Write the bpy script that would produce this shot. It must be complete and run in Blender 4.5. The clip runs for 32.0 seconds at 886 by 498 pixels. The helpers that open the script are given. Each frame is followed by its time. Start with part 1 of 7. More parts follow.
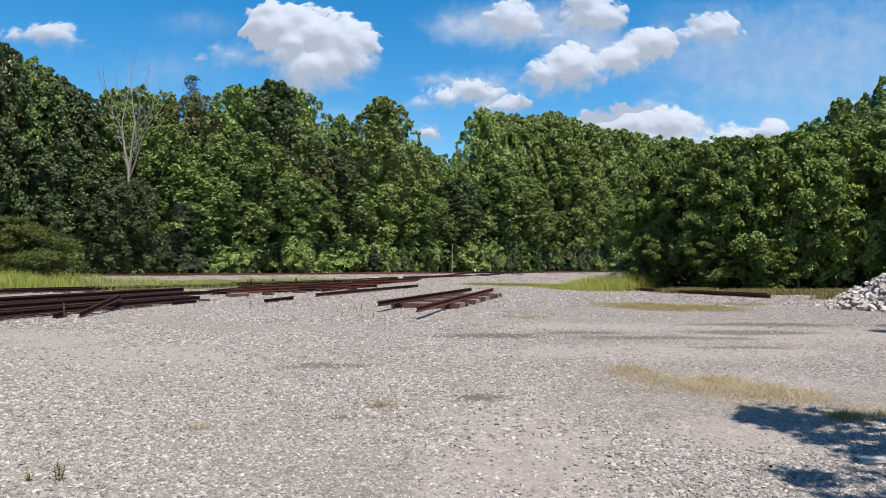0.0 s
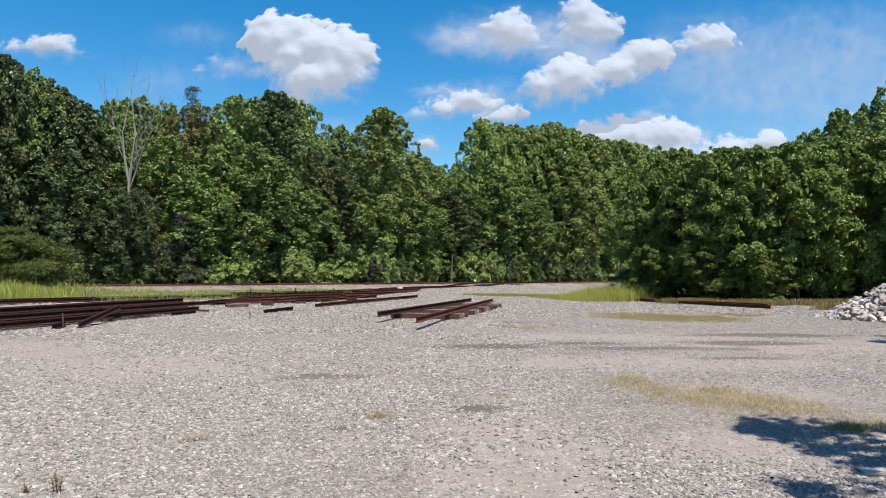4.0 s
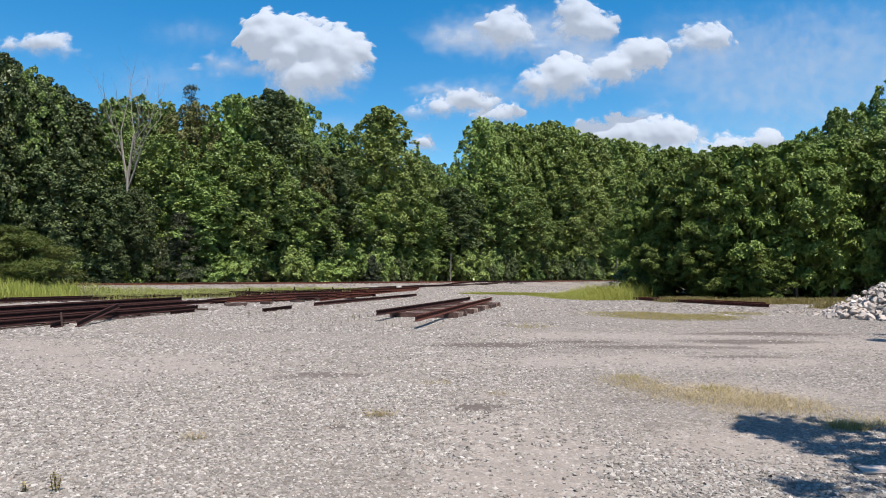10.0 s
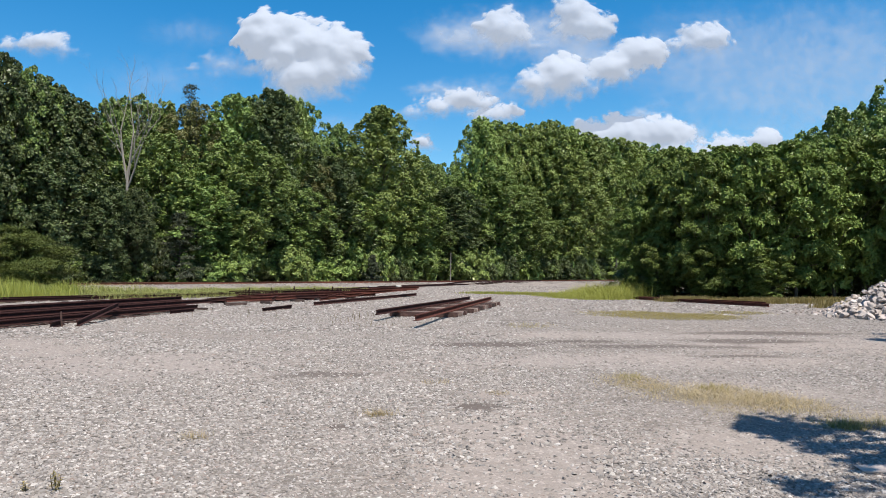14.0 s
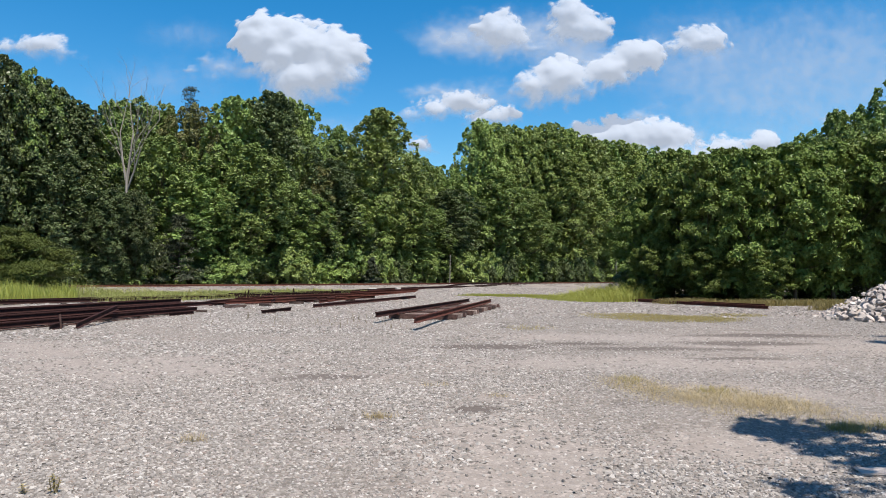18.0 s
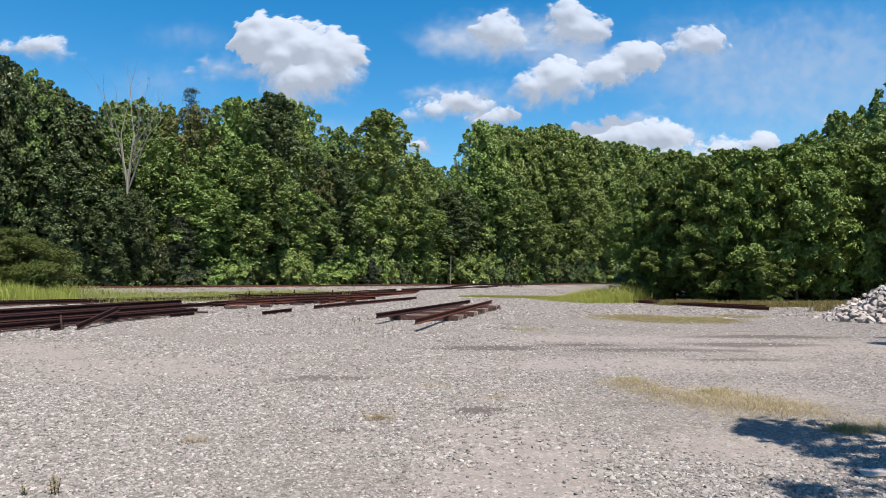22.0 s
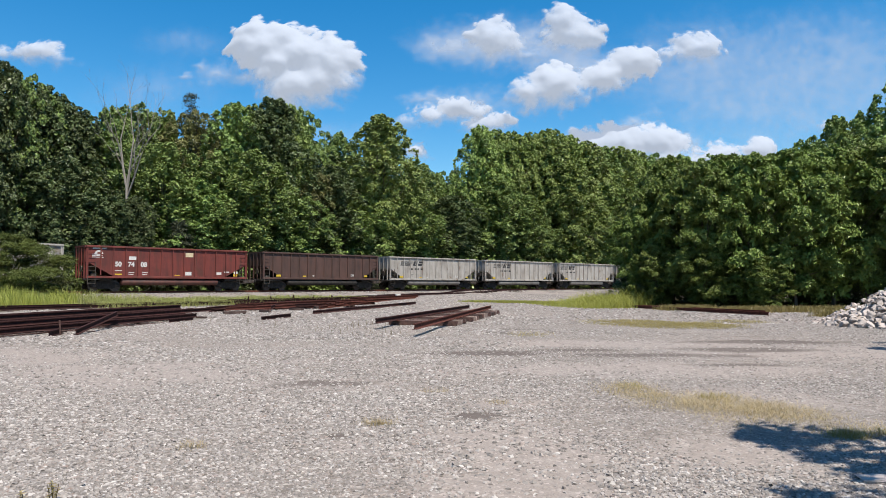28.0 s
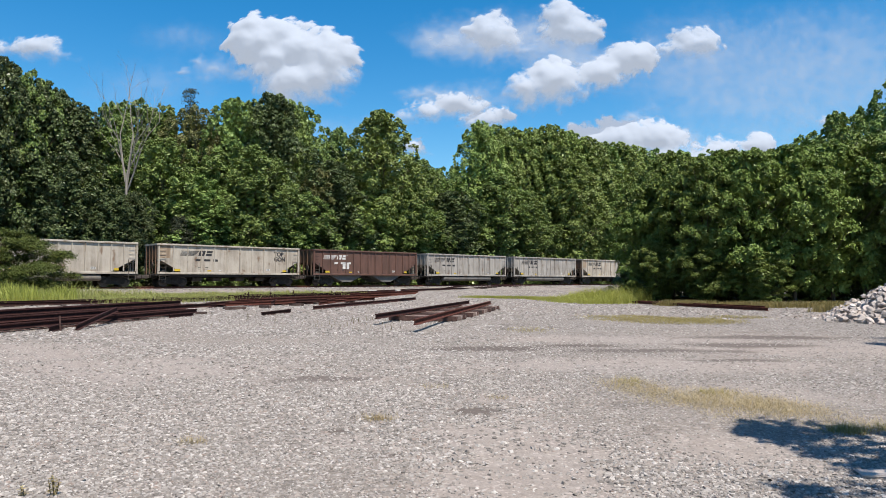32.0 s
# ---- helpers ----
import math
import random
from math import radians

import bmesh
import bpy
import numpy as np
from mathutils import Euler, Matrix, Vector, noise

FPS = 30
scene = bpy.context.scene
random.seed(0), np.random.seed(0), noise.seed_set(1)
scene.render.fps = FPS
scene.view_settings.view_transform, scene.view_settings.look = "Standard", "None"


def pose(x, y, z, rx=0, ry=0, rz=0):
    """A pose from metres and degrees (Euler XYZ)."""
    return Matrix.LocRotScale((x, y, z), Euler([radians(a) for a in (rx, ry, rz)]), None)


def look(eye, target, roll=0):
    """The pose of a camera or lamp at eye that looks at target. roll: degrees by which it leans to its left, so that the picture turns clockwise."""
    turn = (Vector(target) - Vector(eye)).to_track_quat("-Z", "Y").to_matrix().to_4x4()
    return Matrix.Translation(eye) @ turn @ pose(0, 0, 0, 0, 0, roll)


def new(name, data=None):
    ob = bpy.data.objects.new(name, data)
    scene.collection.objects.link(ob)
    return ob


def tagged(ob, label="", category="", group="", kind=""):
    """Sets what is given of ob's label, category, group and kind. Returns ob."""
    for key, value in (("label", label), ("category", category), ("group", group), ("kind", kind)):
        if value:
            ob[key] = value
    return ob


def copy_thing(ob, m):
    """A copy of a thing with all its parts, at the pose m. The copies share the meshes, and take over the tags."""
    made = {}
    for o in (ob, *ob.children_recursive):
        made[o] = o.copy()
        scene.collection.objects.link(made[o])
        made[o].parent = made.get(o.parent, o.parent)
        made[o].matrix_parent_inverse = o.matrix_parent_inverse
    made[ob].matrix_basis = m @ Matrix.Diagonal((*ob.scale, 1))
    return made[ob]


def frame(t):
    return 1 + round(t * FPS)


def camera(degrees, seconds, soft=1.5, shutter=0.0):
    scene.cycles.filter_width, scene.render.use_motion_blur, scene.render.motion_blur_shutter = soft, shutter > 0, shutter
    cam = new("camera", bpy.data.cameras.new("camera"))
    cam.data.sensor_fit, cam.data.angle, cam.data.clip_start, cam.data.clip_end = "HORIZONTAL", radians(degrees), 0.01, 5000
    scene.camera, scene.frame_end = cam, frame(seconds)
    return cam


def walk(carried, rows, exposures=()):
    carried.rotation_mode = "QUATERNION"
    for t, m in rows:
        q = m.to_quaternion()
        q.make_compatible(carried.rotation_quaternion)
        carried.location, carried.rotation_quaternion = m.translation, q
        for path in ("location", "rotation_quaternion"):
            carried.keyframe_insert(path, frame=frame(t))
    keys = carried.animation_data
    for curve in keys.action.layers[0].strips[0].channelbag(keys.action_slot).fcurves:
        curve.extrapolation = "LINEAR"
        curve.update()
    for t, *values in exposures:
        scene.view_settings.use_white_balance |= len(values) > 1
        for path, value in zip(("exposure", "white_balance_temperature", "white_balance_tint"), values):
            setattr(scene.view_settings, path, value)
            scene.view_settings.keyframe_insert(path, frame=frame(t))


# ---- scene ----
cam = camera(66.3, 32.0, soft=0.5)

# ---- camera: held still in the hand, with small tilts and turns ----
EYE = Vector((0.0, 0.0, 1.55))
FOC = 1200.0
LEVEL = 48.5
# seconds, turn and tilt in units of 1/1200 of the lens length
DRIFT = [
    (0.0, 2.7, -15.3), (0.1, 3.0, -11.5), (0.3, 3.7, -5.0), (0.5, 4.7, -1.6), (1.0, 6.5, -3.0), (1.5, 6.4, -1.9), (2.0, 6.0, -1.6),
    (2.5, 5.4, -3.8), (3.0, 4.6, 1.4), (3.5, 3.2, 1.8), (4.5, 1.4, 5.2), (5.5, 0.3, 7.2), (6.0, 0.2, 6.3), (6.5, 1.2, 6.3),
    (7.0, 0.9, 7.3), (7.5, 1.4, 6.3), (8.0, 1.5, 4.6), (8.5, 1.3, 1.8), (9.0, 0.2, 1.3), (10.0, 0.1, 0.9), (11.0, 0.0, -1.4),
    (11.5, 0.0, 0.0), (12.0, -0.2, 1.4), (12.5, 0.0, 1.2), (13.0, 0.0, 0.0), (14.0, -0.2, 0.0), (14.5, -1.0, 0.0), (16.5, -0.3, 1.7),
    (17.0, 0.0, 3.1), (18.0, -1.2, 4.0), (19.0, -0.2, 2.9), (20.0, -0.1, 3.1), (21.0, 0.0, 3.0), (21.5, 0.0, 5.4), (22.5, -0.2, 6.2),
    (23.0, -1.0, 4.9), (23.5, -0.2, 6.4), (24.0, -0.1, 8.8), (24.5, -0.6, 10.2), (25.0, -0.2, 14.0), (25.5, -0.4, 12.0), (26.5, -0.9, 13.4),
    (27.5, -1.5, 15.3), (28.0, -1.3, 15.1), (28.5, -1.3, 14.8), (29.0, -1.4, 13.4), (29.5, -1.5, 11.2), (30.0, -1.3, 10.5),
    (31.0, -1.4, 8.9), (31.5, -1.5, 7.3), (32.0, -1.5, 7.3)]
walk(cam, [(t, pose(*EYE, 90 + math.degrees(math.atan((LEVEL + dy) / FOC)), 0, math.degrees(math.atan(dx / FOC))))
           for t, dx, dy in DRIFT])

# ---- light ----
SUN_AZ, SUN_EL = radians(148), radians(65)      # azimuth from +y towards +x
to_sun = Vector((math.sin(SUN_AZ) * math.cos(SUN_EL), math.cos(SUN_AZ) * math.cos(SUN_EL), math.sin(SUN_EL)))
world = bpy.data.worlds.new("sky")
scene.world = world
world.use_nodes = True
wn = world.node_tree
wn.nodes.clear()
sky = wn.nodes.new("ShaderNodeTexSky")
sky.sky_type = "NISHITA"
sky.sun_disc = False
sky.sun_elevation, sky.sun_rotation = SUN_EL, SUN_AZ
sky.air_density, sky.dust_density, sky.ozone_density = 1.0, 0.6, 1.6
bg = wn.nodes.new("ShaderNodeBackground")
bg.inputs["Strength"].default_value = 0.1
wo = wn.nodes.new("ShaderNodeOutputWorld")
rich = wn.nodes.new("ShaderNodeHueSaturation")
rich.inputs["Saturation"].default_value = 1.5
rich.inputs["Hue"].default_value = 0.495
wn.links.new(sky.outputs[0], rich.inputs["Color"])
wn.links.new(rich.outputs[0], bg.inputs[0])
wn.links.new(bg.outputs[0], wo.inputs[0])
sun = new("sun", bpy.data.lights.new("sun", "SUN"))
sun.data.energy, sun.data.angle, sun.data.color = 5.0, radians(0.53), (1.0, 0.93, 0.83)
sun.matrix_world = look((0, 0, 60), Vector((0, 0, 60)) - to_sun)
scene.view_settings.exposure = 0.735


# ---- materials ----
class Mat:
    """A node material with short ways to add nodes."""

    def __init__(self, name, rough=0.8, metal=0.0, spec=0.3):
        self.m = bpy.data.materials.new(name)
        self.m.use_nodes = True
        self.t = self.m.node_tree
        self.b = self.t.nodes["Principled BSDF"]
        self.b.inputs["Roughness"].default_value = rough
        self.b.inputs["Metallic"].default_value = metal
        self.b.inputs["Specular IOR Level"].default_value = spec

    def node(self, kind, **ins):
        n = self.t.nodes.new(kind)
        for k, v in ins.items():
            key = k.replace("_", " ")
            if isinstance(v, bpy.types.NodeSocket):
                self.t.links.new(v, n.inputs[key])
            else:
                n.inputs[key].default_value = v
        return n

    def link(self, a, b):
        self.t.links.new(a, b)

    def coords(self, world_space=False):
        if world_space:
            return self.t.nodes.new("ShaderNodeNewGeometry").outputs["Position"]
        return self.t.nodes.new("ShaderNodeTexCoord").outputs["Object"]

    def noise(self, vec, scale, detail=4.0, rough=0.55, stretch=None):
        if stretch:
            mp = self.node("ShaderNodeMapping", Vector=vec)
            mp.inputs["Scale"].default_value = stretch
            vec = mp.outputs[0]
        return self.node("ShaderNodeTexNoise", Vector=vec, Scale=scale, Detail=detail, Roughness=rough).outputs["Fac"]

    def ramp(self, fac, stops):
        n = self.node("ShaderNodeValToRGB", Fac=fac)
        e = n.color_ramp.elements
        while len(e) < len(stops):
            e.new(0.5)
        for el, (p, c) in zip(e, stops):
            el.position = p
            el.color = (*c, 1) if len(c) == 3 else c
        return n.outputs[0]

    def grey(self, fac, lo, hi, a=0.0, b=1.0):
        n = self.node("ShaderNodeMapRange", Value=fac)
        n.interpolation_type = "SMOOTHSTEP"
        for k, v in (("From Min", lo), ("From Max", hi), ("To Min", a), ("To Max", b)):
            n.inputs[k].default_value = v
        return n.outputs[0]

    def mix(self, fac, a, b, mode="MIX"):
        n = self.t.nodes.new("ShaderNodeMix")
        n.data_type, n.blend_type = "RGBA", mode
        for key, v in ((0, fac), (6, a), (7, b)):
            if isinstance(v, bpy.types.NodeSocket):
                self.t.links.new(v, n.inputs[key])
            else:
                n.inputs[key].default_value = v if key == 0 else (*v, 1)
        return n.outputs[2]

    def maths(self, op, a, b=0.0):
        n = self.t.nodes.new("ShaderNodeMath")
        n.operation = op
        for i, v in enumerate((a, b)):
            if isinstance(v, bpy.types.NodeSocket):
                self.t.links.new(v, n.inputs[i])
            else:
                n.inputs[i].default_value = v
        return n.outputs[0]

    def colour(self, c):
        if isinstance(c, bpy.types.NodeSocket):
            self.t.links.new(c, self.b.inputs["Base Color"])
        else:
            self.b.inputs["Base Color"].default_value = (*c, 1)
        return self

    def bump(self, height, strength=0.5, dist=0.02):
        n = self.node("ShaderNodeBump", Height=height, Strength=strength, Distance=dist)
        self.t.links.new(n.outputs[0], self.b.inputs["Normal"])
        return self


def mat_leaf(name, dark, mid, light, gloss=0.26, through_light=0.05, size=0.4, hue=0.484):
    """Leaves: each one a little different, some light passing through."""
    m = Mat(name, rough=0.4, spec=gloss)
    geo = m.t.nodes.new("ShaderNodeNewGeometry")
    info = m.t.nodes.new("ShaderNodeObjectInfo")
    patch = m.noise(geo.outputs["Position"], size, 3.0)
    v = m.maths("ADD", m.maths("MULTIPLY", geo.outputs["Random Per Island"], 0.5), m.maths("MULTIPLY", patch, 0.6))
    col = m.ramp(v, [(0.2, tuple(0.5 * a + 0.5 * b for a, b in zip(dark, mid))), (0.55, mid), (0.95, tuple(0.45 * a + 0.55 * b for a, b in zip(light, mid)))])
    hsv = m.node("ShaderNodeHueSaturation", Color=col, Saturation=0.93)
    m.link(m.maths("ADD", m.maths("MULTIPLY", info.outputs["Random"], 0.016), hue), hsv.inputs["Hue"])
    m.link(m.maths("ADD", m.maths("MULTIPLY", info.outputs["Random"], 0.4), 0.81), hsv.inputs["Value"])
    m.colour(hsv.outputs[0])
    tr = m.node("ShaderNodeBsdfTranslucent", Color=m.mix(0.5, hsv.outputs[0], light))
    mx = m.node("ShaderNodeMixShader", Fac=through_light)
    m.link(m.b.outputs[0], mx.inputs[1])
    m.link(tr.outputs[0], mx.inputs[2])
    m.link(mx.outputs[0], m.t.nodes["Material Output"].inputs[0])
    return m.m


def mat_bark(name, a, b):
    m = Mat(name, rough=0.9, spec=0.1)
    p = m.coords()
    n1 = m.noise(p, 3.0, 5.0, stretch=(1, 1, 0.15))
    m.colour(m.ramp(n1, [(0.3, a), (0.7, b)]))
    return m.bump(n1, 0.8, 0.03).m


def mat_rust(name, dark, mid, light, scale=6.0):
    m = Mat(name, rough=0.78, metal=0.0, spec=0.14)
    p = m.coords()
    info = m.t.nodes.new("ShaderNodeObjectInfo")
    n1 = m.noise(p, scale, 6.0, 0.65)
    n2 = m.noise(p, scale * 9, 3.0)
    v = m.maths("ADD", m.maths("MULTIPLY", n1, 0.75), m.maths("MULTIPLY", n2, 0.25))
    c = m.ramp(v, [(0.3, dark), (0.52, mid), (0.75, light)])
    h = m.node("ShaderNodeHueSaturation", Color=c)
    m.link(m.maths("ADD", m.maths("MULTIPLY", info.outputs["Random"], 0.5), 0.75), h.inputs["Value"])
    m.colour(h.outputs[0])
    return m.bump(n2, 0.4, 0.006).m


def mat_paint(name, base, grime=(0.065, 0.054, 0.043), rust=None, rough=0.55, dirt=0.75):
    """Weathered vehicle paint: long streaks, road dirt and rust spots."""
    m = Mat(name, rough=rough, spec=0.3)
    p = m.coords()
    info = m.t.nodes.new("ShaderNodeObjectInfo")
    off = m.node("ShaderNodeVectorMath")
    m.link(p, off.inputs[0])
    cx = m.node("ShaderNodeCombineXYZ", X=m.maths("MULTIPLY", info.outputs["Random"], 40.0))
    m.link(cx.outputs[0], off.inputs[1])
    q = off.outputs[0]
    streak = m.noise(q, 2.2, 5.0, 0.6, stretch=(1.0, 1.0, 0.12))
    blot = m.noise(q, 0.7, 5.0, 0.6)
    fine = m.noise(q, 14.0, 3.0)
    d = m.grey(m.maths("ADD", m.maths("MULTIPLY", streak, 0.6), m.maths("MULTIPLY", blot, 0.4)), 0.40, 0.66, 0.0, dirt)
    c = m.mix(d, base, grime)
    if rust:
        r = m.grey(m.maths("ADD", m.maths("MULTIPLY", streak, 0.45), m.maths("MULTIPLY", m.noise(q, 1.7, 6.0), 0.55)), 0.56, 0.66, 0.0, 0.8)
        c = m.mix(r, c, rust)
    c = m.mix(m.grey(fine, 0.3, 0.7, 0.0, 0.16), c, grime)
    m.colour(c)
    return m.bump(fine, 0.12, 0.01).m


def mat_plain(name, col, rough=0.6, spec=0.3, metal=0.0, vary=0.25, scale=8.0):
    m = Mat(name, rough=rough, spec=spec, metal=metal)
    n1 = m.noise(m.coords(), scale, 5.0)
    lo = tuple(c * (1 - vary) for c in col)
    hi = tuple(min(1, c * (1 + vary)) for c in col)
    m.colour(m.ramp(n1, [(0.3, lo), (0.7, hi)]))
    return m.bump(n1, 0.2, 0.01).m


def mat_stone(name, stops, rel=0.5):
    """Stones, each of its own shade."""
    m = Mat(name, rough=0.88, spec=0.2)
    geo = m.t.nodes.new("ShaderNodeNewGeometry")
    info = m.t.nodes.new("ShaderNodeObjectInfo")
    r = m.maths("FRACT", m.maths("ADD", geo.outputs["Random Per Island"], info.outputs["Random"]))
    c = m.ramp(r, stops)
    n1 = m.noise(m.coords(), 9.0, 6.0, 0.65)
    c = m.mix(m.grey(n1, 0.35, 0.7, 0.0, 0.45), c, (0.144, 0.13, 0.119))
    m.colour(c)
    return m.bump(n1, rel, 0.03).m


def mat_ground():
    """Crushed stone with patches of fines, damp mud, soil and litter."""
    m = Mat("gravel_ground", rough=0.93, spec=0.15)
    p = m.coords()
    def attr(name):
        n = m.t.nodes.new("ShaderNodeAttribute")
        n.attribute_name = name
        return n.outputs["Fac"]
    fines, mud, soil = attr("fines"), attr("mud"), attr("soil")
    wob = m.node("ShaderNodeVectorMath")
    wob.operation = "ADD"
    nz = m.node("ShaderNodeTexNoise", Vector=p, Scale=9.0, Detail=2.0)
    sc = m.node("ShaderNodeVectorMath")
    sc.operation = "SCALE"
    m.link(nz.outputs["Color"], sc.inputs[0])
    sc.inputs["Scale"].default_value = 0.035
    m.link(p, wob.inputs[0])
    m.link(sc.outputs[0], wob.inputs[1])
    big = m.node("ShaderNodeTexVoronoi", Vector=wob.outputs[0], Scale=15.0)
    small = m.node("ShaderNodeTexVoronoi", Vector=wob.outputs[0], Scale=38.0)
    rb = m.node("ShaderNodeSeparateColor", Color=big.outputs["Color"])
    rs = m.node("ShaderNodeSeparateColor", Color=small.outputs["Color"])
    stops = [(0.0, (0.144, 0.126, 0.115)), (0.35, (0.194, 0.173, 0.158)), (0.68, (0.23, 0.205, 0.187)), (0.9, (0.274, 0.245, 0.223)), (1.0, (0.331, 0.302, 0.281))]
    cb = m.ramp(rb.outputs[0], stops)
    cs = m.ramp(rs.outputs[0], [(0.0, (0.109, 0.094, 0.082)), (0.5, (0.214, 0.184, 0.165)), (1.0, (0.349, 0.302, 0.271))])
    keep = m.grey(rb.outputs[1], 0.42, 0.5)
    stone = m.mix(keep, cs, cb)
    gap = m.grey(big.outputs["Distance"], 0.3, 0.75, 0.0, 0.5)
    stone = m.mix(gap, stone, (0.103, 0.087, 0.076))
    n_mid = m.noise(p, 1.1, 6.0, 0.62)
    n_fine = m.noise(p, 55.0, 4.0, 0.7)
    n_big = m.noise(p, 0.16, 4.0)
    dust = m.mix(m.grey(n_fine, 0.3, 0.7), (0.19, 0.164, 0.148), (0.275, 0.238, 0.215))
    dust = m.mix(m.grey(rs.outputs[1], 0.86, 0.9), dust, (0.336, 0.29, 0.266))
    f = m.grey(m.maths("ADD", m.maths("MULTIPLY", fines, 0.85), m.maths("MULTIPLY", n_mid, 0.7)), 0.55, 0.78)
    f = m.maths("MULTIPLY", f, m.grey(rb.outputs[2], 0.05, 0.2, 0.55, 1.0))
    c = m.mix(f, stone, dust)
    n_far = m.noise(p, 4.5, 6.0, 0.75)
    c = m.mix(m.grey(n_far, 0.5, 0.72, 0.0, 0.42), c, (0.374, 0.346, 0.317))
    c = m.mix(m.grey(n_far, 0.48, 0.28, 0.0, 0.5), c, (0.108, 0.094, 0.083))
    c = m.mix(m.grey(n_big, 0.38, 0.66, 0.0, 0.32), c, (0.258, 0.212, 0.182))
    md = m.grey(m.maths("ADD", mud, m.maths("MULTIPLY", m.maths("SUBTRACT", n_mid, 0.5), 0.9)), 0.2, 0.6, 0.0, 0.8)
    c = m.mix(md, c, (0.087, 0.07, 0.062))
    earth = m.mix(m.noise(p, 2.5, 5.0), (0.032, 0.027, 0.014), (0.091, 0.073, 0.038))
    c = m.mix(m.grey(m.maths("ADD", soil, m.maths("MULTIPLY", m.maths("SUBTRACT", n_mid, 0.5), 0.6)), 0.35, 0.65), c, earth)
    c = m.mix(1.0, c, (0.92, 0.925, 0.925), "MULTIPLY")
    m.colour(c)
    hb = m.maths("MULTIPLY", m.maths("SUBTRACT", 1.0, big.outputs["Distance"]), m.maths("SUBTRACT", 1.0, m.maths("MULTIPLY", f, 0.85)))
    h = m.maths("ADD", m.maths("MULTIPLY", hb, 1.0), m.maths("MULTIPLY", m.maths("SUBTRACT", 1.0, small.outputs["Distance"]), 0.25))
    h = m.maths("ADD", h, m.maths("MULTIPLY", n_fine, 0.15))
    return m.bump(h, 0.6, 0.03).m


def mat_cloud():
    """Vapour, thin at its rims, partly sunlit; a glow stands in for scattered light."""
    m = Mat("cloud_vapour", rough=1.0, spec=0.0)
    a = m.t.nodes.new("ShaderNodeAttribute")
    a.attribute_name = "cover"
    p = m.coords()
    n1 = m.noise(p, 0.012, 6.0, 0.6)
    n2 = m.noise(p, 0.05, 4.0, 0.6)
    wisp = m.maths("ADD", m.maths("MULTIPLY", m.maths("SUBTRACT", n1, 0.5), 0.42), m.maths("MULTIPLY", m.maths("SUBTRACT", n2, 0.5), 0.16))
    al = m.grey(m.maths("ADD", a.outputs["Fac"], m.maths("MULTIPLY", wisp, m.grey(a.outputs["Fac"], 0.0, 0.3))), 0.02, 1.0)
    df = m.node("ShaderNodeBsdfDiffuse", Color=(0.57, 0.62, 0.70, 1))
    tp = m.t.nodes.new("ShaderNodeBsdfTransparent")
    # bluish emission in place of sunlight scattered inside the cloud
    gl = m.node("ShaderNodeEmission", Color=(0.74, 0.83, 1.0, 1), Strength=0.45)
    m1 = m.node("ShaderNodeMixShader", Fac=0.75)
    m.link(df.outputs[0], m1.inputs[1])
    m.link(gl.outputs[0], m1.inputs[2])
    m2 = m.node("ShaderNodeMixShader", Fac=al)
    m.link(tp.outputs[0], m2.inputs[1])
    m.link(m1.outputs[0], m2.inputs[2])
    m.link(m2.outputs[0], m.t.nodes["Material Output"].inputs[0])
    return m.m


M_GROUND = mat_ground()
M_CLOUD = mat_cloud()
M_LEAF = mat_leaf("broad_leaves", (0.066, 0.111, 0.024), (0.137, 0.218, 0.045), (0.300, 0.361, 0.085))
M_LEAF_B = mat_leaf("bright_leaves", (0.093, 0.140, 0.030), (0.176, 0.257, 0.052), (0.314, 0.380, 0.093))
M_LEAF_Y = mat_leaf("olive_leaves", (0.064, 0.075, 0.020), (0.141, 0.145, 0.040), (0.253, 0.220, 0.080), hue=0.492)
M_LEAF_D = mat_leaf("dark_leaves", (0.028, 0.047, 0.017), (0.065, 0.092, 0.029), (0.133, 0.161, 0.051))
M_LEAF_T = mat_leaf("thicket_leaves", (0.045, 0.079, 0.013), (0.100, 0.150, 0.025), (0.204, 0.229, 0.047), hue=0.485, gloss=0.15)
M_LEAF_F = mat_leaf("feathery_leaves", (0.034, 0.049, 0.008), (0.067, 0.087, 0.017), (0.124, 0.126, 0.028), gloss=0.1)
M_NEEDLE = mat_leaf("grey_needles", (0.022, 0.033, 0.016), (0.049, 0.061, 0.032), (0.108, 0.108, 0.068), through_light=0.12)
M_GRASS = mat_leaf("tall_grass", (0.144, 0.173, 0.023), (0.274, 0.300, 0.044), (0.446, 0.427, 0.098), through_light=0.3, hue=0.49)
M_GRASS_T = mat_leaf("siding_grass", (0.124, 0.143, 0.028), (0.229, 0.240, 0.055), (0.383, 0.371, 0.124), through_light=0.25, hue=0.492)
M_GRASS_S = mat_leaf("short_grass", (0.139, 0.134, 0.030), (0.232, 0.206, 0.056), (0.350, 0.286, 0.103), through_light=0.25, hue=0.476)
M_GRASS_DRY = mat_leaf("dry_grass", (0.25, 0.212, 0.085), (0.385, 0.322, 0.15), (0.51, 0.425, 0.235), through_light=0.3, hue=0.48)
M_WEED = mat_leaf("weed_stems", (0.061, 0.055, 0.027), (0.11, 0.086, 0.043), (0.171, 0.121, 0.071), through_light=0.2, hue=0.49)
M_BARK = mat_bark("bark", (0.05, 0.04, 0.029), (0.137, 0.115, 0.09))
M_DEADWOOD = mat_bark("bleached_wood", (0.144, 0.13, 0.112), (0.274, 0.252, 0.223))
M_RAIL = mat_rust("rusty_rail", (0.014, 0.006, 0.005), (0.03, 0.012, 0.0105), (0.066, 0.026, 0.022))
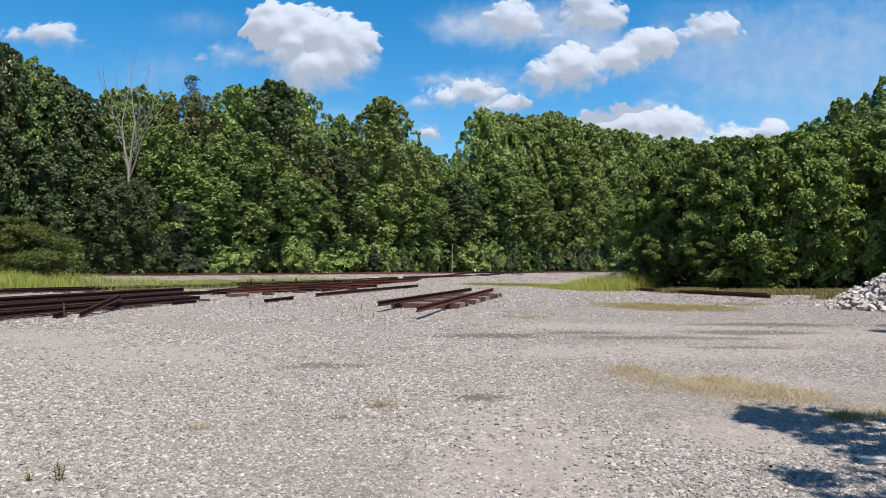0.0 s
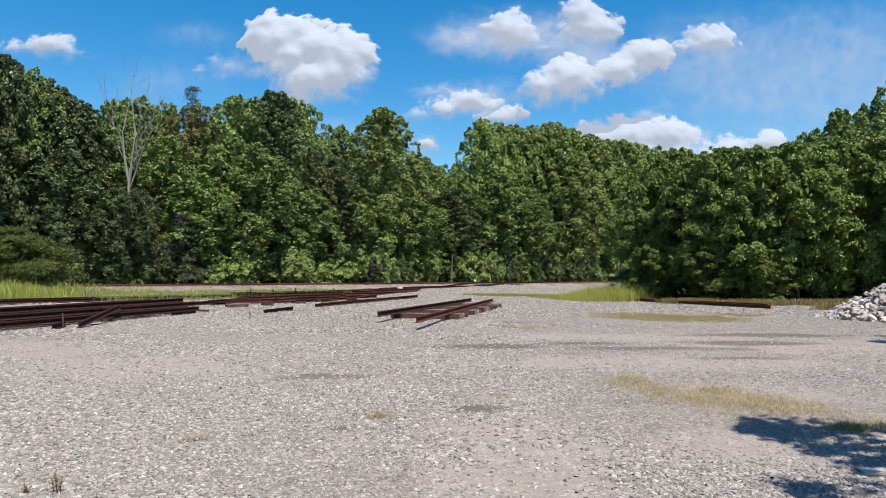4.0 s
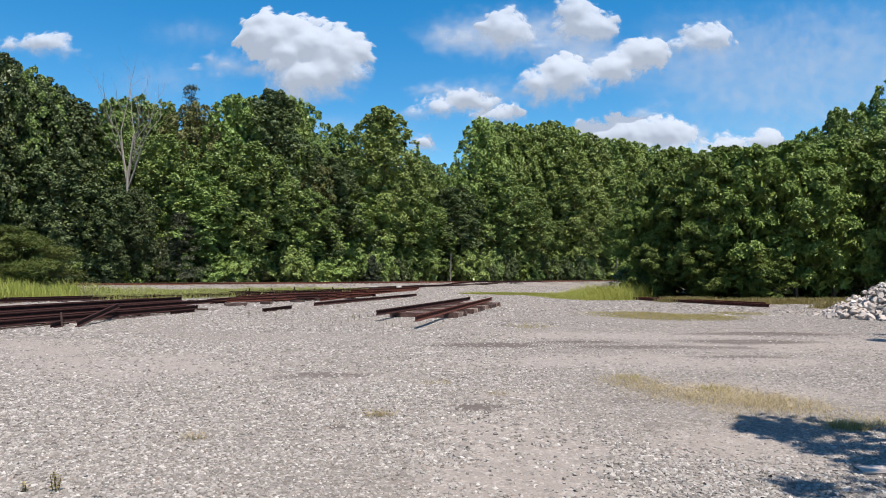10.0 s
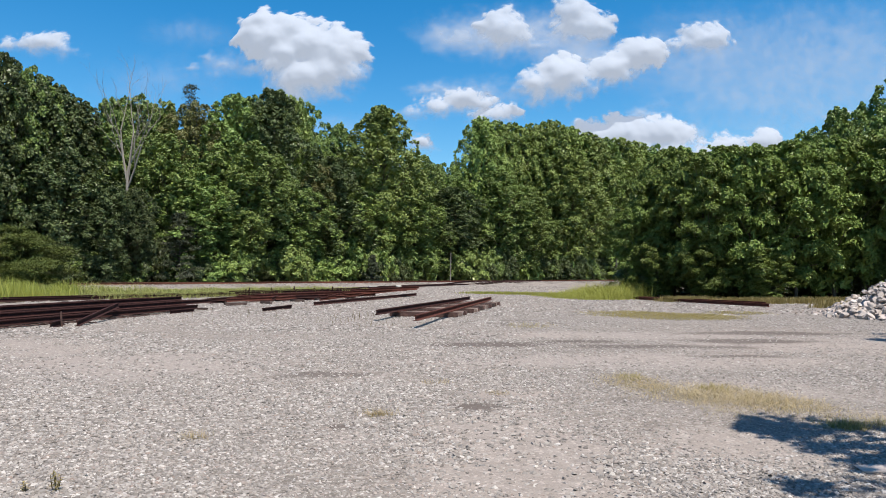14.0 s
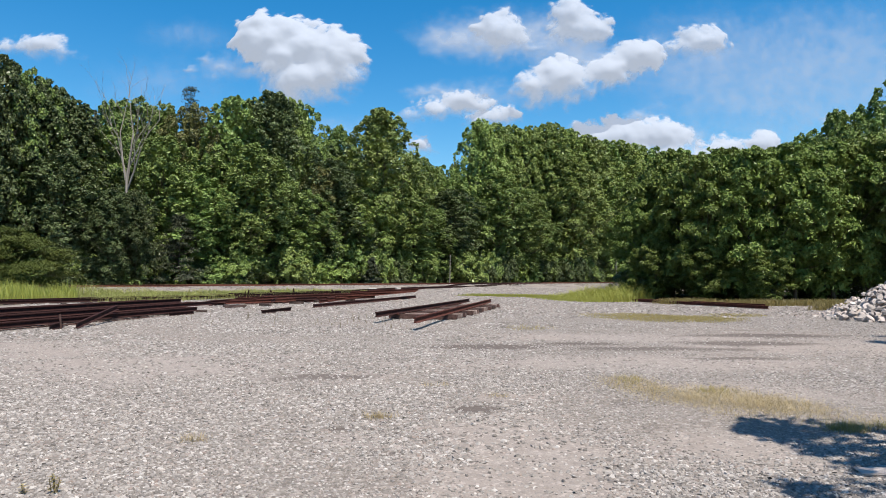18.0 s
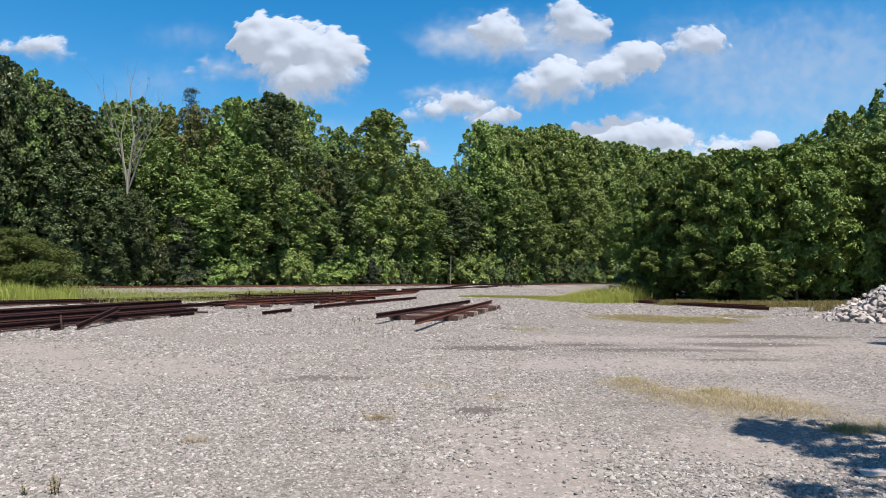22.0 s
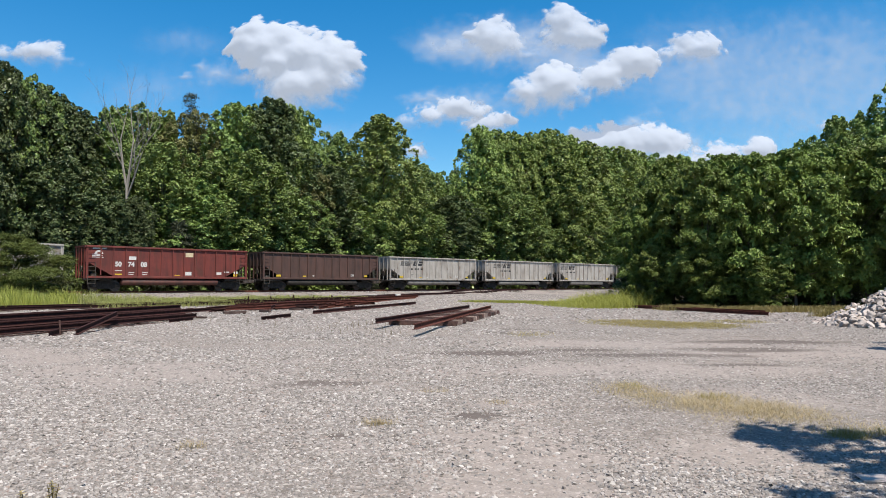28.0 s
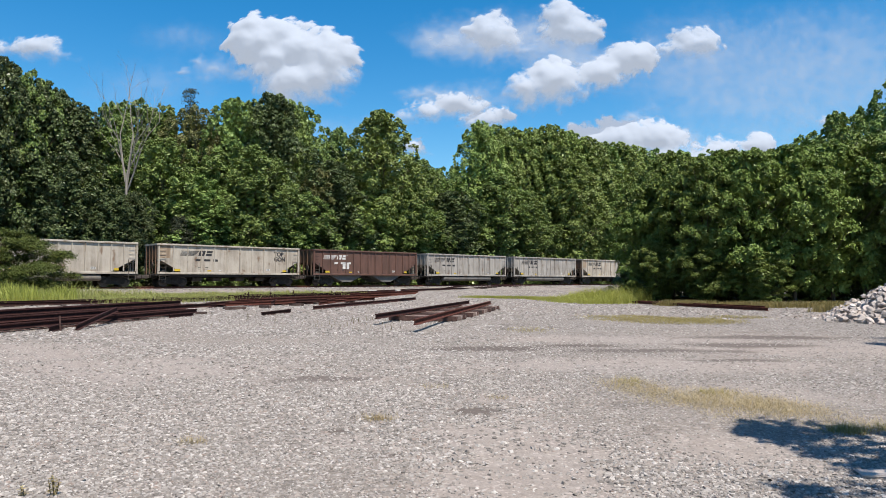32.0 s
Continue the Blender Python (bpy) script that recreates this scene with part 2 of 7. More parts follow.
M_RAIL_R = mat_rust("red_rust_rail", (0.026, 0.009, 0.007), (0.062, 0.021, 0.015), (0.12, 0.043, 0.03))
M_RAIL_MAIN = mat_rust("track_rail", (0.043, 0.017, 0.012), (0.094, 0.037, 0.024), (0.144, 0.065, 0.043))
M_RAILTOP = mat_plain("worn_steel", (0.238, 0.209, 0.194), rough=0.35, metal=0.8)
M_TIE = mat_plain("creosoted_wood", (0.06, 0.04, 0.034), rough=0.85, vary=0.5, scale=5.0)
M_TIE_END = mat_plain("weathered_sleeper", (0.075, 0.042, 0.035), rough=0.9, vary=0.5, scale=7.0)
M_TIE_PALE = mat_plain("sun_bleached_sleeper", (0.235, 0.175, 0.148), rough=0.92, vary=0.45, scale=6.0)
M_ROCK = mat_stone("quarry_rock", [(0.0, (0.21, 0.185, 0.17)), (0.4, (0.33, 0.29, 0.265)), (0.75, (0.45, 0.385, 0.35)), (1.0, (0.56, 0.51, 0.47))])
M_PEBBLE = mat_stone("crushed_stone", [(0.0, (0.115, 0.102, 0.093)), (0.16, (0.175, 0.156, 0.143)), (0.45, (0.232, 0.21, 0.193)), (0.72, (0.312, 0.285, 0.262)), (0.8, (0.215, 0.168, 0.145)), (0.86, (0.345, 0.318, 0.297)), (1.0, (0.43, 0.40, 0.372))], 0.25)
M_BALLAST = mat_stone("ballast_stone", [(0.0, (0.122, 0.108, 0.101)), (0.5, (0.238, 0.209, 0.191)), (1.0, (0.374, 0.338, 0.31))], 0.25)


# ---- mesh helpers ----
def link_mesh(name, verts, faces, mat, parent=None, smooth=False, loc=None):
    """One mesh object from arrays of corners and of triangles or quads."""
    me = bpy.data.meshes.new(name)
    v = np.asarray(verts, dtype=np.float32).reshape(-1, 3)
    f = np.asarray(faces, dtype=np.int32)
    k = f.shape[1]
    me.vertices.add(len(v))
    me.vertices.foreach_set("co", v.ravel())
    me.loops.add(f.size)
    me.loops.foreach_set("vertex_index", f.ravel())
    me.polygons.add(len(f))
    me.polygons.foreach_set("loop_start", np.arange(0, f.size, k, dtype=np.int32))
    me.polygons.foreach_set("use_smooth", np.full(len(f), smooth))
    me.update(calc_edges=True)
    me.materials.append(mat)
    ob = new(name, me)
    ob.parent = parent
    if loc is not None:
        ob.location = loc
    return ob


def part(name, bm, mat, parent, label=""):
    """Links a bmesh as one mesh object under a thing or a part."""
    me = bpy.data.meshes.new(name)
    bm.to_mesh(me)
    bm.free()
    me.materials.append(mat)
    ob = new(name, me)
    ob.parent = parent
    if label:
        tagged(ob, label)
    return ob


def share(name, me, parent, m=None):
    """Another object on the same mesh."""
    ob = new(name, me)
    ob.parent = parent
    if m is not None:
        ob.matrix_basis = m
    return ob


def empty(name, m, label="", category="", group="", kind=""):
    ob = new(name)
    ob.matrix_basis = m
    return tagged(ob, label, category, group, kind)


def box(bm, x0, y0, z0, x1, y1, z1, bevel=0.0):
    vs = [bm.verts.new(p) for p in ((x0, y0, z0), (x1, y0, z0), (x1, y1, z0), (x0, y1, z0), (x0, y0, z1), (x1, y0, z1), (x1, y1, z1), (x0, y1, z1))]
    fs = [bm.faces.new([vs[i] for i in q]) for q in ((0, 3, 2, 1), (4, 5, 6, 7), (0, 1, 5, 4), (1, 2, 6, 5), (2, 3, 7, 6), (3, 0, 4, 7))]
    if bevel:
        bmesh.ops.bevel(bm, geom=list({e for f in fs for e in f.edges}), offset=bevel, segments=1, affect="EDGES")
    return bm


def prism(bm, outline, y0, y1):
    """An outline in x and z, pushed from y0 to y1."""
    a = [bm.verts.new((x, y0, z)) for x, z in outline]
    b = [bm.verts.new((x, y1, z)) for x, z in outline]
    n = len(outline)
    bm.faces.new(a)
    bm.faces.new(b[::-1])
    for i in range(n):
        bm.faces.new((a[i], b[i], b[(i + 1) % n], a[(i + 1) % n]))
    bmesh.ops.recalc_face_normals(bm, faces=bm.faces)
    return bm


def tube(bm, pts, radii, sides=6, cap=True):
    """A tapered round bar through the points."""
    pts = [Vector(p) for p in pts]
    if not hasattr(radii, "__len__"):
        radii = [radii] * len(pts)
    rings = []
    for i, p in enumerate(pts):
        d = (pts[min(i + 1, len(pts) - 1)] - pts[max(i - 1, 0)]).normalized()
        a = d.cross(Vector((0, 0, 1)) if abs(d.z) < 0.9 else Vector((1, 0, 0))).normalized()
        b = d.cross(a)
        rings.append([bm.verts.new(p + (a * math.cos(t) + b * math.sin(t)) * radii[i]) for t in [2 * math.pi * k / sides for k in range(sides)]])
    for r0, r1 in zip(rings, rings[1:]):
        for k in range(sides):
            bm.faces.new((r0[k], r0[(k + 1) % sides], r1[(k + 1) % sides], r1[k]))
    if cap:
        bm.faces.new(rings[0][::-1])
        bm.faces.new(rings[-1])
    return bm


# ---- the lie of the land ----
AXIS = Vector((-0.7257, -0.6880, 0))        # the way the train runs
SIDE = Vector((0.6880, -0.7257, 0))         # from the track towards the yard
MID = Vector((-1.47, 85.12, 0))             # a point on the track's centre line


def smooth(a, b, v):
    t = np.clip((v - a) / (b - a), 0, 1)
    return t * t * (3 - 2 * t)


def off_track(x, y):
    return (x - MID.x) * SIDE.x + (y - MID.y) * SIDE.y


def land(x, y):
    """Height of the ground, for numbers or arrays."""
    d = off_track(np.asarray(x, float), np.asarray(y, float))
    z = 0.45 * smooth(41.5, 9.5, np.maximum(d, 0.0))
    return z + 0.35 * smooth(4.6, 2.5, np.abs(d))


def surface(x, y):
    """Height of the ground with its small waves."""
    wave = np.sin(x * 0.9 + 1.3 * np.sin(y * 0.5)) * np.sin(y * 0.7 + np.sin(x * 0.35)) + 0.5 * np.sin(x * 2.3 + y * 1.1) * np.sin(y * 2.9 - x * 0.6)
    return land(x, y) + 0.014 * wave * smooth(140, 60, np.hypot(x, y))


def on_track(s, d=0.0, z=0.0):
    """The place s metres along the track and d metres to its yard side."""
    p = MID + AXIS * s + SIDE * d
    return Vector((p.x, p.y, z))


def blobs(x, y, rows):
    out = np.zeros_like(x)
    for bx, by, rx, ry, a in rows:
        out = np.maximum(out, a * np.exp(-(((x - bx) / rx) ** 2 + ((y - by) / ry) ** 2)))
    return out


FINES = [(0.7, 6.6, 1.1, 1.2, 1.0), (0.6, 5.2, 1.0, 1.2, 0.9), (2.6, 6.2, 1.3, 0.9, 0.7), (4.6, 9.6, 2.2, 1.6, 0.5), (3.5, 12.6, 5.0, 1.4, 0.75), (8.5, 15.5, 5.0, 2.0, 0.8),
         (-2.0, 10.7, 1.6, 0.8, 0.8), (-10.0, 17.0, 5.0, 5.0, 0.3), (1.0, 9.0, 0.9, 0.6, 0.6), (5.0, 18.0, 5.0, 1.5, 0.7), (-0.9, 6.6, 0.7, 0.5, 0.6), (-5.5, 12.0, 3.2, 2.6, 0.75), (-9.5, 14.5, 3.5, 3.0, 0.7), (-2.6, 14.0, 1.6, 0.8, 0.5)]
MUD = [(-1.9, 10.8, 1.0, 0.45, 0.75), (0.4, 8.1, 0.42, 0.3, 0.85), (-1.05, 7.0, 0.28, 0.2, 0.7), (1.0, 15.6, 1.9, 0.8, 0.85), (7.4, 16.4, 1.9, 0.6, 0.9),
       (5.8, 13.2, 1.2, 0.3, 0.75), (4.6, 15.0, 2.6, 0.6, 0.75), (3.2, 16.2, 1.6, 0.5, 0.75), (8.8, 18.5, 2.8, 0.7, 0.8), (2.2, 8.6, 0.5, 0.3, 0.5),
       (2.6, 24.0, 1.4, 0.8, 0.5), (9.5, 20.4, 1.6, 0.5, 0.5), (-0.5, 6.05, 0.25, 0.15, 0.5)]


def spread(inner, far, n_in, n_out):
    """Grid lines: close together in the middle, wide apart far off."""
    mid = np.linspace(inner[0], inner[1], n_in)
    left = inner[0] - np.geomspace(0.3, inner[0] - far[0], n_out)[::-1]
    right = inner[1] + np.geomspace(0.3, far[1] - inner[1], n_out)
    return np.concatenate([left, mid, right])


def build_ground():
    xs = spread((-16, 18), (-2600, 2600), 190, 60)
    ys = spread((2, 34), (-2600, 2600), 190, 110)
    gx, gy = np.meshgrid(xs, ys)
    z = surface(gx, gy)
    nx, ny = len(xs), len(ys)
    idx = np.arange(nx * ny).reshape(ny, nx)
    f = np.stack([idx[:-1, :-1], idx[:-1, 1:], idx[1:, 1:], idx[1:, :-1]], -1).reshape(-1, 4)
    ob = link_mesh("ground", np.stack([gx, gy, z], -1).reshape(-1, 3), f, M_GROUND, smooth=True)
    d = off_track(gx, gy)
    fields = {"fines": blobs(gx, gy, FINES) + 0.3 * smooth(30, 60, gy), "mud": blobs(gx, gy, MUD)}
    soil = smooth(-4.6, -6.0, d) + 0.8 * smooth(7.0, 9.0, d) * smooth(24, 19, d) * smooth(-4, -9, gx) + blobs(gx, gy, [(18, 49, 7, 5, 1.2), (26, 50, 9, 6, 1.3), (18, 58, 7, 7, 1.3), (28, 60, 12, 9, 1.3), (39, 55, 10, 9, 1.3), (34, 66, 14, 8, 1.3), (11, 53, 3.5, 5, 0.9), (-26, 38, 6, 9, 1.2)])
    soil = np.maximum(soil, smooth(120, 200, np.hypot(gx, gy)))
    fields["soil"] = np.clip(soil, 0, 1)
    for name, v in fields.items():
        at = ob.data.attributes.new(name, "FLOAT", "POINT")
        at.data.foreach_set("value", np.asarray(v, np.float32).ravel())
    return tagged(ob, "pale crushed stone yard with dusty worn patches and damp mud streaks", "ground", kind="structure")


build_ground()


# ---- leaves, trunks and trees ----
def unit(v):
    return v / np.maximum(np.linalg.norm(v, axis=-1, keepdims=True), 1e-6)


def leaf_arrays(rng, centre, outward, length, width, up=0.6, droop=0.0, fold=0.12, face=0.85):
    """Folded diamond leaves at the given places."""
    n = len(centre)
    rnd = rng.normal(size=(n, 3))
    along = unit(outward * 0.8 + rnd * 0.7 + np.array([0, 0, -droop]))
    nrm = unit(np.array([0, 0, up]) + outward * face + rng.normal(size=(n, 3)) * 0.38)
    side = unit(np.cross(along, nrm))
    nrm = np.cross(side, along)
    ln = (length * rng.uniform(0.65, 1.3, n))[:, None]
    wd = (width * rng.uniform(0.65, 1.3, n))[:, None]
    a = centre - along * ln * 0.5
    tip = centre + along * ln * 0.5 - nrm * ln * 0.1
    mid = centre + along * ln * rng.uniform(-0.12, 0.1, n)[:, None] + nrm * wd * fold
    v = np.stack([a, mid + side * wd * 0.5, tip, mid - side * wd * 0.5], 1).reshape(-1, 3)
    b = np.arange(n)[:, None] * 4
    f = np.concatenate([b + np.array([[0, 1, 2]]), b + np.array([[0, 2, 3]])], 1).reshape(-1, 3)
    return v, f


def clump_leaves(rng, centres, radii, per, flat=0.65, shell=0.45, bottom=-0.35):
    """Leaf places in clumps: most of them in the clump's upper shell."""
    n = len(centres)
    d = unit(rng.normal(size=(n * per, 3)))
    d[:, 2] = np.where(d[:, 2] < bottom, -d[:, 2], d[:, 2])
    r = (shell + (1 - shell) * rng.uniform(0, 1, n * per) ** 0.5)
    c = np.repeat(centres, per, 0)
    rr = np.repeat(radii, per) * r
    p = c + d * rr[:, None] * np.array([1, 1, flat])
    return p, d


def leaf_quads(rng, centre, along, nrm, length, width, fold=0.1):
    """Folded pointed leaves with given ways and faces."""
    n = len(centre)
    nrm = unit(nrm)
    along = unit(along - nrm * np.sum(along * nrm, -1, keepdims=True))
    side = np.cross(along, nrm)
    ln = (length * rng.uniform(0.65, 1.3, n))[:, None]
    wd = (width * rng.uniform(0.65, 1.3, n))[:, None]
    mid = centre + along * ln * rng.uniform(-0.14, 0.08, n)[:, None] + nrm * wd * fold
    v = np.stack([centre - along * ln * 0.5, mid + side * wd * 0.5, centre + along * ln * 0.5 - nrm * ln * 0.1, mid - side * wd * 0.5], 1).reshape(-1, 3)
    b = np.arange(n)[:, None] * 4
    return v, np.concatenate([b + np.array([[0, 1, 2]]), b + np.array([[0, 2, 3]])], 1).reshape(-1, 3)


PROTO = {}


def finish_tree(kind, root, crown_name, v, f, mat, limbs, trunk_r, height, bark=None, sub="trunk"):
    bm = bmesh.new()
    h = height * 0.9
    tube(bm, [(0, 0, -0.15), (0.02 * h * 0.2, 0, h * 0.25), (0, 0.01 * h, h * 0.6), (0, 0, h)], [trunk_r * 1.25, trunk_r, trunk_r * 0.6, trunk_r * 0.12], 8)
    for c in limbs:
        z0 = c[3]
        k = 1 - 0.85 * z0 / h
        tube(bm, [(0, 0, z0), (c[0] * 0.45, c[1] * 0.45, z0 + (c[2] - z0) * 0.36), tuple(c[:3])], [trunk_r * 0.42 * k + 0.01, trunk_r * 0.25 * k + 0.01, 0.01], 5)
    part(sub, bm, bark or M_BARK, root)
    link_mesh(crown_name, v, f, mat, root)
    PROTO[kind] = root


def make_broadleaf(kind, seed, mat, shape, height=24.0, radius=5.2, base=1.5, boughs=110, mass=1.06, sprays=20, per=11, size=(0.29, 0.23), spray=0.34, lobes=5, flat=1.3, droop=0.0, rise=(10, 60), ragged=0.42, layered=0.0):
    """A crown of boughs: each one reaches out from the trunk and ends in a heaped mass of leafy sprays, with dark gaps between."""
    rng = np.random.default_rng(seed)
    hs, rs = zip(*shape)
    h = ((np.arange(boughs) + rng.uniform(0, 1, boughs)) / boughs) ** 0.68
    az = np.arange(boughs) * 2.39996 + rng.normal(0, 0.3, boughs)
    ph = rng.uniform(0, 6.283, 3)
    big = mass * rng.uniform(0.65, 1.3, boughs) * np.interp(h, [0, 0.6, 0.85, 1], [1.15, 0.95, 0.7, 0.45])
    reach = np.interp(h, hs, rs) * radius * (1 + 0.13 * np.sin(lobes * az + ph[0] + 5 * h) + 0.1 * np.sin(2 * az + ph[1] - 8 * h)) * (1.04 + ragged * (1 - 0.85 * h) * rng.uniform(-1.6, 0.5, boughs))
    reach = np.maximum(reach - 0.5 * big, 0.1 * reach)
    way = np.stack([np.cos(az), np.sin(az), np.zeros(boughs)], -1)
    tip = way * reach[:, None]
    tip[:, 2] = base + (height - base) * h - big * flat * 0.8 * h + rng.normal(0, 0.012 * height, boughs) * (h < 0.9)
    slope = np.tan(np.radians(np.interp(h, [0, 1], rise) + rng.normal(0, 5, boughs)))
    z0 = np.maximum(tip[:, 2] - reach * slope, np.minimum(0.25 * height * h + 0.1, tip[:, 2]))
    # sprays over the upper and outer side of each mass
    k = np.repeat(np.arange(boughs), sprays)
    d = unit(rng.normal(0, 1, (len(k), 3)) + way[k] * 0.6 + np.array([0, 0, 0.4]))
    d[:, 2] = np.where(d[:, 2] < -0.6, -d[:, 2], d[:, 2])
    d = d * np.array([1, 1, 1 - 0.7 * layered])
    c = tip[k] + d * (big[k] * rng.uniform(0.6, 1.05, len(k)))[:, None] * np.array([1, 1, flat])
    c[:, 2] -= droop * big[k] * (d[:, 0] ** 2 + d[:, 1] ** 2)
    rad = spray * rng.uniform(0.55, 1.25, len(k)) * np.interp(h[k], [0, 0.8, 1], [1.1, 0.85, 0.6])
    up = unit(np.array([0, 0, 0.6 + layered]) + d * (0.9 - 0.6 * layered) + rng.normal(0, 0.42 - 0.2 * layered, (len(k), 3)))
    u = unit(np.cross(up, way[k] + np.array([0.01, 0, 0.02])))
    w = np.cross(u, up)
    j = np.repeat(np.arange(len(k)), per)
    rho, th = np.sqrt(rng.uniform(0, 1, len(j))) * rng.uniform(0.8, 1.2, len(j)), rng.uniform(0, 6.283, len(j))
    out = u[j] * np.cos(th)[:, None] + w[j] * np.sin(th)[:, None]
    p = c[j] + out * (rho * rad[j])[:, None] + up[j] * (rad[j] * rng.normal(0, 0.22, len(j)))[:, None]
    p[:, 2] -= droop * rad[j] * rho ** 2
    nrm = up[j] + out * (0.3 * rho)[:, None] + rng.normal(0, 0.5, (len(j), 3))
    v, f = leaf_quads(rng, p, out * 0.8 + np.array([0, 0, 0.15 - droop]) + rng.normal(0, 0.9, p.shape), nrm, size[0], size[1])
    # sparse leaves inside the crown
    n = boughs * 22
    hi, ai = rng.uniform(0, 0.95, n), rng.uniform(0, 6.283, n)
    ri = np.interp(hi, hs, rs) * radius * 0.48 * np.sqrt(rng.uniform(0, 1, n))
    q = np.stack([np.cos(ai) * ri, np.sin(ai) * ri, base + (height - base) * hi], -1)
    v2, f2 = leaf_quads(rng, q, rng.normal(0, 1, q.shape), rng.normal(0, 1, q.shape), size[0] * 2.3, size[1] * 2.3)
    v, f = np.concatenate([v, v2]), np.concatenate([f, f2 + len(v)])
    root = empty(kind, Matrix())
    finish_tree(kind, root, "crown", v, f, mat, np.concatenate([tip, z0[:, None]], 1)[::2], height * 0.011, height)
    root["h"], root["r"] = height, radius
    return root


PLANTED = {}


def plant(kind, name, x, y, height, radius, turn, label, category="tree", group="", sink=0.0):
    """Sets the made plant, or a copy of it, at that place and size."""
    src = PROTO[kind]
    sz, sr = height / src["h"], radius / src["r"]
    m = pose(x, y, float(land(x, y)) - sink, 0, 0, turn) @ Matrix.Diagonal((sr, sr, sz, 1))
    if kind not in PLANTED:
        src.matrix_basis = m
        PLANTED[kind] = 1
        ob = src
    else:
        s = src.scale
        ob = copy_thing(src, m @ Matrix.Diagonal((1 / s.x, 1 / s.y, 1 / s.z, 1)))
    ob.name = name
    return tagged(ob, label, category, group)


TALL = [(0, 0.7), (0.2, 0.9), (0.5, 1.0), (0.68, 0.86), (0.82, 0.68), (0.92, 0.48), (0.98, 0.27), (1, 0.12)]
ROUND = [(0, 0.7), (0.15, 0.85), (0.45, 1.0), (0.7, 1.0), (0.86, 0.8), (0.95, 0.5), (1, 0.25)]
OVERHANG = [(0, 0.55), (0.2, 0.8), (0.45, 1.0), (0.65, 1.02), (0.82, 0.85), (0.94, 0.5), (1, 0.2)]
DOME = [(0, 1.0), (0.4, 0.97), (0.7, 0.75), (0.9, 0.42), (1, 0.12)]
make_broadleaf("tall_a", 1, M_LEAF, TALL)
make_broadleaf("tall_b", 2, M_LEAF_B, TALL, boughs=160, mass=0.92, sprays=17, per=10, spray=0.32, lobes=4, ragged=0.25)
make_broadleaf("tall_c", 3, M_LEAF_D, TALL, lobes=6, ragged=0.5)
make_broadleaf("round_a", 4, M_LEAF, ROUND, boughs=116, mass=1.15, lobes=4, ragged=0.45)
make_broadleaf("round_y", 5, M_LEAF_Y, ROUND, lobes=5, size=(0.26, 0.14))
make_broadleaf("deep", 13, M_LEAF_D, TALL, boughs=48, mass=1.7, sprays=9, per=24, size=(0.36, 0.28), spray=0.9)
make_broadleaf("shrub_a", 6, M_LEAF, DOME, 4.0, 2.4, 0.2, 20, 0.72, 9, 32, (0.22, 0.17), 0.36, rise=(20, 65))
make_broadleaf("shrub_b", 7, M_LEAF_B, DOME, 4.0, 2.4, 0.2, 20, 0.72, 9, 32, (0.22, 0.17), 0.36, 3, rise=(20, 65))
make_broadleaf("shrub_d", 8, M_LEAF_D, DOME, 4.0, 2.4, 0.2, 20, 0.72, 9, 32, (0.2, 0.15), 0.36, 4, rise=(20, 65))
make_broadleaf("thicket_a", 9, M_LEAF_T, OVERHANG, 10.0, 3.4, 0.7, 60, 0.92, 22, 22, (0.25, 0.13), 0.3, 5, 0.5, 0.18, (5, 55), 0.3, 0.15)
make_broadleaf("thicket_b", 10, M_LEAF_T, OVERHANG, 10.0, 3.4, 0.9, 60, 0.92, 22, 22, (0.25, 0.13), 0.3, 4, 0.5, 0.18, (5, 55), 0.35, 0.15)
make_broadleaf("shade", 12, M_LEAF, ROUND, 10.0, 3.0, 5.0, 30, 0.8, 11, 24, (0.2, 0.13), 0.42, ragged=0.8)
make_broadleaf("mimosa", 11, M_LEAF_F, DOME, 5.0, 4.0, 0.5, 40, 1.15, 13, 120, (0.2, 0.05), 0.62, 5, 0.3, 0.14, (2, 30), 0.35, 1.0)

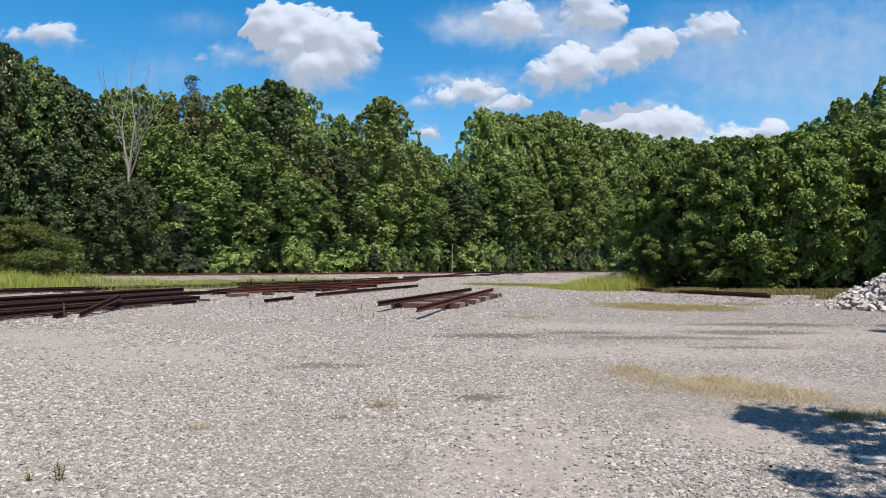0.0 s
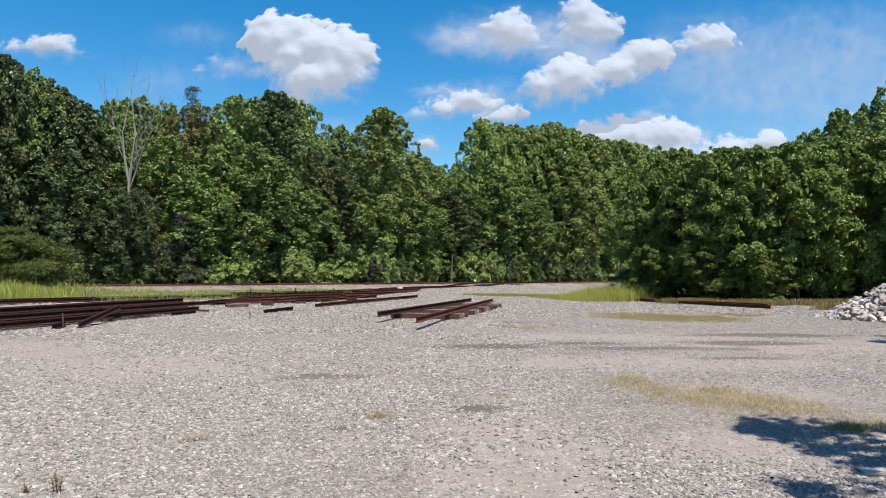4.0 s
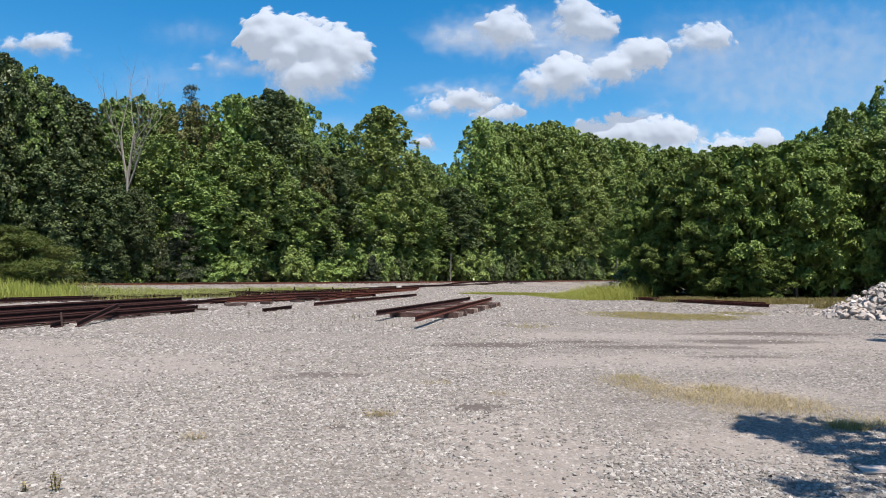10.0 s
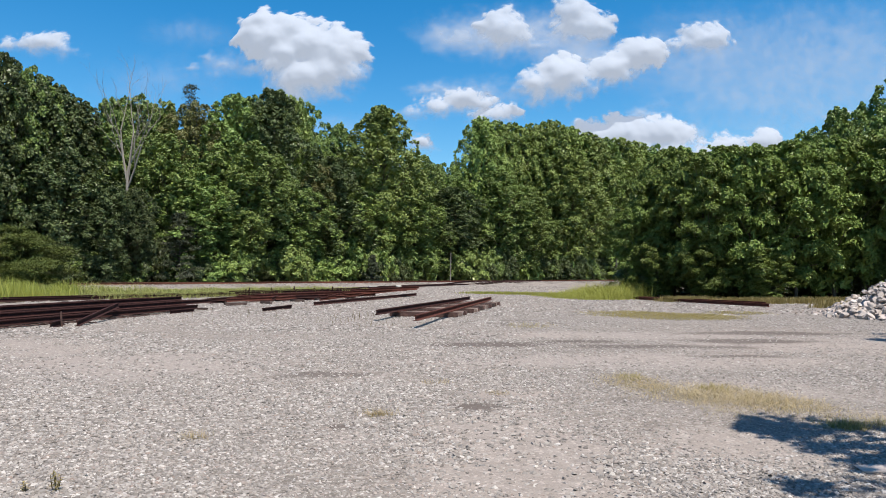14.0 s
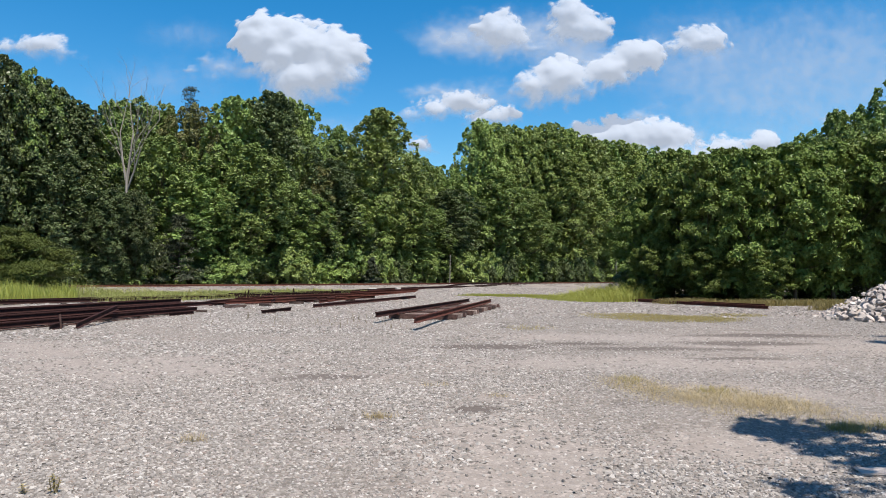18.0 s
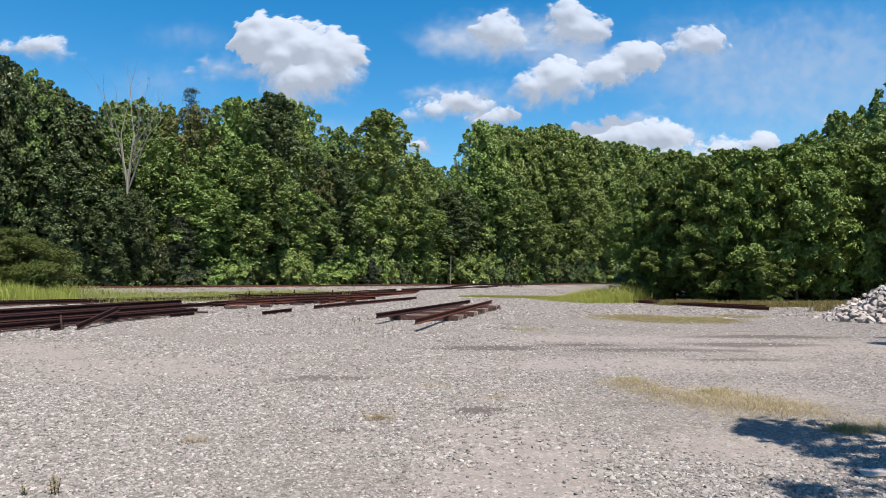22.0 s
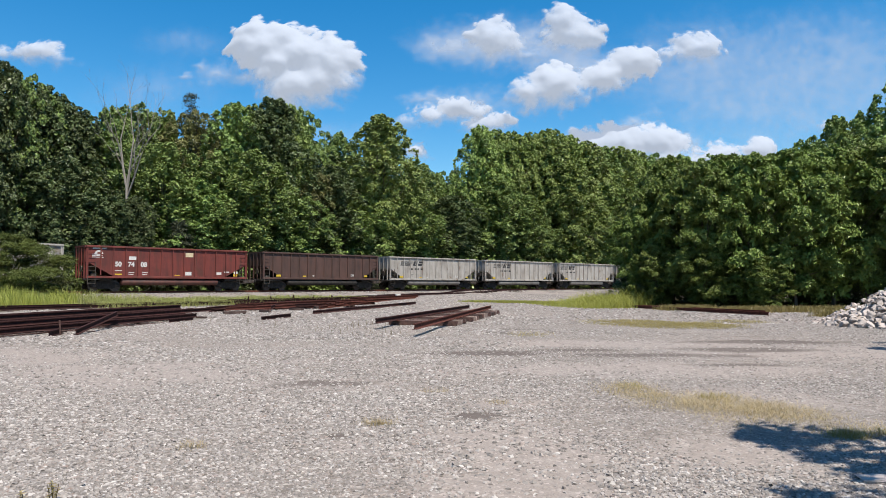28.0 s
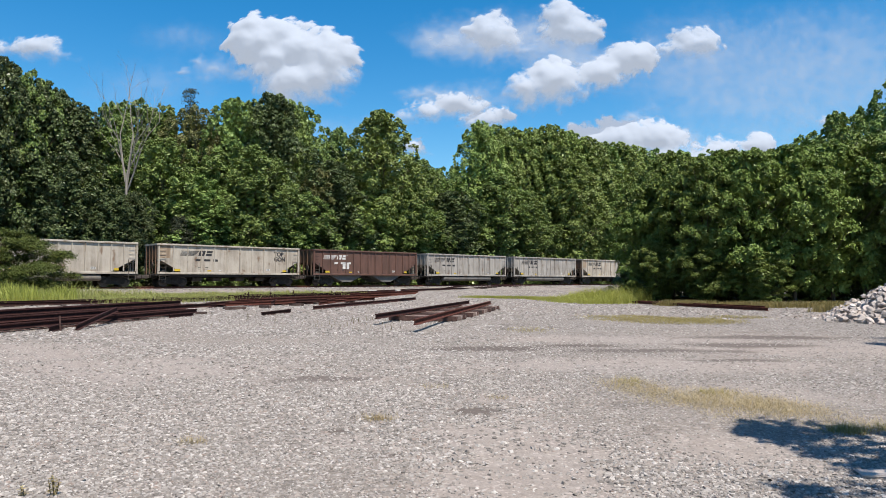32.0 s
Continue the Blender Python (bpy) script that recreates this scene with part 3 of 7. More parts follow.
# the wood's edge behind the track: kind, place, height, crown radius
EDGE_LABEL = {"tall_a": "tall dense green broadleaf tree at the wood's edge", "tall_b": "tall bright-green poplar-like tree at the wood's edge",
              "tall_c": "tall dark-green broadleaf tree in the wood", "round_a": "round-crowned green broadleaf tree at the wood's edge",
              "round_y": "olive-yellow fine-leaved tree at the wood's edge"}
# some tall_c stand in for shade by darker leaves, far tall_b for haze
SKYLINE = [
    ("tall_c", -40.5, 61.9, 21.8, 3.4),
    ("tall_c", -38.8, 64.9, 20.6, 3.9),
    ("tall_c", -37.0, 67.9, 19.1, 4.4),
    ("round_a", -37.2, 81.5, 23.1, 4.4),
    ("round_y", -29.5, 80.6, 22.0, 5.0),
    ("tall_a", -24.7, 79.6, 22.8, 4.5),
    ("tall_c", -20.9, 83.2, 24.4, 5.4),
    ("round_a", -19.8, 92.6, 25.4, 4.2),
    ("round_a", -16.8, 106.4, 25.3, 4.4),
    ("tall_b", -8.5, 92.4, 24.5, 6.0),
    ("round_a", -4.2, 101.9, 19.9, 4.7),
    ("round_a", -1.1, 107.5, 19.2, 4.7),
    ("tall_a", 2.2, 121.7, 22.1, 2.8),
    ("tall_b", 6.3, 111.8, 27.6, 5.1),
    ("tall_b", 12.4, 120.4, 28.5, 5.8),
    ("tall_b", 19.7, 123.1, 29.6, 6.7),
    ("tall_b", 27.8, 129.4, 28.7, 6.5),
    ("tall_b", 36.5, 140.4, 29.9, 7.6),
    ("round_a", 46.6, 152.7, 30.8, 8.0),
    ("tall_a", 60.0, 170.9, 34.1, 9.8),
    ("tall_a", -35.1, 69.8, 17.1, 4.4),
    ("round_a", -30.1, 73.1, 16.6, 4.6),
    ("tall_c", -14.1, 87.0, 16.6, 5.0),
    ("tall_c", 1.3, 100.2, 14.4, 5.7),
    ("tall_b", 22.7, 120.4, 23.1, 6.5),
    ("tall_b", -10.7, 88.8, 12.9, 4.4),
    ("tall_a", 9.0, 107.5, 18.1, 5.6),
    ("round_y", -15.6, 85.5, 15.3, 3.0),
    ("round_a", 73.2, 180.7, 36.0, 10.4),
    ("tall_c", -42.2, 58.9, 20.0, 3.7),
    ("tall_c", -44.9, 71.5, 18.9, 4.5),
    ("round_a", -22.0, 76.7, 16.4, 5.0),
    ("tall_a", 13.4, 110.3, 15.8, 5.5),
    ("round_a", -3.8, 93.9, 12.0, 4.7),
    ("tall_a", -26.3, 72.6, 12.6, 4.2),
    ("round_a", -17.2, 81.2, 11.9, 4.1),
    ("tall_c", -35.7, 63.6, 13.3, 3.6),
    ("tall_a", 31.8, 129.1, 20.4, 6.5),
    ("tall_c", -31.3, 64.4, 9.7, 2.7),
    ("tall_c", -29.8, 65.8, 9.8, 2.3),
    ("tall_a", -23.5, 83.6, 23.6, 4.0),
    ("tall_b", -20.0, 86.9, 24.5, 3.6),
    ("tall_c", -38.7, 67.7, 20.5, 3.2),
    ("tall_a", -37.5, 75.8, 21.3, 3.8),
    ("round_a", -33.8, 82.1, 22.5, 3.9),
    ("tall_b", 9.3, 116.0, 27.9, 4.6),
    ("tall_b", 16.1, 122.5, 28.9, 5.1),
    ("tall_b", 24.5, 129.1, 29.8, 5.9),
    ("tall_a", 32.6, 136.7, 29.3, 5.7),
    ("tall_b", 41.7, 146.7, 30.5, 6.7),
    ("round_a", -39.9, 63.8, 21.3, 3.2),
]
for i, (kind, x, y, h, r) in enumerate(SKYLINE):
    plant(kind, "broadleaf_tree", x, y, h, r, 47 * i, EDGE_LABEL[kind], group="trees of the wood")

# rows of trees deeper in the wood, and shrubs along its edge
rng = np.random.default_rng(40)
DEEP = [
    (-53.8, 71.4, 15.9, 4.5),
    (-53.2, 77.4, 17.8, 4.8),
    (-52.1, 84.0, 19.6, 5.2),
    (-44.4, 80.2, 18.8, 5.0),
    (-42.6, 87.5, 21.1, 5.5),
    (-40.1, 95.4, 22.9, 6.0),
    (-32.4, 91.6, 22.1, 5.7),
    (-28.8, 100.5, 24.9, 6.3),
    (-24.3, 110.3, 26.3, 6.9),
    (-16.4, 106.8, 22.0, 6.7),
    (-12.0, 116.4, 23.9, 7.3),
    (-6.8, 126.9, 21.4, 7.9),
    (-0.9, 121.5, 19.8, 7.6),
    (4.5, 132.1, 22.0, 8.3),
    (11.5, 144.3, 29.3, 9.0),
    (18.1, 139.5, 29.5, 8.7),
    (27.7, 154.2, 31.9, 9.6),
    (39.2, 170.6, 33.4, 10.7),
    (46.6, 166.6, 31.6, 10.4),
    (61.4, 186.1, 33.9, 11.6),
    (79.2, 208.5, 36.6, 13.0),
    (88.8, 206.5, 35.4, 12.9),
    (112.6, 234.6, 40.1, 14.7),
]
for i, (x, y, h, r) in enumerate(DEEP):
    plant("deep", "broadleaf_tree", x, y, h, r, 61 * i, "tall dark-green broadleaf tree deep in the wood", group="trees of the wood")
for i in range(64):
    s, d = 52 - i * 2.25 + rng.uniform(-0.8, 0.8), -rng.uniform(6.0, 8.5)
    p = on_track(s, d)
    k = ("shrub_a", "shrub_d", "shrub_b", "shrub_d")[i % 4]
    plant(k, "shrub", p.x, p.y, rng.uniform(2.6, 6.0), rng.uniform(1.8, 2.9), 37 * i,
          {"shrub_a": "leafy green shrub at the foot of the wood", "shrub_b": "bright-green leafy shrub beside the track", "shrub_d": "dark-green shrub at the foot of the wood"}[k], "shrub", "shrubs along the wood")


def far_woods():
    """The depth of the wood, closed by foliage."""
    r = np.random.default_rng(77)
    n = 34000
    s, d, h = r.uniform(-150, 110, n), -r.uniform(30, 48, n), r.uniform(0, 1, n) ** 0.8
    top = 16.5 + 2.0 * np.sin(s * 0.21) + 1.5 * np.sin(s * 0.57 + 1)
    p = np.stack([MID.x + AXIS.x * s + SIDE.x * d, MID.y + AXIS.y * s + SIDE.y * d, 0.4 + h * top], -1)
    v, f = leaf_arrays(r, p, unit(np.tile(np.array([SIDE.x, SIDE.y, 0.2]), (n, 1))), 1.5, 1.1)
    tagged(link_mesh("far_woods", v, f, M_LEAF_D), "dark green depth of the wood", "woods", kind="stuff")


far_woods()

# the thicket on the yard's far side
THICKET = [(14.8, 46.8, 4.4, 1.6), (17.0, 44.0, 4.0, 1.8), (19.9, 42.6, 3.4, 1.7), (14.5, 49.4, 7.4, 2.2), (15.9, 49.5, 9.8, 2.2), (17.4, 45.2, 9.9, 2.9), (20.2, 44.4, 10.2, 3.1), (23.4, 45.0, 10.6, 3.2), (26.6, 46.2, 11.2, 3.3), (29.8, 47.8, 11.6, 3.5),
           (33.5, 49.5, 12.0, 3.6), (17.2, 50.5, 11.0, 3.2), (21.0, 49.6, 11.0, 3.4), (25.0, 50.0, 11.6, 3.4), (29.2, 51.5, 12.2, 3.6), (33.5, 53.5, 12.8, 3.8),
           (18.8, 56.0, 12.2, 3.4), (24.0, 57.0, 12.6, 3.8), (30.0, 58.0, 13.2, 4.0), (37.0, 56.0, 14.0, 4.0)]
for i, (x, y, h, r) in enumerate(THICKET):
    plant(("thicket_a", "thicket_b")[i % 2], "thicket_tree", x, y, h, r, 71 * i, "low bushy tree with drooping compound leaves, in a dense thicket", group="trees of the thicket")
for i, (x, y, h, r) in enumerate([(14.6, 49.2, 2.6, 1.8), (16.6, 51.6, 2.8, 2.0), (15.2, 53.6, 3.0, 2.0), (19.2, 47.2, 2.6, 2.0), (22.6, 47.4, 2.6, 2.0), (26.4, 48.8, 2.8, 2.2), (28.4, 48.6, 2.4, 1.8), (18.0, 58.5, 3.0, 2.4), (21.6, 59.5, 3.2, 2.5), (25.4, 60.2, 3.2, 2.6), (29.0, 61.0, 3.4, 2.6), (32.8, 60.5, 3.4, 2.6), (36.4, 59.5, 3.4, 2.6), (40.2, 58.0, 3.4, 2.6), (43.5, 56.0, 3.6, 2.6)]):
    plant(("shrub_d", "shrub_a")[i % 2], "shrub", x, y, h, r, 53 * i, "dark leafy shrub at the foot of the thicket", "shrub", "shrubs under the thicket")
for i, (kind, x, y, h, r) in enumerate([("tall_a", 38.8, 66, 18.2, 3.0), ("round_a", 41.7, 66, 18.6, 3.2), ("tall_a", 43.5, 64, 21.2, 3.7), ("round_a", 39.4, 72, 17.4, 3.2), ("tall_c", 37.7, 76, 16.3, 3.8)]):
    plant(kind, "broadleaf_tree", x, y, h, r, 29 * i, "tall broadleaf tree behind the thicket", group="trees behind the thicket")
# the trees beside the yard whose shade falls on the gravel
plant("shade", "broadleaf_tree", 7.55, 0.85, 8.6, 4.1, 20, "leafy tree beside the yard casting shade on the gravel", group="trees beside the yard")
plant("shade", "broadleaf_tree", 6.1, 1.3, 8.2, 2.0, 200, "leafy tree beside the yard casting shade on the gravel", group="trees beside the yard")
# added out of view, only to darken the thicket's right end
plant("tall_c", "broadleaf_tree", 33.6, 42.2, 18.0, 4.6, 130, "unseen tall leafy tree added to shade the thicket", group="trees beside the yard")
plant("shade", "broadleaf_tree", 14.15, 13.9, 8.0, 2.0, 80, "leafy tree beside the yard casting shade on the gravel", group="trees beside the yard")
# low feathery trees by the siding
plant("mimosa", "feathery_tree", -29.9, 46.4, 4.6, 4.4, 0, "low spreading tree with feathery olive-green leaves", group="feathery trees by the siding")
plant("mimosa", "feathery_tree", -34.0, 45.0, 5.8, 4.2, 100, "low spreading tree with feathery olive-green leaves", group="feathery trees by the siding")
# distinct bright shrubs before the wood
for i, (x, y, h, r) in enumerate([(4.1, 97.3, 5.6, 3.0), (-17.1, 77.9, 4.6, 2.8), (-8.2, 86.0, 4.8, 2.2), (-22.0, 73.0, 4.0, 2.2)]):
    plant("shrub_b", "shrub", x, y, h, r, 83 * i, "bright-green leafy shrub beside the track", "shrub", "shrubs along the wood")


# ---- rails and sleepers ----
def rail_outline(h=0.172):
    """Half the section of a flat-bottomed rail, then mirrored."""
    right = [(0.070, 0.0), (0.070, 0.010), (0.030, 0.022), (0.010, 0.038), (0.009, h - 0.05), (0.034, h - 0.036), (0.036, h - 0.008), (0.028, h)]
    return right + [(-x, z) for x, z in reversed(right)]


def rail_mesh(name, pts, mat, parent=None, h=0.172, wide=1.0):
    """A rail swept along points, which its base follows."""
    prof = [(x * wide, z) for x, z in rail_outline(h)]
    pts = [Vector(p) for p in pts]
    bm = bmesh.new()
    rings = []
    for i, p in enumerate(pts):
        d = (pts[min(i + 1, len(pts) - 1)] - pts[max(i - 1, 0)]).normalized()
        sd = d.cross(Vector((0, 0, 1))).normalized()
        up = sd.cross(d)
        rings.append([bm.verts.new(p + sd * x + up * z) for x, z in prof])
    n = len(prof)
    for a, b in zip(rings, rings[1:]):
        for k in range(n):
            bm.faces.new((a[k], a[(k + 1) % n], b[(k + 1) % n], b[k]))
    bm.faces.new(rings[0][::-1])
    bm.faces.new(rings[-1])
    bmesh.ops.recalc_face_normals(bm, faces=bm.faces)
    me = bpy.data.meshes.new(name)
    bm.to_mesh(me)
    bm.free()
    me.materials.append(mat)
    ob = new(name, me)
    ob.parent = parent
    return ob


def sleeper_mesh(length=2.6, w=0.23, h=0.18, seed=0, mat=None):
    r = random.Random(seed)
    bm = bmesh.new()
    box(bm, -length / 2, -w / 2, 0, length / 2, w / 2, h)
    bmesh.ops.subdivide_edges(bm, edges=[e for e in bm.edges if abs(e.verts[0].co.x - e.verts[1].co.x) > 1], cuts=3)
    for v in bm.verts:
        v.co += Vector((r.uniform(-0.03, 0.03), r.uniform(-0.012, 0.012), r.uniform(-0.012, 0.006)))
    me = bpy.data.meshes.new("sleeper")
    bm.to_mesh(me)
    bm.free()
    me.materials.append(mat or M_TIE)
    return me


TURN = math.degrees(math.atan2(AXIS.y, AXIS.x))


def build_main_track():
    root = empty("railway_track", Matrix(), "straight rusty railway track on a stone ballast bed", "railway track", kind="structure")
    for d in (-0.755, 0.755):
        r = rail_mesh("rail", [on_track(s, d, 0.828) for s in (-700, -300, -120, -40, 40, 120, 320)], M_RAIL_MAIN, root)
        bm = bmesh.new()
        a, b = on_track(-700, d, 1.002), on_track(320, d, 1.002)
        bm.faces.new([bm.verts.new(q) for q in (a - SIDE * 0.025, a + SIDE * 0.025, b + SIDE * 0.025, b - SIDE * 0.025)])
        part("running_surface", bm, M_RAILTOP, r, "polished steel top")
    kinds = [sleeper_mesh(seed=k, mat=M_TIE_END if k % 3 == 0 else M_TIE) for k in range(6)]
    r = random.Random(3)
    for i in range(250):
        s = 62 - i * 0.56
        share("sleeper", kinds[r.randrange(6)], root, pose(*on_track(s, r.uniform(-0.04, 0.04), 0.665 + r.uniform(-0.01, 0.01)), 0, 0, TURN + 90 + r.uniform(-0.8, 0.8)))
    v, f = [], []
    for i in range(700):
        s = 62 + (i + 1) * 0.56 if i < 300 else 62 - (250 + i - 300) * 0.56
        c, a, b = on_track(s, 0, 0.665), AXIS * 0.115, SIDE * 1.3
        k = len(v)
        v += [c - a - b, c + a - b, c + a + b, c - a + b] + [q + Vector((0, 0, 0.18)) for q in (c - a - b, c + a - b, c + a + b, c - a + b)]
        f += [(k + 4, k + 5, k + 6, k + 7), (k, k + 1, k + 5, k + 4), (k + 1, k + 2, k + 6, k + 5), (k + 2, k + 3, k + 7, k + 6), (k + 3, k, k + 4, k + 7)]
    tagged(link_mesh("far_sleepers", [tuple(q) for q in v], f, M_TIE, root), "distant wooden sleepers", kind="stuff")


def curve_points(rows, n=10):
    """A smooth line through places (along, off) of the track."""
    out = []
    p = [rows[0], *rows, rows[-1]]
    for a, b, c, d in zip(p, p[1:], p[2:], p[3:]):
        for k in range(n):
            t = k / n
            q = [0.5 * (2 * b[i] + (c[i] - a[i]) * t + (2 * a[i] - 5 * b[i] + 4 * c[i] - d[i]) * t * t + (3 * b[i] - a[i] - 3 * c[i] + d[i]) * t ** 3) for i in (0, 1)]
            out.append(q)
    out.append(rows[-1])
    return out


SIDING = [(95, 24.0), (60, 23.6), (45, 22.4), (30, 19.6), (16, 12.4), (3, 5.6), (-9, 2.4), (-20, 0.9)]


def build_siding():
    root = empty("siding_track", Matrix(), "old rusty siding rails half buried in grass and gravel", "railway track", kind="structure")
    mid = curve_points(SIDING)
    ps = [on_track(s, d) for s, d in mid]
    for off in (-0.755, 0.755):
        line = []
        for i, p in enumerate(ps):
            d = (ps[min(i + 1, len(ps) - 1)] - ps[max(i - 1, 0)]).normalized()
            q = p + Vector((-d.y, d.x, 0)) * off
            line.append((q.x, q.y, float(land(q.x, q.y)) + 0.04))
        for a in range(0, len(line) - 1, 14):
            rail_mesh("rail", line[a:a + 15], M_RAIL, root)
    kinds = [sleeper_mesh(seed=20 + k, mat=M_TIE) for k in range(3)]
    for i in range(4, len(ps) - 2, 1):
        d = (ps[i + 1] - ps[i - 1]).normalized()
        share("sleeper", kinds[i % 3], root, pose(ps[i].x, ps[i].y, float(land(ps[i].x, ps[i].y)) - 0.16, 0, 0, math.degrees(math.atan2(d.y, d.x)) + 90))


def lay_rail(a, b, za, zb, name, label, group, mat=None, bow=0.0):
    """One loose rail from a to b."""
    a, b = Vector((*a, za)), Vector((*b, zb))
    sd = (b - a).cross(Vector((0, 0, 1))).normalized()
    mid = (a + b) / 2
    n = 6
    pts = []
    for k in range(n + 1):
        t = k / n
        pts.append(a.lerp(b, t) - mid + sd * bow * (1 - (2 * t - 1) ** 2))
    ob = rail_mesh(name, pts, mat or M_RAIL)
    ob.location = mid
    return tagged(ob, label, "rail", group)


def build_rail_stack():
    """The long stack: a bottom layer, a second layer, and loose pieces."""
    r = random.Random(8)
    way = Vector((2.45, 11.85, 0)).normalized()
    left = Vector((-way.y, way.x, 0))
    foot = Vector((-12.95, 19.8, 0))
    lab = "long dark rust-brown steel rail lying in a stack on the gravel"
    for layer, count, lift, back, gap in ((0, 9, 0.06, 0.0, 0.24), (1, 6, 0.235, 0.5, 0.27), (2, 2, 0.41, 0.95, 0.5)):
        for i in range(count):
            o = back + i * gap + r.uniform(-0.02, 0.02)
            s0, s1 = r.uniform(-9.5, -7.0), r.uniform(10.2, 12.6) - 0.12 * i - 0.7 * layer
            if layer == 1 and i == 0:
                s1 = 12.3
            a, b = foot + left * o + way * s0, foot + left * (o + r.uniform(-0.12, 0.12)) + way * s1
            ga, gb = float(land(a.x, a.y)), float(land(b.x, b.y))
            lay_rail((a.x, a.y), (b.x, b.y), ga + lift, gb + lift, "steel_rail", lab, "rails of the long stack", bow=r.uniform(-0.03, 0.03))
    for k in range(5):
        c = foot + left * 1.1 + way * (-6 + k * 4.2)
        me = sleeper_mesh(2.7, 0.2, 0.13, 60 + k, M_TIE)
        ob = share("timber_bearer", me, None, pose(c.x, c.y, float(land(c.x, c.y)) - 0.07, 0, 0, math.degrees(math.atan2(left.y, left.x)) + r.uniform(-4, 4)))
        tagged(ob, "dark timber bearer under the stacked rails", "timber", "bearers under the rails")
    lay_rail((-11.25, 20.95), (-11.9, 24.9), 0.02, 0.42, "steel_rail", "short rail piece leaning on the rail stack", "loose rail pieces")
    lay_rail((-11.7, 20.3), (-12.05, 21.6), 0.01, 0.02, "steel_rail", "short rail offcut on the gravel beside the stack", "loose rail pieces")
    for k, (p, q, za, zb) in enumerate((((-13.1, 18.4), (-12.4, 21.9), 0.05, 0.06), ((-12.6, 21.2), (-11.6, 25.6), 0.04, 0.1), ((-11.9, 23.6), (-11.1, 27.4), 0.05, 0.05), ((-12.3, 20.6), (-11.4, 22.4), 0.16, 0.03))):
        bm = bmesh.new()
        tube(bm, [(p[0], p[1], za), ((p[0] + q[0]) / 2 + 0.05, (p[1] + q[1]) / 2, (za + zb) / 2 + 0.01), (q[0], q[1], zb)], 0.016, 6)
        tagged(part("steel_rod", bm, M_TIE_END, None), "thin bent rusty rod lying along the rail stack", "rod", "rods by the stack")
    for x, y, h in ((-11.75, 21.0, 0.46), (-12.7, 19.3, 0.3)):
        bm = box(bmesh.new(), -0.025, -0.02, -0.05, 0.025, 0.02, h, 0.004)
        ob = part("stake", bm, M_TIE_END, None)
        ob.matrix_basis = pose(x, y, float(land(x, y)), 3, -4, 20)
        tagged(ob, "short weathered stake standing against the rail stack", "stake")
    me = sleeper_mesh(0.9, 0.16, 0.14, 64, M_TIE)
    tagged(share("timber_bearer", me, None, pose(-12.9, 18.3, 0.0, 0, 0, 35)), "dark broken timber end on the gravel by the stack", "timber", "bearers under the rails")
    lay_rail((-10.9, 27.2), (-10.6, 29.0), 0.03, 0.03, "steel_rail", "short rail offcut on the gravel beside the stack", "loose rail pieces")


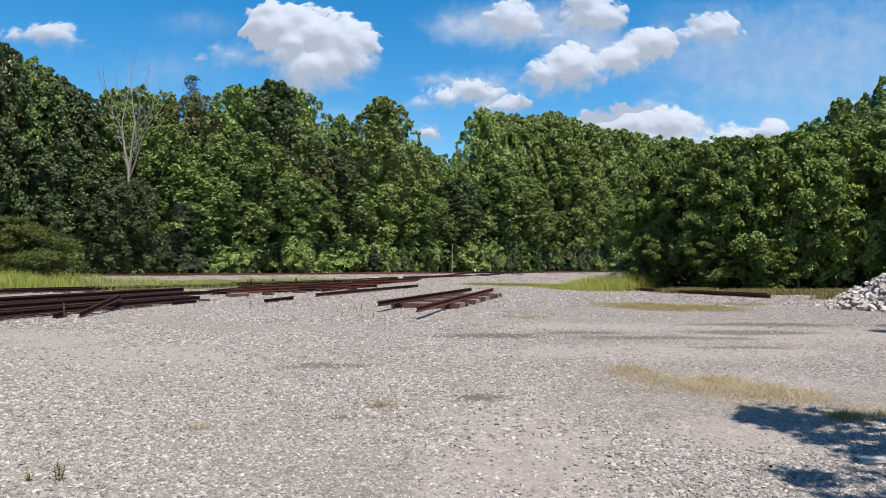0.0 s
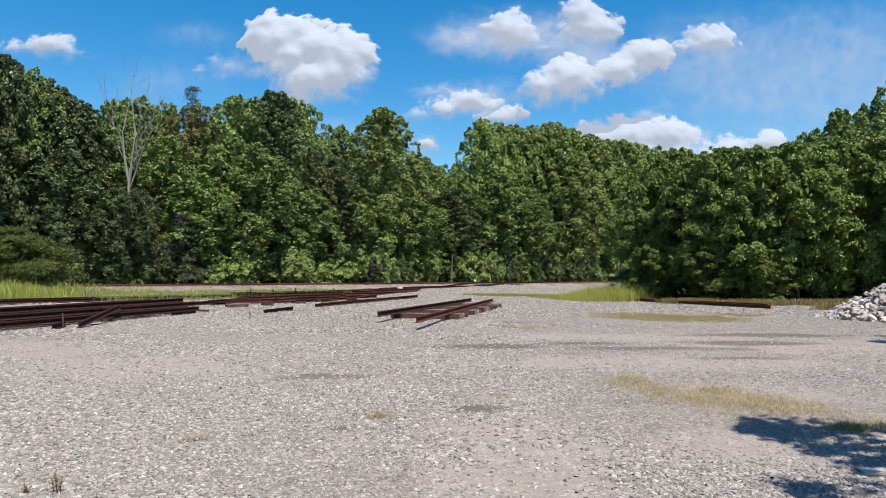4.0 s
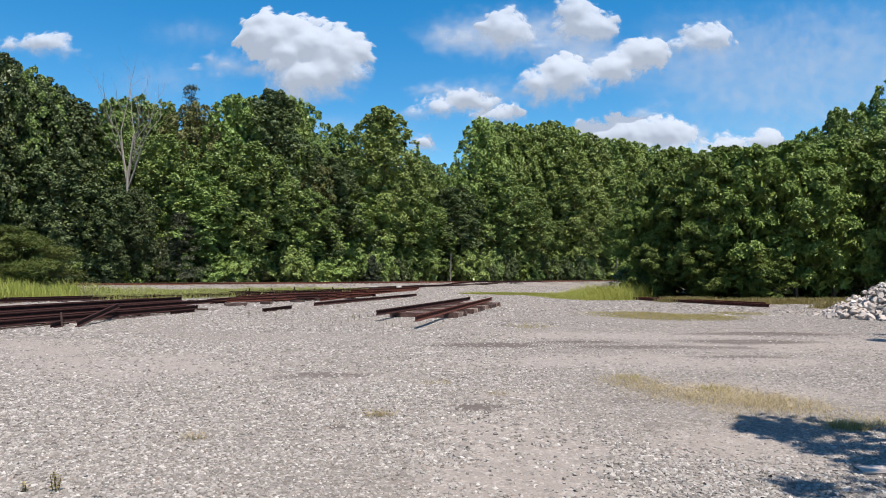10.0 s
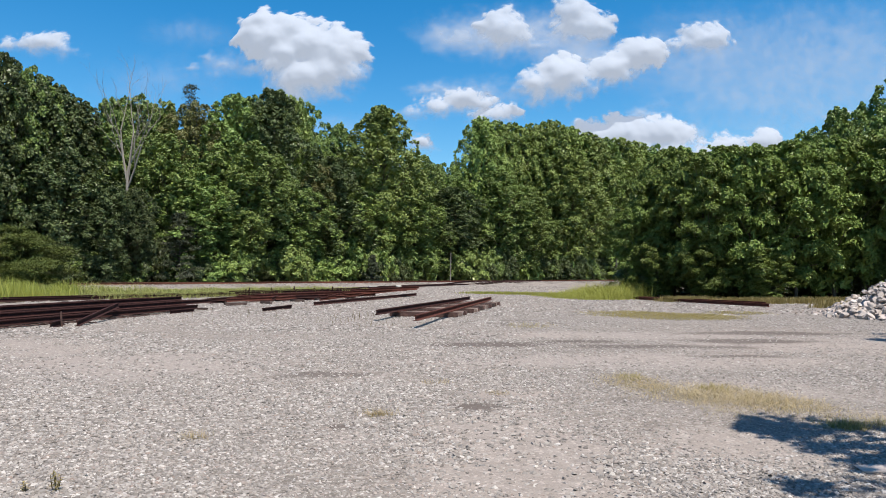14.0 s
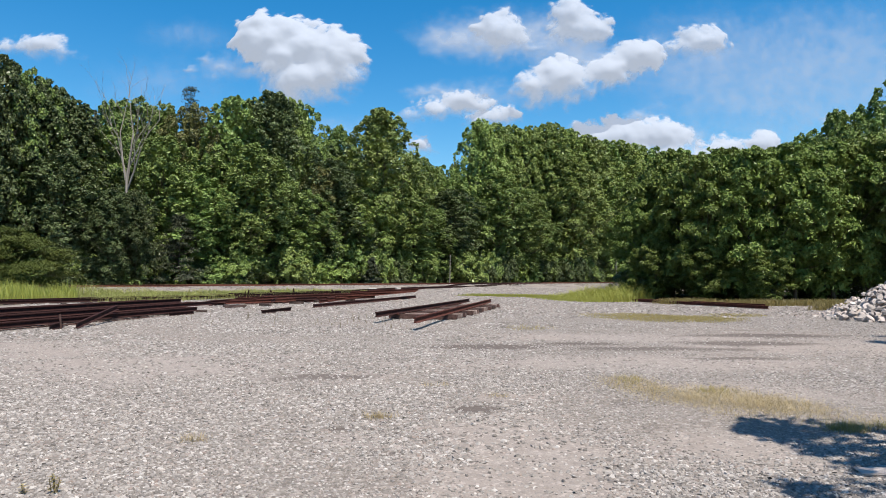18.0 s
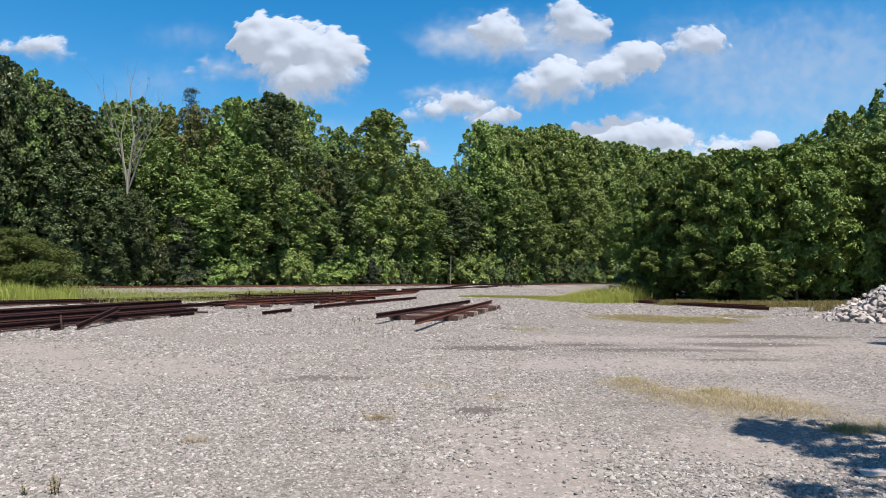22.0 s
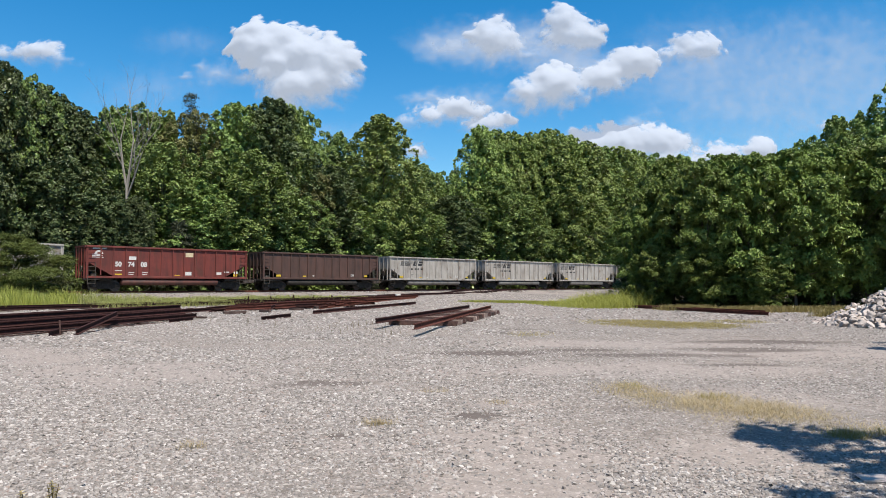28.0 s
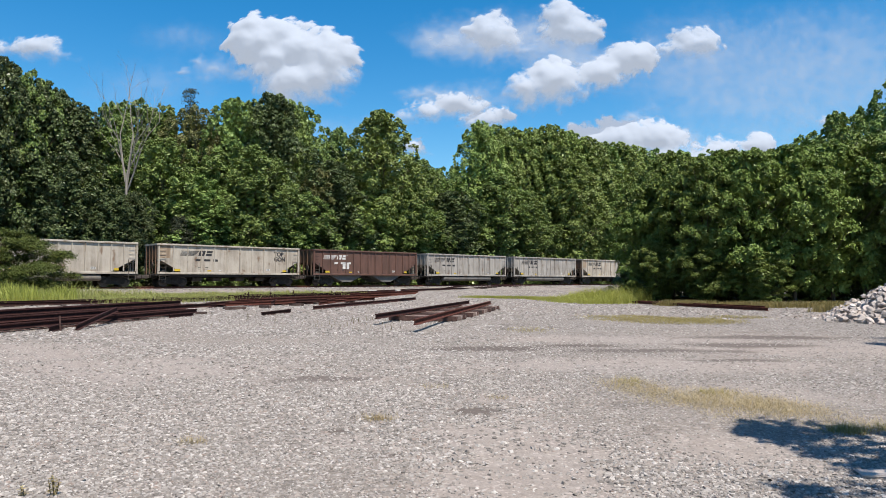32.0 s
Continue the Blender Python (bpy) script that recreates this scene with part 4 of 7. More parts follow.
def build_rail_jumble():
    """The second, untidy heap further off."""
    r = random.Random(12)
    lab = "rust-brown steel rail lying askew in an untidy heap"
    # five rails at the back, lying nearly alongside one another
    for i in range(5):
        a = Vector((-14.6 + 0.5 * i + r.uniform(-0.1, 0.1), 45.4 - 0.8 * i + r.uniform(-0.3, 0.3), 0))
        ang = radians(49 + r.uniform(-3, 3) + 1.2 * i)
        b = a + Vector((math.cos(ang), math.sin(ang), 0)) * r.choice((11.9, 11.9, 9.0))
        lift = 0.02 + 0.1 * (i % 2)
        lay_rail((a.x, a.y), (b.x, b.y), float(land(a.x, a.y)) + lift, float(land(b.x, b.y)) + lift, "steel_rail", lab, "rails of the heap", M_RAIL, r.uniform(-0.1, 0.1))
    # ten more before them, thrown across one another
    for i in range(10):
        a = Vector((-11.7 + 0.32 * i + r.uniform(-0.25, 0.25), 34.2 + 0.9 * i + r.uniform(-0.7, 0.7), 0))
        ang = radians(63 - 0.9 * i + r.uniform(-19, 19))
        ln = (8.5, 4.5, 9.0, 6.0, 3.2)[i % 5] * (1 - 0.035 * i)
        b = a + Vector((math.cos(ang), math.sin(ang), 0)) * ln
        lift = 0.01 + 0.09 * (i % 3)
        lay_rail((a.x, a.y), (b.x, b.y), float(land(a.x, a.y)) + lift, float(land(b.x, b.y)) + lift + r.uniform(-0.03, 0.03), "steel_rail", lab, "rails of the heap",
                 M_RAIL_R if i % 3 else M_RAIL, r.uniform(-0.1, 0.1))
    for i in range(5):
        a, ang = Vector((-6.9 + 0.34 * i, 38.2 + 0.7 * i, 0)), radians(74 - 6 * i + r.uniform(-4, 4))
        b = a + Vector((math.cos(ang), math.sin(ang), 0)) * (9.5 - 0.8 * i)
        lay_rail((a.x, a.y), (b.x, b.y), float(land(a.x, a.y)) + 0.06 + 0.1 * i, float(land(b.x, b.y)) + 0.2 + 0.09 * i, "steel_rail", "red-rusted steel rail fanned out on top of the heap", "rails of the heap", M_RAIL_R, r.uniform(-0.08, 0.08))
    for i in range(9):
        x, y, ang = -11.3 + 0.75 * i + r.uniform(-0.5, 0.5), 34.5 + 1.15 * i + r.uniform(-1.2, 1.2), radians(r.uniform(10, 110))
        q = Vector((math.cos(ang), math.sin(ang), 0)) * r.uniform(0.5, 1.3)
        lay_rail((x - q.x, y - q.y), (x + q.x, y + q.y), float(land(x, y)) + 0.1, float(land(x, y)) + 0.16, "steel_rail", "short rail offcut thrown on the untidy heap", "rails of the heap", M_RAIL_R if i % 2 else M_RAIL)
    for i in range(5):
        x, y = -10.4 + 1.1 * i + r.uniform(-0.2, 0.2), 34.0 + 2.2 * i + r.uniform(-0.5, 0.5)
        me = sleeper_mesh(r.uniform(0.7, 1.2), 0.2, 0.14, 70 + i, M_TIE)
        tagged(share("sleeper", me, None, pose(x, y, float(land(x, y)) - 0.01, 0, 0, r.uniform(-30, 60))), "broken dark sleeper among the rails", "sleeper", "sleepers in the heap")
    lay_rail((-7.72, 29.1), (-7.1, 31.9), 0.03, 0.05, "steel_rail", "short dark rail piece alone on the gravel", "loose rail pieces")
    lay_rail((-6.5, 34.3), (-1.85, 47.3), 0.09, 0.22, "steel_rail", "long single rust-brown rail on the gravel", "loose rail pieces")
    for i, (x, y) in enumerate([(-13.2, 45.6), (-11.9, 47.0), (-10.6, 48.6), (-9.4, 49.9), (-8.3, 51.2), (-12.6, 44.0)]):
        bm = bmesh.new()
        box(bm, -0.03, -0.03, 0, 0.03, 0.03, 0.42 + 0.08 * (i % 3), 0.008)
        box(bm, -0.05, -0.05, 0.36, 0.05, 0.05, 0.42)
        ob = part("stake", bm, M_RAIL, None)
        ob.matrix_basis = pose(x, y, float(land(x, y)) - 0.05, r.uniform(-6, 6), r.uniform(-8, 8), r.uniform(0, 90))
        tagged(ob, "short rusty steel stake standing in the rail heap", "stake", "stakes in the heap")
    # two rails in front of the thicket
    lay_rail((12.6, 45.0), (16.25, 33.9), 0.04, 0.03, "steel_rail", "long red-rusted rail lying before the thicket", "rails before the thicket", M_RAIL_R)
    lay_rail((12.95, 45.4), (16.9, 35.6), 0.05, 0.05, "steel_rail", "long red-rusted rail lying before the thicket", "rails before the thicket", M_RAIL_R, 0.06)
    lay_rail((13.3, 45.2), (16.0, 37.4), 0.05, 0.05, "steel_rail", "long red-rusted rail lying before the thicket", "rails before the thicket", M_RAIL_R, -0.04)


def build_panel():
    """A cut piece of track: two rails on rotten sleepers."""
    root = empty("track_panel", pose(0, 0, 0), "cut track panel, two rusty rails spiked to short dark sleepers", "track panel")
    r = random.Random(5)
    ra, rb = (Vector((-2.3, 23.6, 0.215)), Vector((1.52, 38.6, 0.235))), (Vector((-0.83, 20.4, 0.215)), Vector((2.72, 38.2, 0.235)))
    for a, b in (ra, rb):
        rail_mesh("rail", [a.lerp(b, k / 4) for k in range(5)], M_RAIL_R if a is rb[0] else M_RAIL, root, 0.18, 1.1)
    n = 15
    for i in range(n):
        t = i / (n - 1)
        c = Vector((-0.72 + 2.5 * t, 25.7 + 10.4 * t, 0.0))
        me = sleeper_mesh(2.55 + r.uniform(-0.12, 0.15), 0.22, 0.17, 80 + i, M_TIE_PALE if i % 4 == 1 else M_TIE if i % 4 == 3 else M_TIE_END)
        share("sleeper", me, root, pose(c.x, c.y, float(land(c.x, c.y)) + 0.035, 0, 0, -13 + r.uniform(-2, 2)))
        for (a, b) in (ra, rb):
            k = min(max((c.y - a.y) / (b.y - a.y), 0), 1)
            p = a.lerp(b, k)
            bm = bmesh.new()
            box(bm, -0.16, -0.09, 0, 0.16, 0.09, 0.012, 0.003)
            for sx in (-0.1, 0.1):
                box(bm, sx - 0.015, -0.05, 0, sx + 0.015, -0.02, 0.04)
            tp = part("tie_plate", bm, M_RAIL_R, root)
            tp.matrix_basis = pose(p.x, p.y, p.z - 0.006, 0, 0, -13)


def build_switch_stand():
    root = empty("switch_stand", pose(-4.0, 61.8, float(land(-4.0, 61.8)), 0, 0, 40), "low switch stand with white-painted housing beside the siding", "switch stand")
    bm = bmesh.new()
    box(bm, -0.7, -0.14, 0, 0.7, 0.14, 0.12, 0.01)
    part("timber", bm, M_TIE, root)
    bm = bmesh.new()
    box(bm, -0.26, -0.16, 0.12, 0.2, 0.16, 0.32, 0.05)
    part("housing", bm, M_WHITE, root, "white-painted metal housing")
    bm = bmesh.new()
    tube(bm, [(0.25, 0, 0.3), (0.55, 0, 0.34), (0.9, 0.05, 0.2)], 0.03, 6)
    part("lever", bm, M_RAIL, root)
    root2 = empty("relay_box", pose(-6.2, 60.0, float(land(-6.2, 60.0)), 0, 0, 20), "small white-topped metal box beside the siding", "box")
    bm = bmesh.new()
    box(bm, -0.35, -0.2, 0, 0.35, 0.2, 0.22, 0.02)
    part("body", bm, M_RAIL, root2)
    bm = bmesh.new()
    box(bm, -0.38, -0.23, 0.22, 0.38, 0.23, 0.28, 0.02)
    part("lid", bm, M_WHITE, root2, "white-painted lid")


def build_posts():
    for x, y, h, lean in ((1.0, 91.5, 4.0, 1.0), (25.2, 98.0, 3.6, -1.5)):
        root = empty("marker_post", pose(x, y, float(land(x, y)), 0, lean, 0), "thin weathered grey post at the wood's edge", "post", "posts by the track")
        bm = bmesh.new()
        tube(bm, [(0, 0, -0.2), (0, 0, h)], [0.07, 0.055], 8)
        part("pole", bm, M_DEADWOOD, root)
        bm = bmesh.new()
        tube(bm, [(0, 0, h), (0, 0, h + 0.06)], [0.08, 0.05], 8)
        part("cap", bm, M_RAIL, root)


M_WHITE = mat_plain("old_white_paint", (0.36, 0.346, 0.324), rough=0.6, vary=0.15)
build_main_track()
build_siding()
build_rail_stack()
build_rail_jumble()
build_panel()
build_switch_stand()
build_posts()


# ---- the dead tree ----
def build_dead_tree():
    r = random.Random(21)
    x, y = -31.2, 66.6
    root = empty("dead_tree", pose(x, y, float(land(x, y))), "bare bleached dead tree standing among the green trees", "tree")
    bm = bmesh.new()
    tube(bm, [(0, 0, -0.2), (0.1, 0, 5), (0.0, 0.1, 11.0), (0.1, 0.1, 12.0)], [0.24, 0.18, 0.13, 0.08], 8)
    part("trunk", bm, M_DEADWOOD, root)

    def grow(bm, p, d, length, rad, depth):
        q = p + d * length * 0.5 + Vector((r.uniform(-1, 1), r.uniform(-1, 1), r.uniform(0, 1))) * length * 0.06
        e = p + d * length
        tube(bm, [p, q, e], [rad, rad * 0.8, rad * 0.55], 5, False)
        if depth:
            for k in range(2 if depth > 1 else 3):
                a = (d + Vector((r.uniform(-0.6, 0.6), r.uniform(-0.6, 0.6), r.uniform(-0.05, 0.5)))).normalized()
                grow(bm, e if k else q, a, length * r.uniform(0.55, 0.8), rad * 0.5, depth - 1)
    for d, z, ln in (((-0.14, 0.0, 1), 10.4, 5.2), ((0.06, 0.1, 1), 10.4, 5.4), ((0.36, -0.1, 1), 9.6, 4.6), ((-0.2, 0.1, 1), 10.6, 4.2), ((0.2, 0.2, 1), 10.2, 4.2)):
        bm = bmesh.new()
        z0 = min(z, 10.9)
        grow(bm, Vector((0.0, 0.08, z0)), Vector(d).normalized(), ln, 0.1, 4)
        part("limb", bm, M_DEADWOOD, root)


build_dead_tree()


def build_pine(x, y, h, rad, label):
    rng = np.random.default_rng(int(x * 10) % 97 + 5)
    root = empty("conifer", pose(x, y, float(land(x, y))), label, "tree", "conifers in the wood")
    n = 90
    t = rng.uniform(0.0, 1, n)
    az = rng.uniform(0, 6.283, n)
    r = rad * (1 - t) ** 0.8 * rng.uniform(0.35, 1.05, n)
    c = np.stack([np.cos(az) * r, np.sin(az) * r, h * (0.12 + 0.88 * t)], -1)
    p, d = clump_leaves(rng, c, np.full(n, rad * 0.24), 60, 0.4)
    v, f = leaf_arrays(rng, p, unit(d + unit(c * np.array([1, 1, 0]))[np.repeat(np.arange(n), 60)]), 0.34, 0.09, 0.8, 0.1)
    bm = bmesh.new()
    tube(bm, [(0, 0, -0.1), (0, 0, h * 0.97)], [h * 0.014, 0.02], 7)
    for k in range(0, n, 3):
        tube(bm, [(0, 0, c[k, 2] - 0.3), tuple(c[k])], [0.05, 0.012], 4)
    part("trunk", bm, M_BARK, root)
    link_mesh("crown", v, f, M_NEEDLE, root)


build_pine(-30.8, 82.2, 24.4, 3.6, "tall thin pine rising above the wood")
build_pine(-26.9, 69.3, 7.6, 2.8, "dark grey-green cedar at the wood's edge")
build_pine(-8.8, 84.6, 3.6, 1.3, "small young conifer at the wood's edge")


# ---- grasses and weeds ----
def blades(rng, x, y, height, width, lean=0.35):
    """Blades of grass: two bent pieces each."""
    n = len(x)
    z = surface(x, y)
    az = rng.uniform(0, 6.283, n)
    h = height * rng.uniform(0.45, 1.25, n)
    ln = h * lean * rng.uniform(0.1, 1.5, n)
    dx, dy = np.cos(az), np.sin(az)
    fa = az + rng.uniform(0.6, 2.4, n)
    wx, wy = np.cos(fa) * width * 0.5, np.sin(fa) * width * 0.5
    base = np.stack([x, y, z - 0.02], -1)
    side = np.stack([wx, wy, np.zeros(n)], -1)
    mid = base + np.stack([dx * ln * 0.35, dy * ln * 0.35, h * 0.6], -1)
    tip = base + np.stack([dx * ln, dy * ln, h], -1)
    v = np.stack([base - side, base + side, mid + side * 0.75, mid - side * 0.75, tip], 1).reshape(-1, 3)
    b = np.arange(n)[:, None] * 5
    f = np.concatenate([b + np.array([[0, 1, 2]]), b + np.array([[0, 2, 3]]), b + np.array([[3, 2, 4]])], 1).reshape(-1, 3)
    return v, f


def grass(name, label, rng, x, y, height, width, mat, lean=0.35):
    v, f = blades(rng, x, y, height, width, lean)
    return tagged(link_mesh(name, v, f, mat), label, "grass", kind="stuff")


def tufted(rng, n, rows, clump=0.12, per=9):
    """Places in tufts inside ellipses (x, y, rx, ry, weight)."""
    w = np.array([q[4] for q in rows], float)
    k = rng.choice(len(rows), n // per + 1, p=w / w.sum())
    a, r = rng.uniform(0, 6.283, len(k)), np.sqrt(rng.uniform(0, 1, len(k))) * rng.uniform(0.7, 1.1, len(k))
    q = np.array(rows)[k]
    x = np.repeat(q[:, 0] + np.cos(a) * r * q[:, 2], per) + rng.normal(0, clump, len(k) * per)
    y = np.repeat(q[:, 1] + np.sin(a) * r * q[:, 3], per) + rng.normal(0, clump, len(k) * per)
    return x, y


def build_grasses():
    g = np.random.default_rng(31)
    n = 44000
    s, d = g.uniform(22, 78, n), g.uniform(8.2, 21.5, n)
    keep = (np.sin(s * 1.7 + d) + np.sin(d * 1.3 - s * 0.6) + g.normal(0, 1.0, n) > -1.0) & (d < 9.5 + (s - 18) * 0.75)
    s, d = s[keep], d[keep]
    x, y = MID.x + AXIS.x * s + SIDE.x * d, MID.y + AXIS.y * s + SIDE.y * d
    h = 0.24 + 0.4 * smooth(-21.5, -25, x) + 0.12 * np.sin(x * 1.1 + y)
    grass("grass_by_siding", "tall yellow-green grass along the old siding", g, x, y, h, 0.022, M_GRASS_T, 0.7)
    line = np.array([(q[0], q[1]) for q in curve_points(SIDING) if 24 < q[0] < 46])
    k = g.integers(0, len(line), 9000)
    s, d = line[k, 0] + g.normal(0, 0.5, len(k)), line[k, 1] + g.normal(0.2, 0.9, len(k))
    x, y = MID.x + AXIS.x * s + SIDE.x * d, MID.y + AXIS.y * s + SIDE.y * d
    grass("siding_grass", "low yellow-green grass overgrowing the siding rails", g, x, y, np.full(len(x), 0.3), 0.02, M_GRASS_T, 0.7)
    n = 8000
    a, r = g.uniform(0, 6.283, n), np.sqrt(g.uniform(0, 1, n))
    x, y = -27 + 5.5 * r * np.cos(a), 38 + 7 * r * np.sin(a)
    grass("tall_grass", "tall green grass under the feathery tree", g, x, y, 0.8 + 0.25 * np.sin(x + y), 0.03, M_GRASS)
    n = 15000
    a, r = g.uniform(0, 6.283, n), np.sqrt(g.uniform(0, 1, n))
    r = r * g.uniform(0.75, 1.12, n)
    x, y = 10.9 + 3.7 * r * np.cos(a), 48.6 + 4.8 * r * np.sin(a)
    keep = ~((x > 12.6) & (y < 45.5))
    x, y = x[keep], y[keep]
    grass("grass_mound", "bank of tall bright-green grass beside the thicket", g, x, y, (0.16 + 0.95 * smooth(7.2, 13.2, x)) * g.uniform(0.45, 1.15, len(x)) + 0.12 * np.sin(2.3 * x + y) + 0.08 * np.sin(5.1 * x - 2 * y), 0.019, M_GRASS, 0.8)
    x, y = tufted(g, 16000, [(5.6, 52.8, 4.2, 1.1, 1.0), (9.0, 50.4, 2.4, 1.3, 0.9)], 0.25)
    grass("low_grass", "low green grass on the gravel before the track", g, x, y, np.full(len(x), 0.2), 0.02, M_GRASS)
    x, y = tufted(g, 15000, [(15.0, 41.6, 1.8, 1.2, 0.7), (18.6, 39.4, 3.0, 1.0, 1.0), (23.4, 39.2, 3.0, 1.6, 1.2), (20.5, 33.5, 2.2, 1.0, 0.7)], 0.25)
    grass("grass_strip", "yellow-green grass along the foot of the thicket", g, x, y, np.full(len(x), 0.36), 0.022, M_GRASS_S)
    x, y = tufted(g, 20000, [(8.2, 27.0, 1.6, 3.0, 1.2), (9.9, 26.2, 1.4, 2.2, 0.8), (6.8, 28.0, 1.0, 2.5, 0.3), (12.4, 28.6, 1.2, 1.5, 0.3), (2.7, 21.4, 0.7, 1.2, 0.06)], 0.22)
    grass("short_grass", "sparse short yellow-green grass on the gravel", g, x, y, np.full(len(x), 0.085), 0.010, M_GRASS_S, 1.1)
    x, y = tufted(g, 12500, [(2.72, 9.9, 0.36, 0.7, 0.6), (2.95, 9.1, 0.34, 0.75, 0.6), (3.25, 8.55, 0.32, 0.55, 0.35), (3.7, 8.75, 0.5, 1.0, 1.2), (4.1, 8.3, 0.5, 0.7, 0.8), (3.3, 7.75, 0.22, 0.25, 0.1), (4.2, 7.2, 0.4, 0.25, 0.14), (4.65, 7.35, 0.35, 0.25, 0.1)], 0.17)
    grass("dry_grass", "dry straw-coloured grass patch on the gravel", g, x, y, np.full(len(x), 0.085) * g.uniform(0.3, 1.3, len(x)), 0.0042, M_GRASS_DRY, 1.5)
    x, y = tufted(g, 1000, [(4.12, 7.0, 0.12, 0.08, 0.7), (4.5, 7.1, 0.25, 0.1, 0.3), (3.75, 9.2, 0.3, 0.3, 0.4), (2.8, 10.2, 0.3, 0.3, 0.3)], 0.07)
    grass("weed_clump", "low clump of dull green weeds in the dry grass", g, x, y, np.full(len(x), 0.1), 0.006, M_GRASS_S, 0.9)
    x, y = tufted(g, 900, [(-0.71, 7.55, 0.16, 0.08, 1.0), (0.72, 9.0, 0.15, 0.06, 0.3), (-2.35, 6.5, 0.2, 0.06, 0.3), (4.15, 6.92, 0.12, 0.05, 0.4), (-0.1, 9.9, 0.2, 0.08, 0.25)], 0.05)
    grass("grass_tuft", "small tuft of fading grass on the gravel", g, x, y, np.full(len(x), 0.09), 0.004, M_GRASS_DRY, 0.9)
    # upright stems with small leaves
    n = 46
    x = np.concatenate([g.normal(-3.6, 1.0, n), g.normal(-8.0, 1.6, 26), g.normal(-2.0, 0.6, 14)])
    y = np.concatenate([g.normal(24.5, 1.7, n), g.normal(25.5, 1.2, 26), g.normal(21.5, 0.5, 14)])
    grass("weed_stems", "thin upright brownish weed stems on the gravel", g, np.repeat(x, 5), np.repeat(y, 5), np.repeat(g.uniform(0.06, 0.26, len(x)), 5), 0.011, M_WEED, 0.14)


build_grasses()


def build_weed(x, y, h, stems, mat, label, seed):
    """An upright weed: a few stems, each with narrow leaves all the way up."""
    r = np.random.default_rng(seed)
    root = empty("weed", pose(x, y, float(surface(x, y))), label, "weed", "weeds on the gravel")
    for _ in range(stems):
        a, q = r.uniform(0, 6.283), r.uniform(0.0, 0.03)
        foot = np.array([math.cos(a) * q, math.sin(a) * q, -0.01])
        top = foot + np.array([math.cos(a) * 0.12 * h, math.sin(a) * 0.12 * h, h * r.uniform(0.6, 1.05)])
        stem = part("stem", tube(bmesh.new(), [tuple(foot), tuple(top)], [0.004, 0.002], 5), M_WEED, root)
        n = 20
        t = np.sort(r.uniform(0.12, 1.0, n))
        c = foot + (top - foot) * t[:, None]
        az = r.uniform(0, 6.283, n)
        out = np.stack([np.cos(az), np.sin(az), np.full(n, 0.5)], -1)
        v, f = leaf_quads(r, c + unit(out) * 0.014, out, np.array([0, 0, 1.0]) + r.normal(0, 0.3, (n, 3)), 0.038, 0.010)
        link_mesh("leaves", v, f, mat, stem)


build_weed(-2.8, 4.98, 0.16, 4, M_GRASS_S, "small upright leafy green weed on the gravel", 5)
build_weed(-3.02, 4.98, 0.1, 2, M_GRASS_DRY, "small fading brownish weed on the gravel", 6)


# ---- stones ----
CHUNK = np.array([(-1, -1, -0.6), (1, -1, -0.6), (1, 1, -0.6), (-1, 1, -0.6), (-0.58, -0.58, 0.5), (0.58, -0.58, 0.5), (0.58, 0.58, 0.5), (-0.58, 0.58, 0.5)], float)
CHUNK_F = np.array([(4, 5, 6, 7), (0, 1, 5, 4), (1, 2, 6, 5), (2, 3, 7, 6), (3, 0, 4, 7)])


def stones(name, label, g, x, y, size, mat):
    """Angular broken stones strewn on the ground."""
    n = len(x)
    v = CHUNK[None] * g.uniform(0.65, 1.15, (n, 8, 1)) + g.normal(0, 0.16, (n, 8, 3))
    v = v * np.stack([g.uniform(0.75, 1.25, n), g.uniform(0.6, 1.0, n), g.uniform(0.42, 0.85, n)], -1)[:, None]
    a = g.uniform(0, 6.283, n)
    t, u = g.normal(0, 0.23, n), g.normal(0, 0.23, n)
    ca, sa, ct, st = np.cos(a)[:, None], np.sin(a)[:, None], np.cos(t)[:, None], np.sin(t)[:, None]
    cu, su = np.cos(u)[:, None], np.sin(u)[:, None]
    vx, vz = v[..., 0] * ct - v[..., 2] * st, v[..., 0] * st + v[..., 2] * ct
    vy, vz = v[..., 1] * cu - vz * su, v[..., 1] * su + vz * cu
    vx, vy = vx * ca - vy * sa, vx * sa + vy * ca
    p = np.stack([vx, vy, vz], -1) * (size * 0.5)[:, None, None]
    p += np.stack([x, y, surface(x, y) + size * 0.06], -1)[:, None]
    f = (CHUNK_F[None] + (np.arange(n) * 8)[:, None, None]).reshape(-1, 4)
    return tagged(link_mesh(name, p.reshape(-1, 3), f, mat), label, "gravel", kind="stuff")


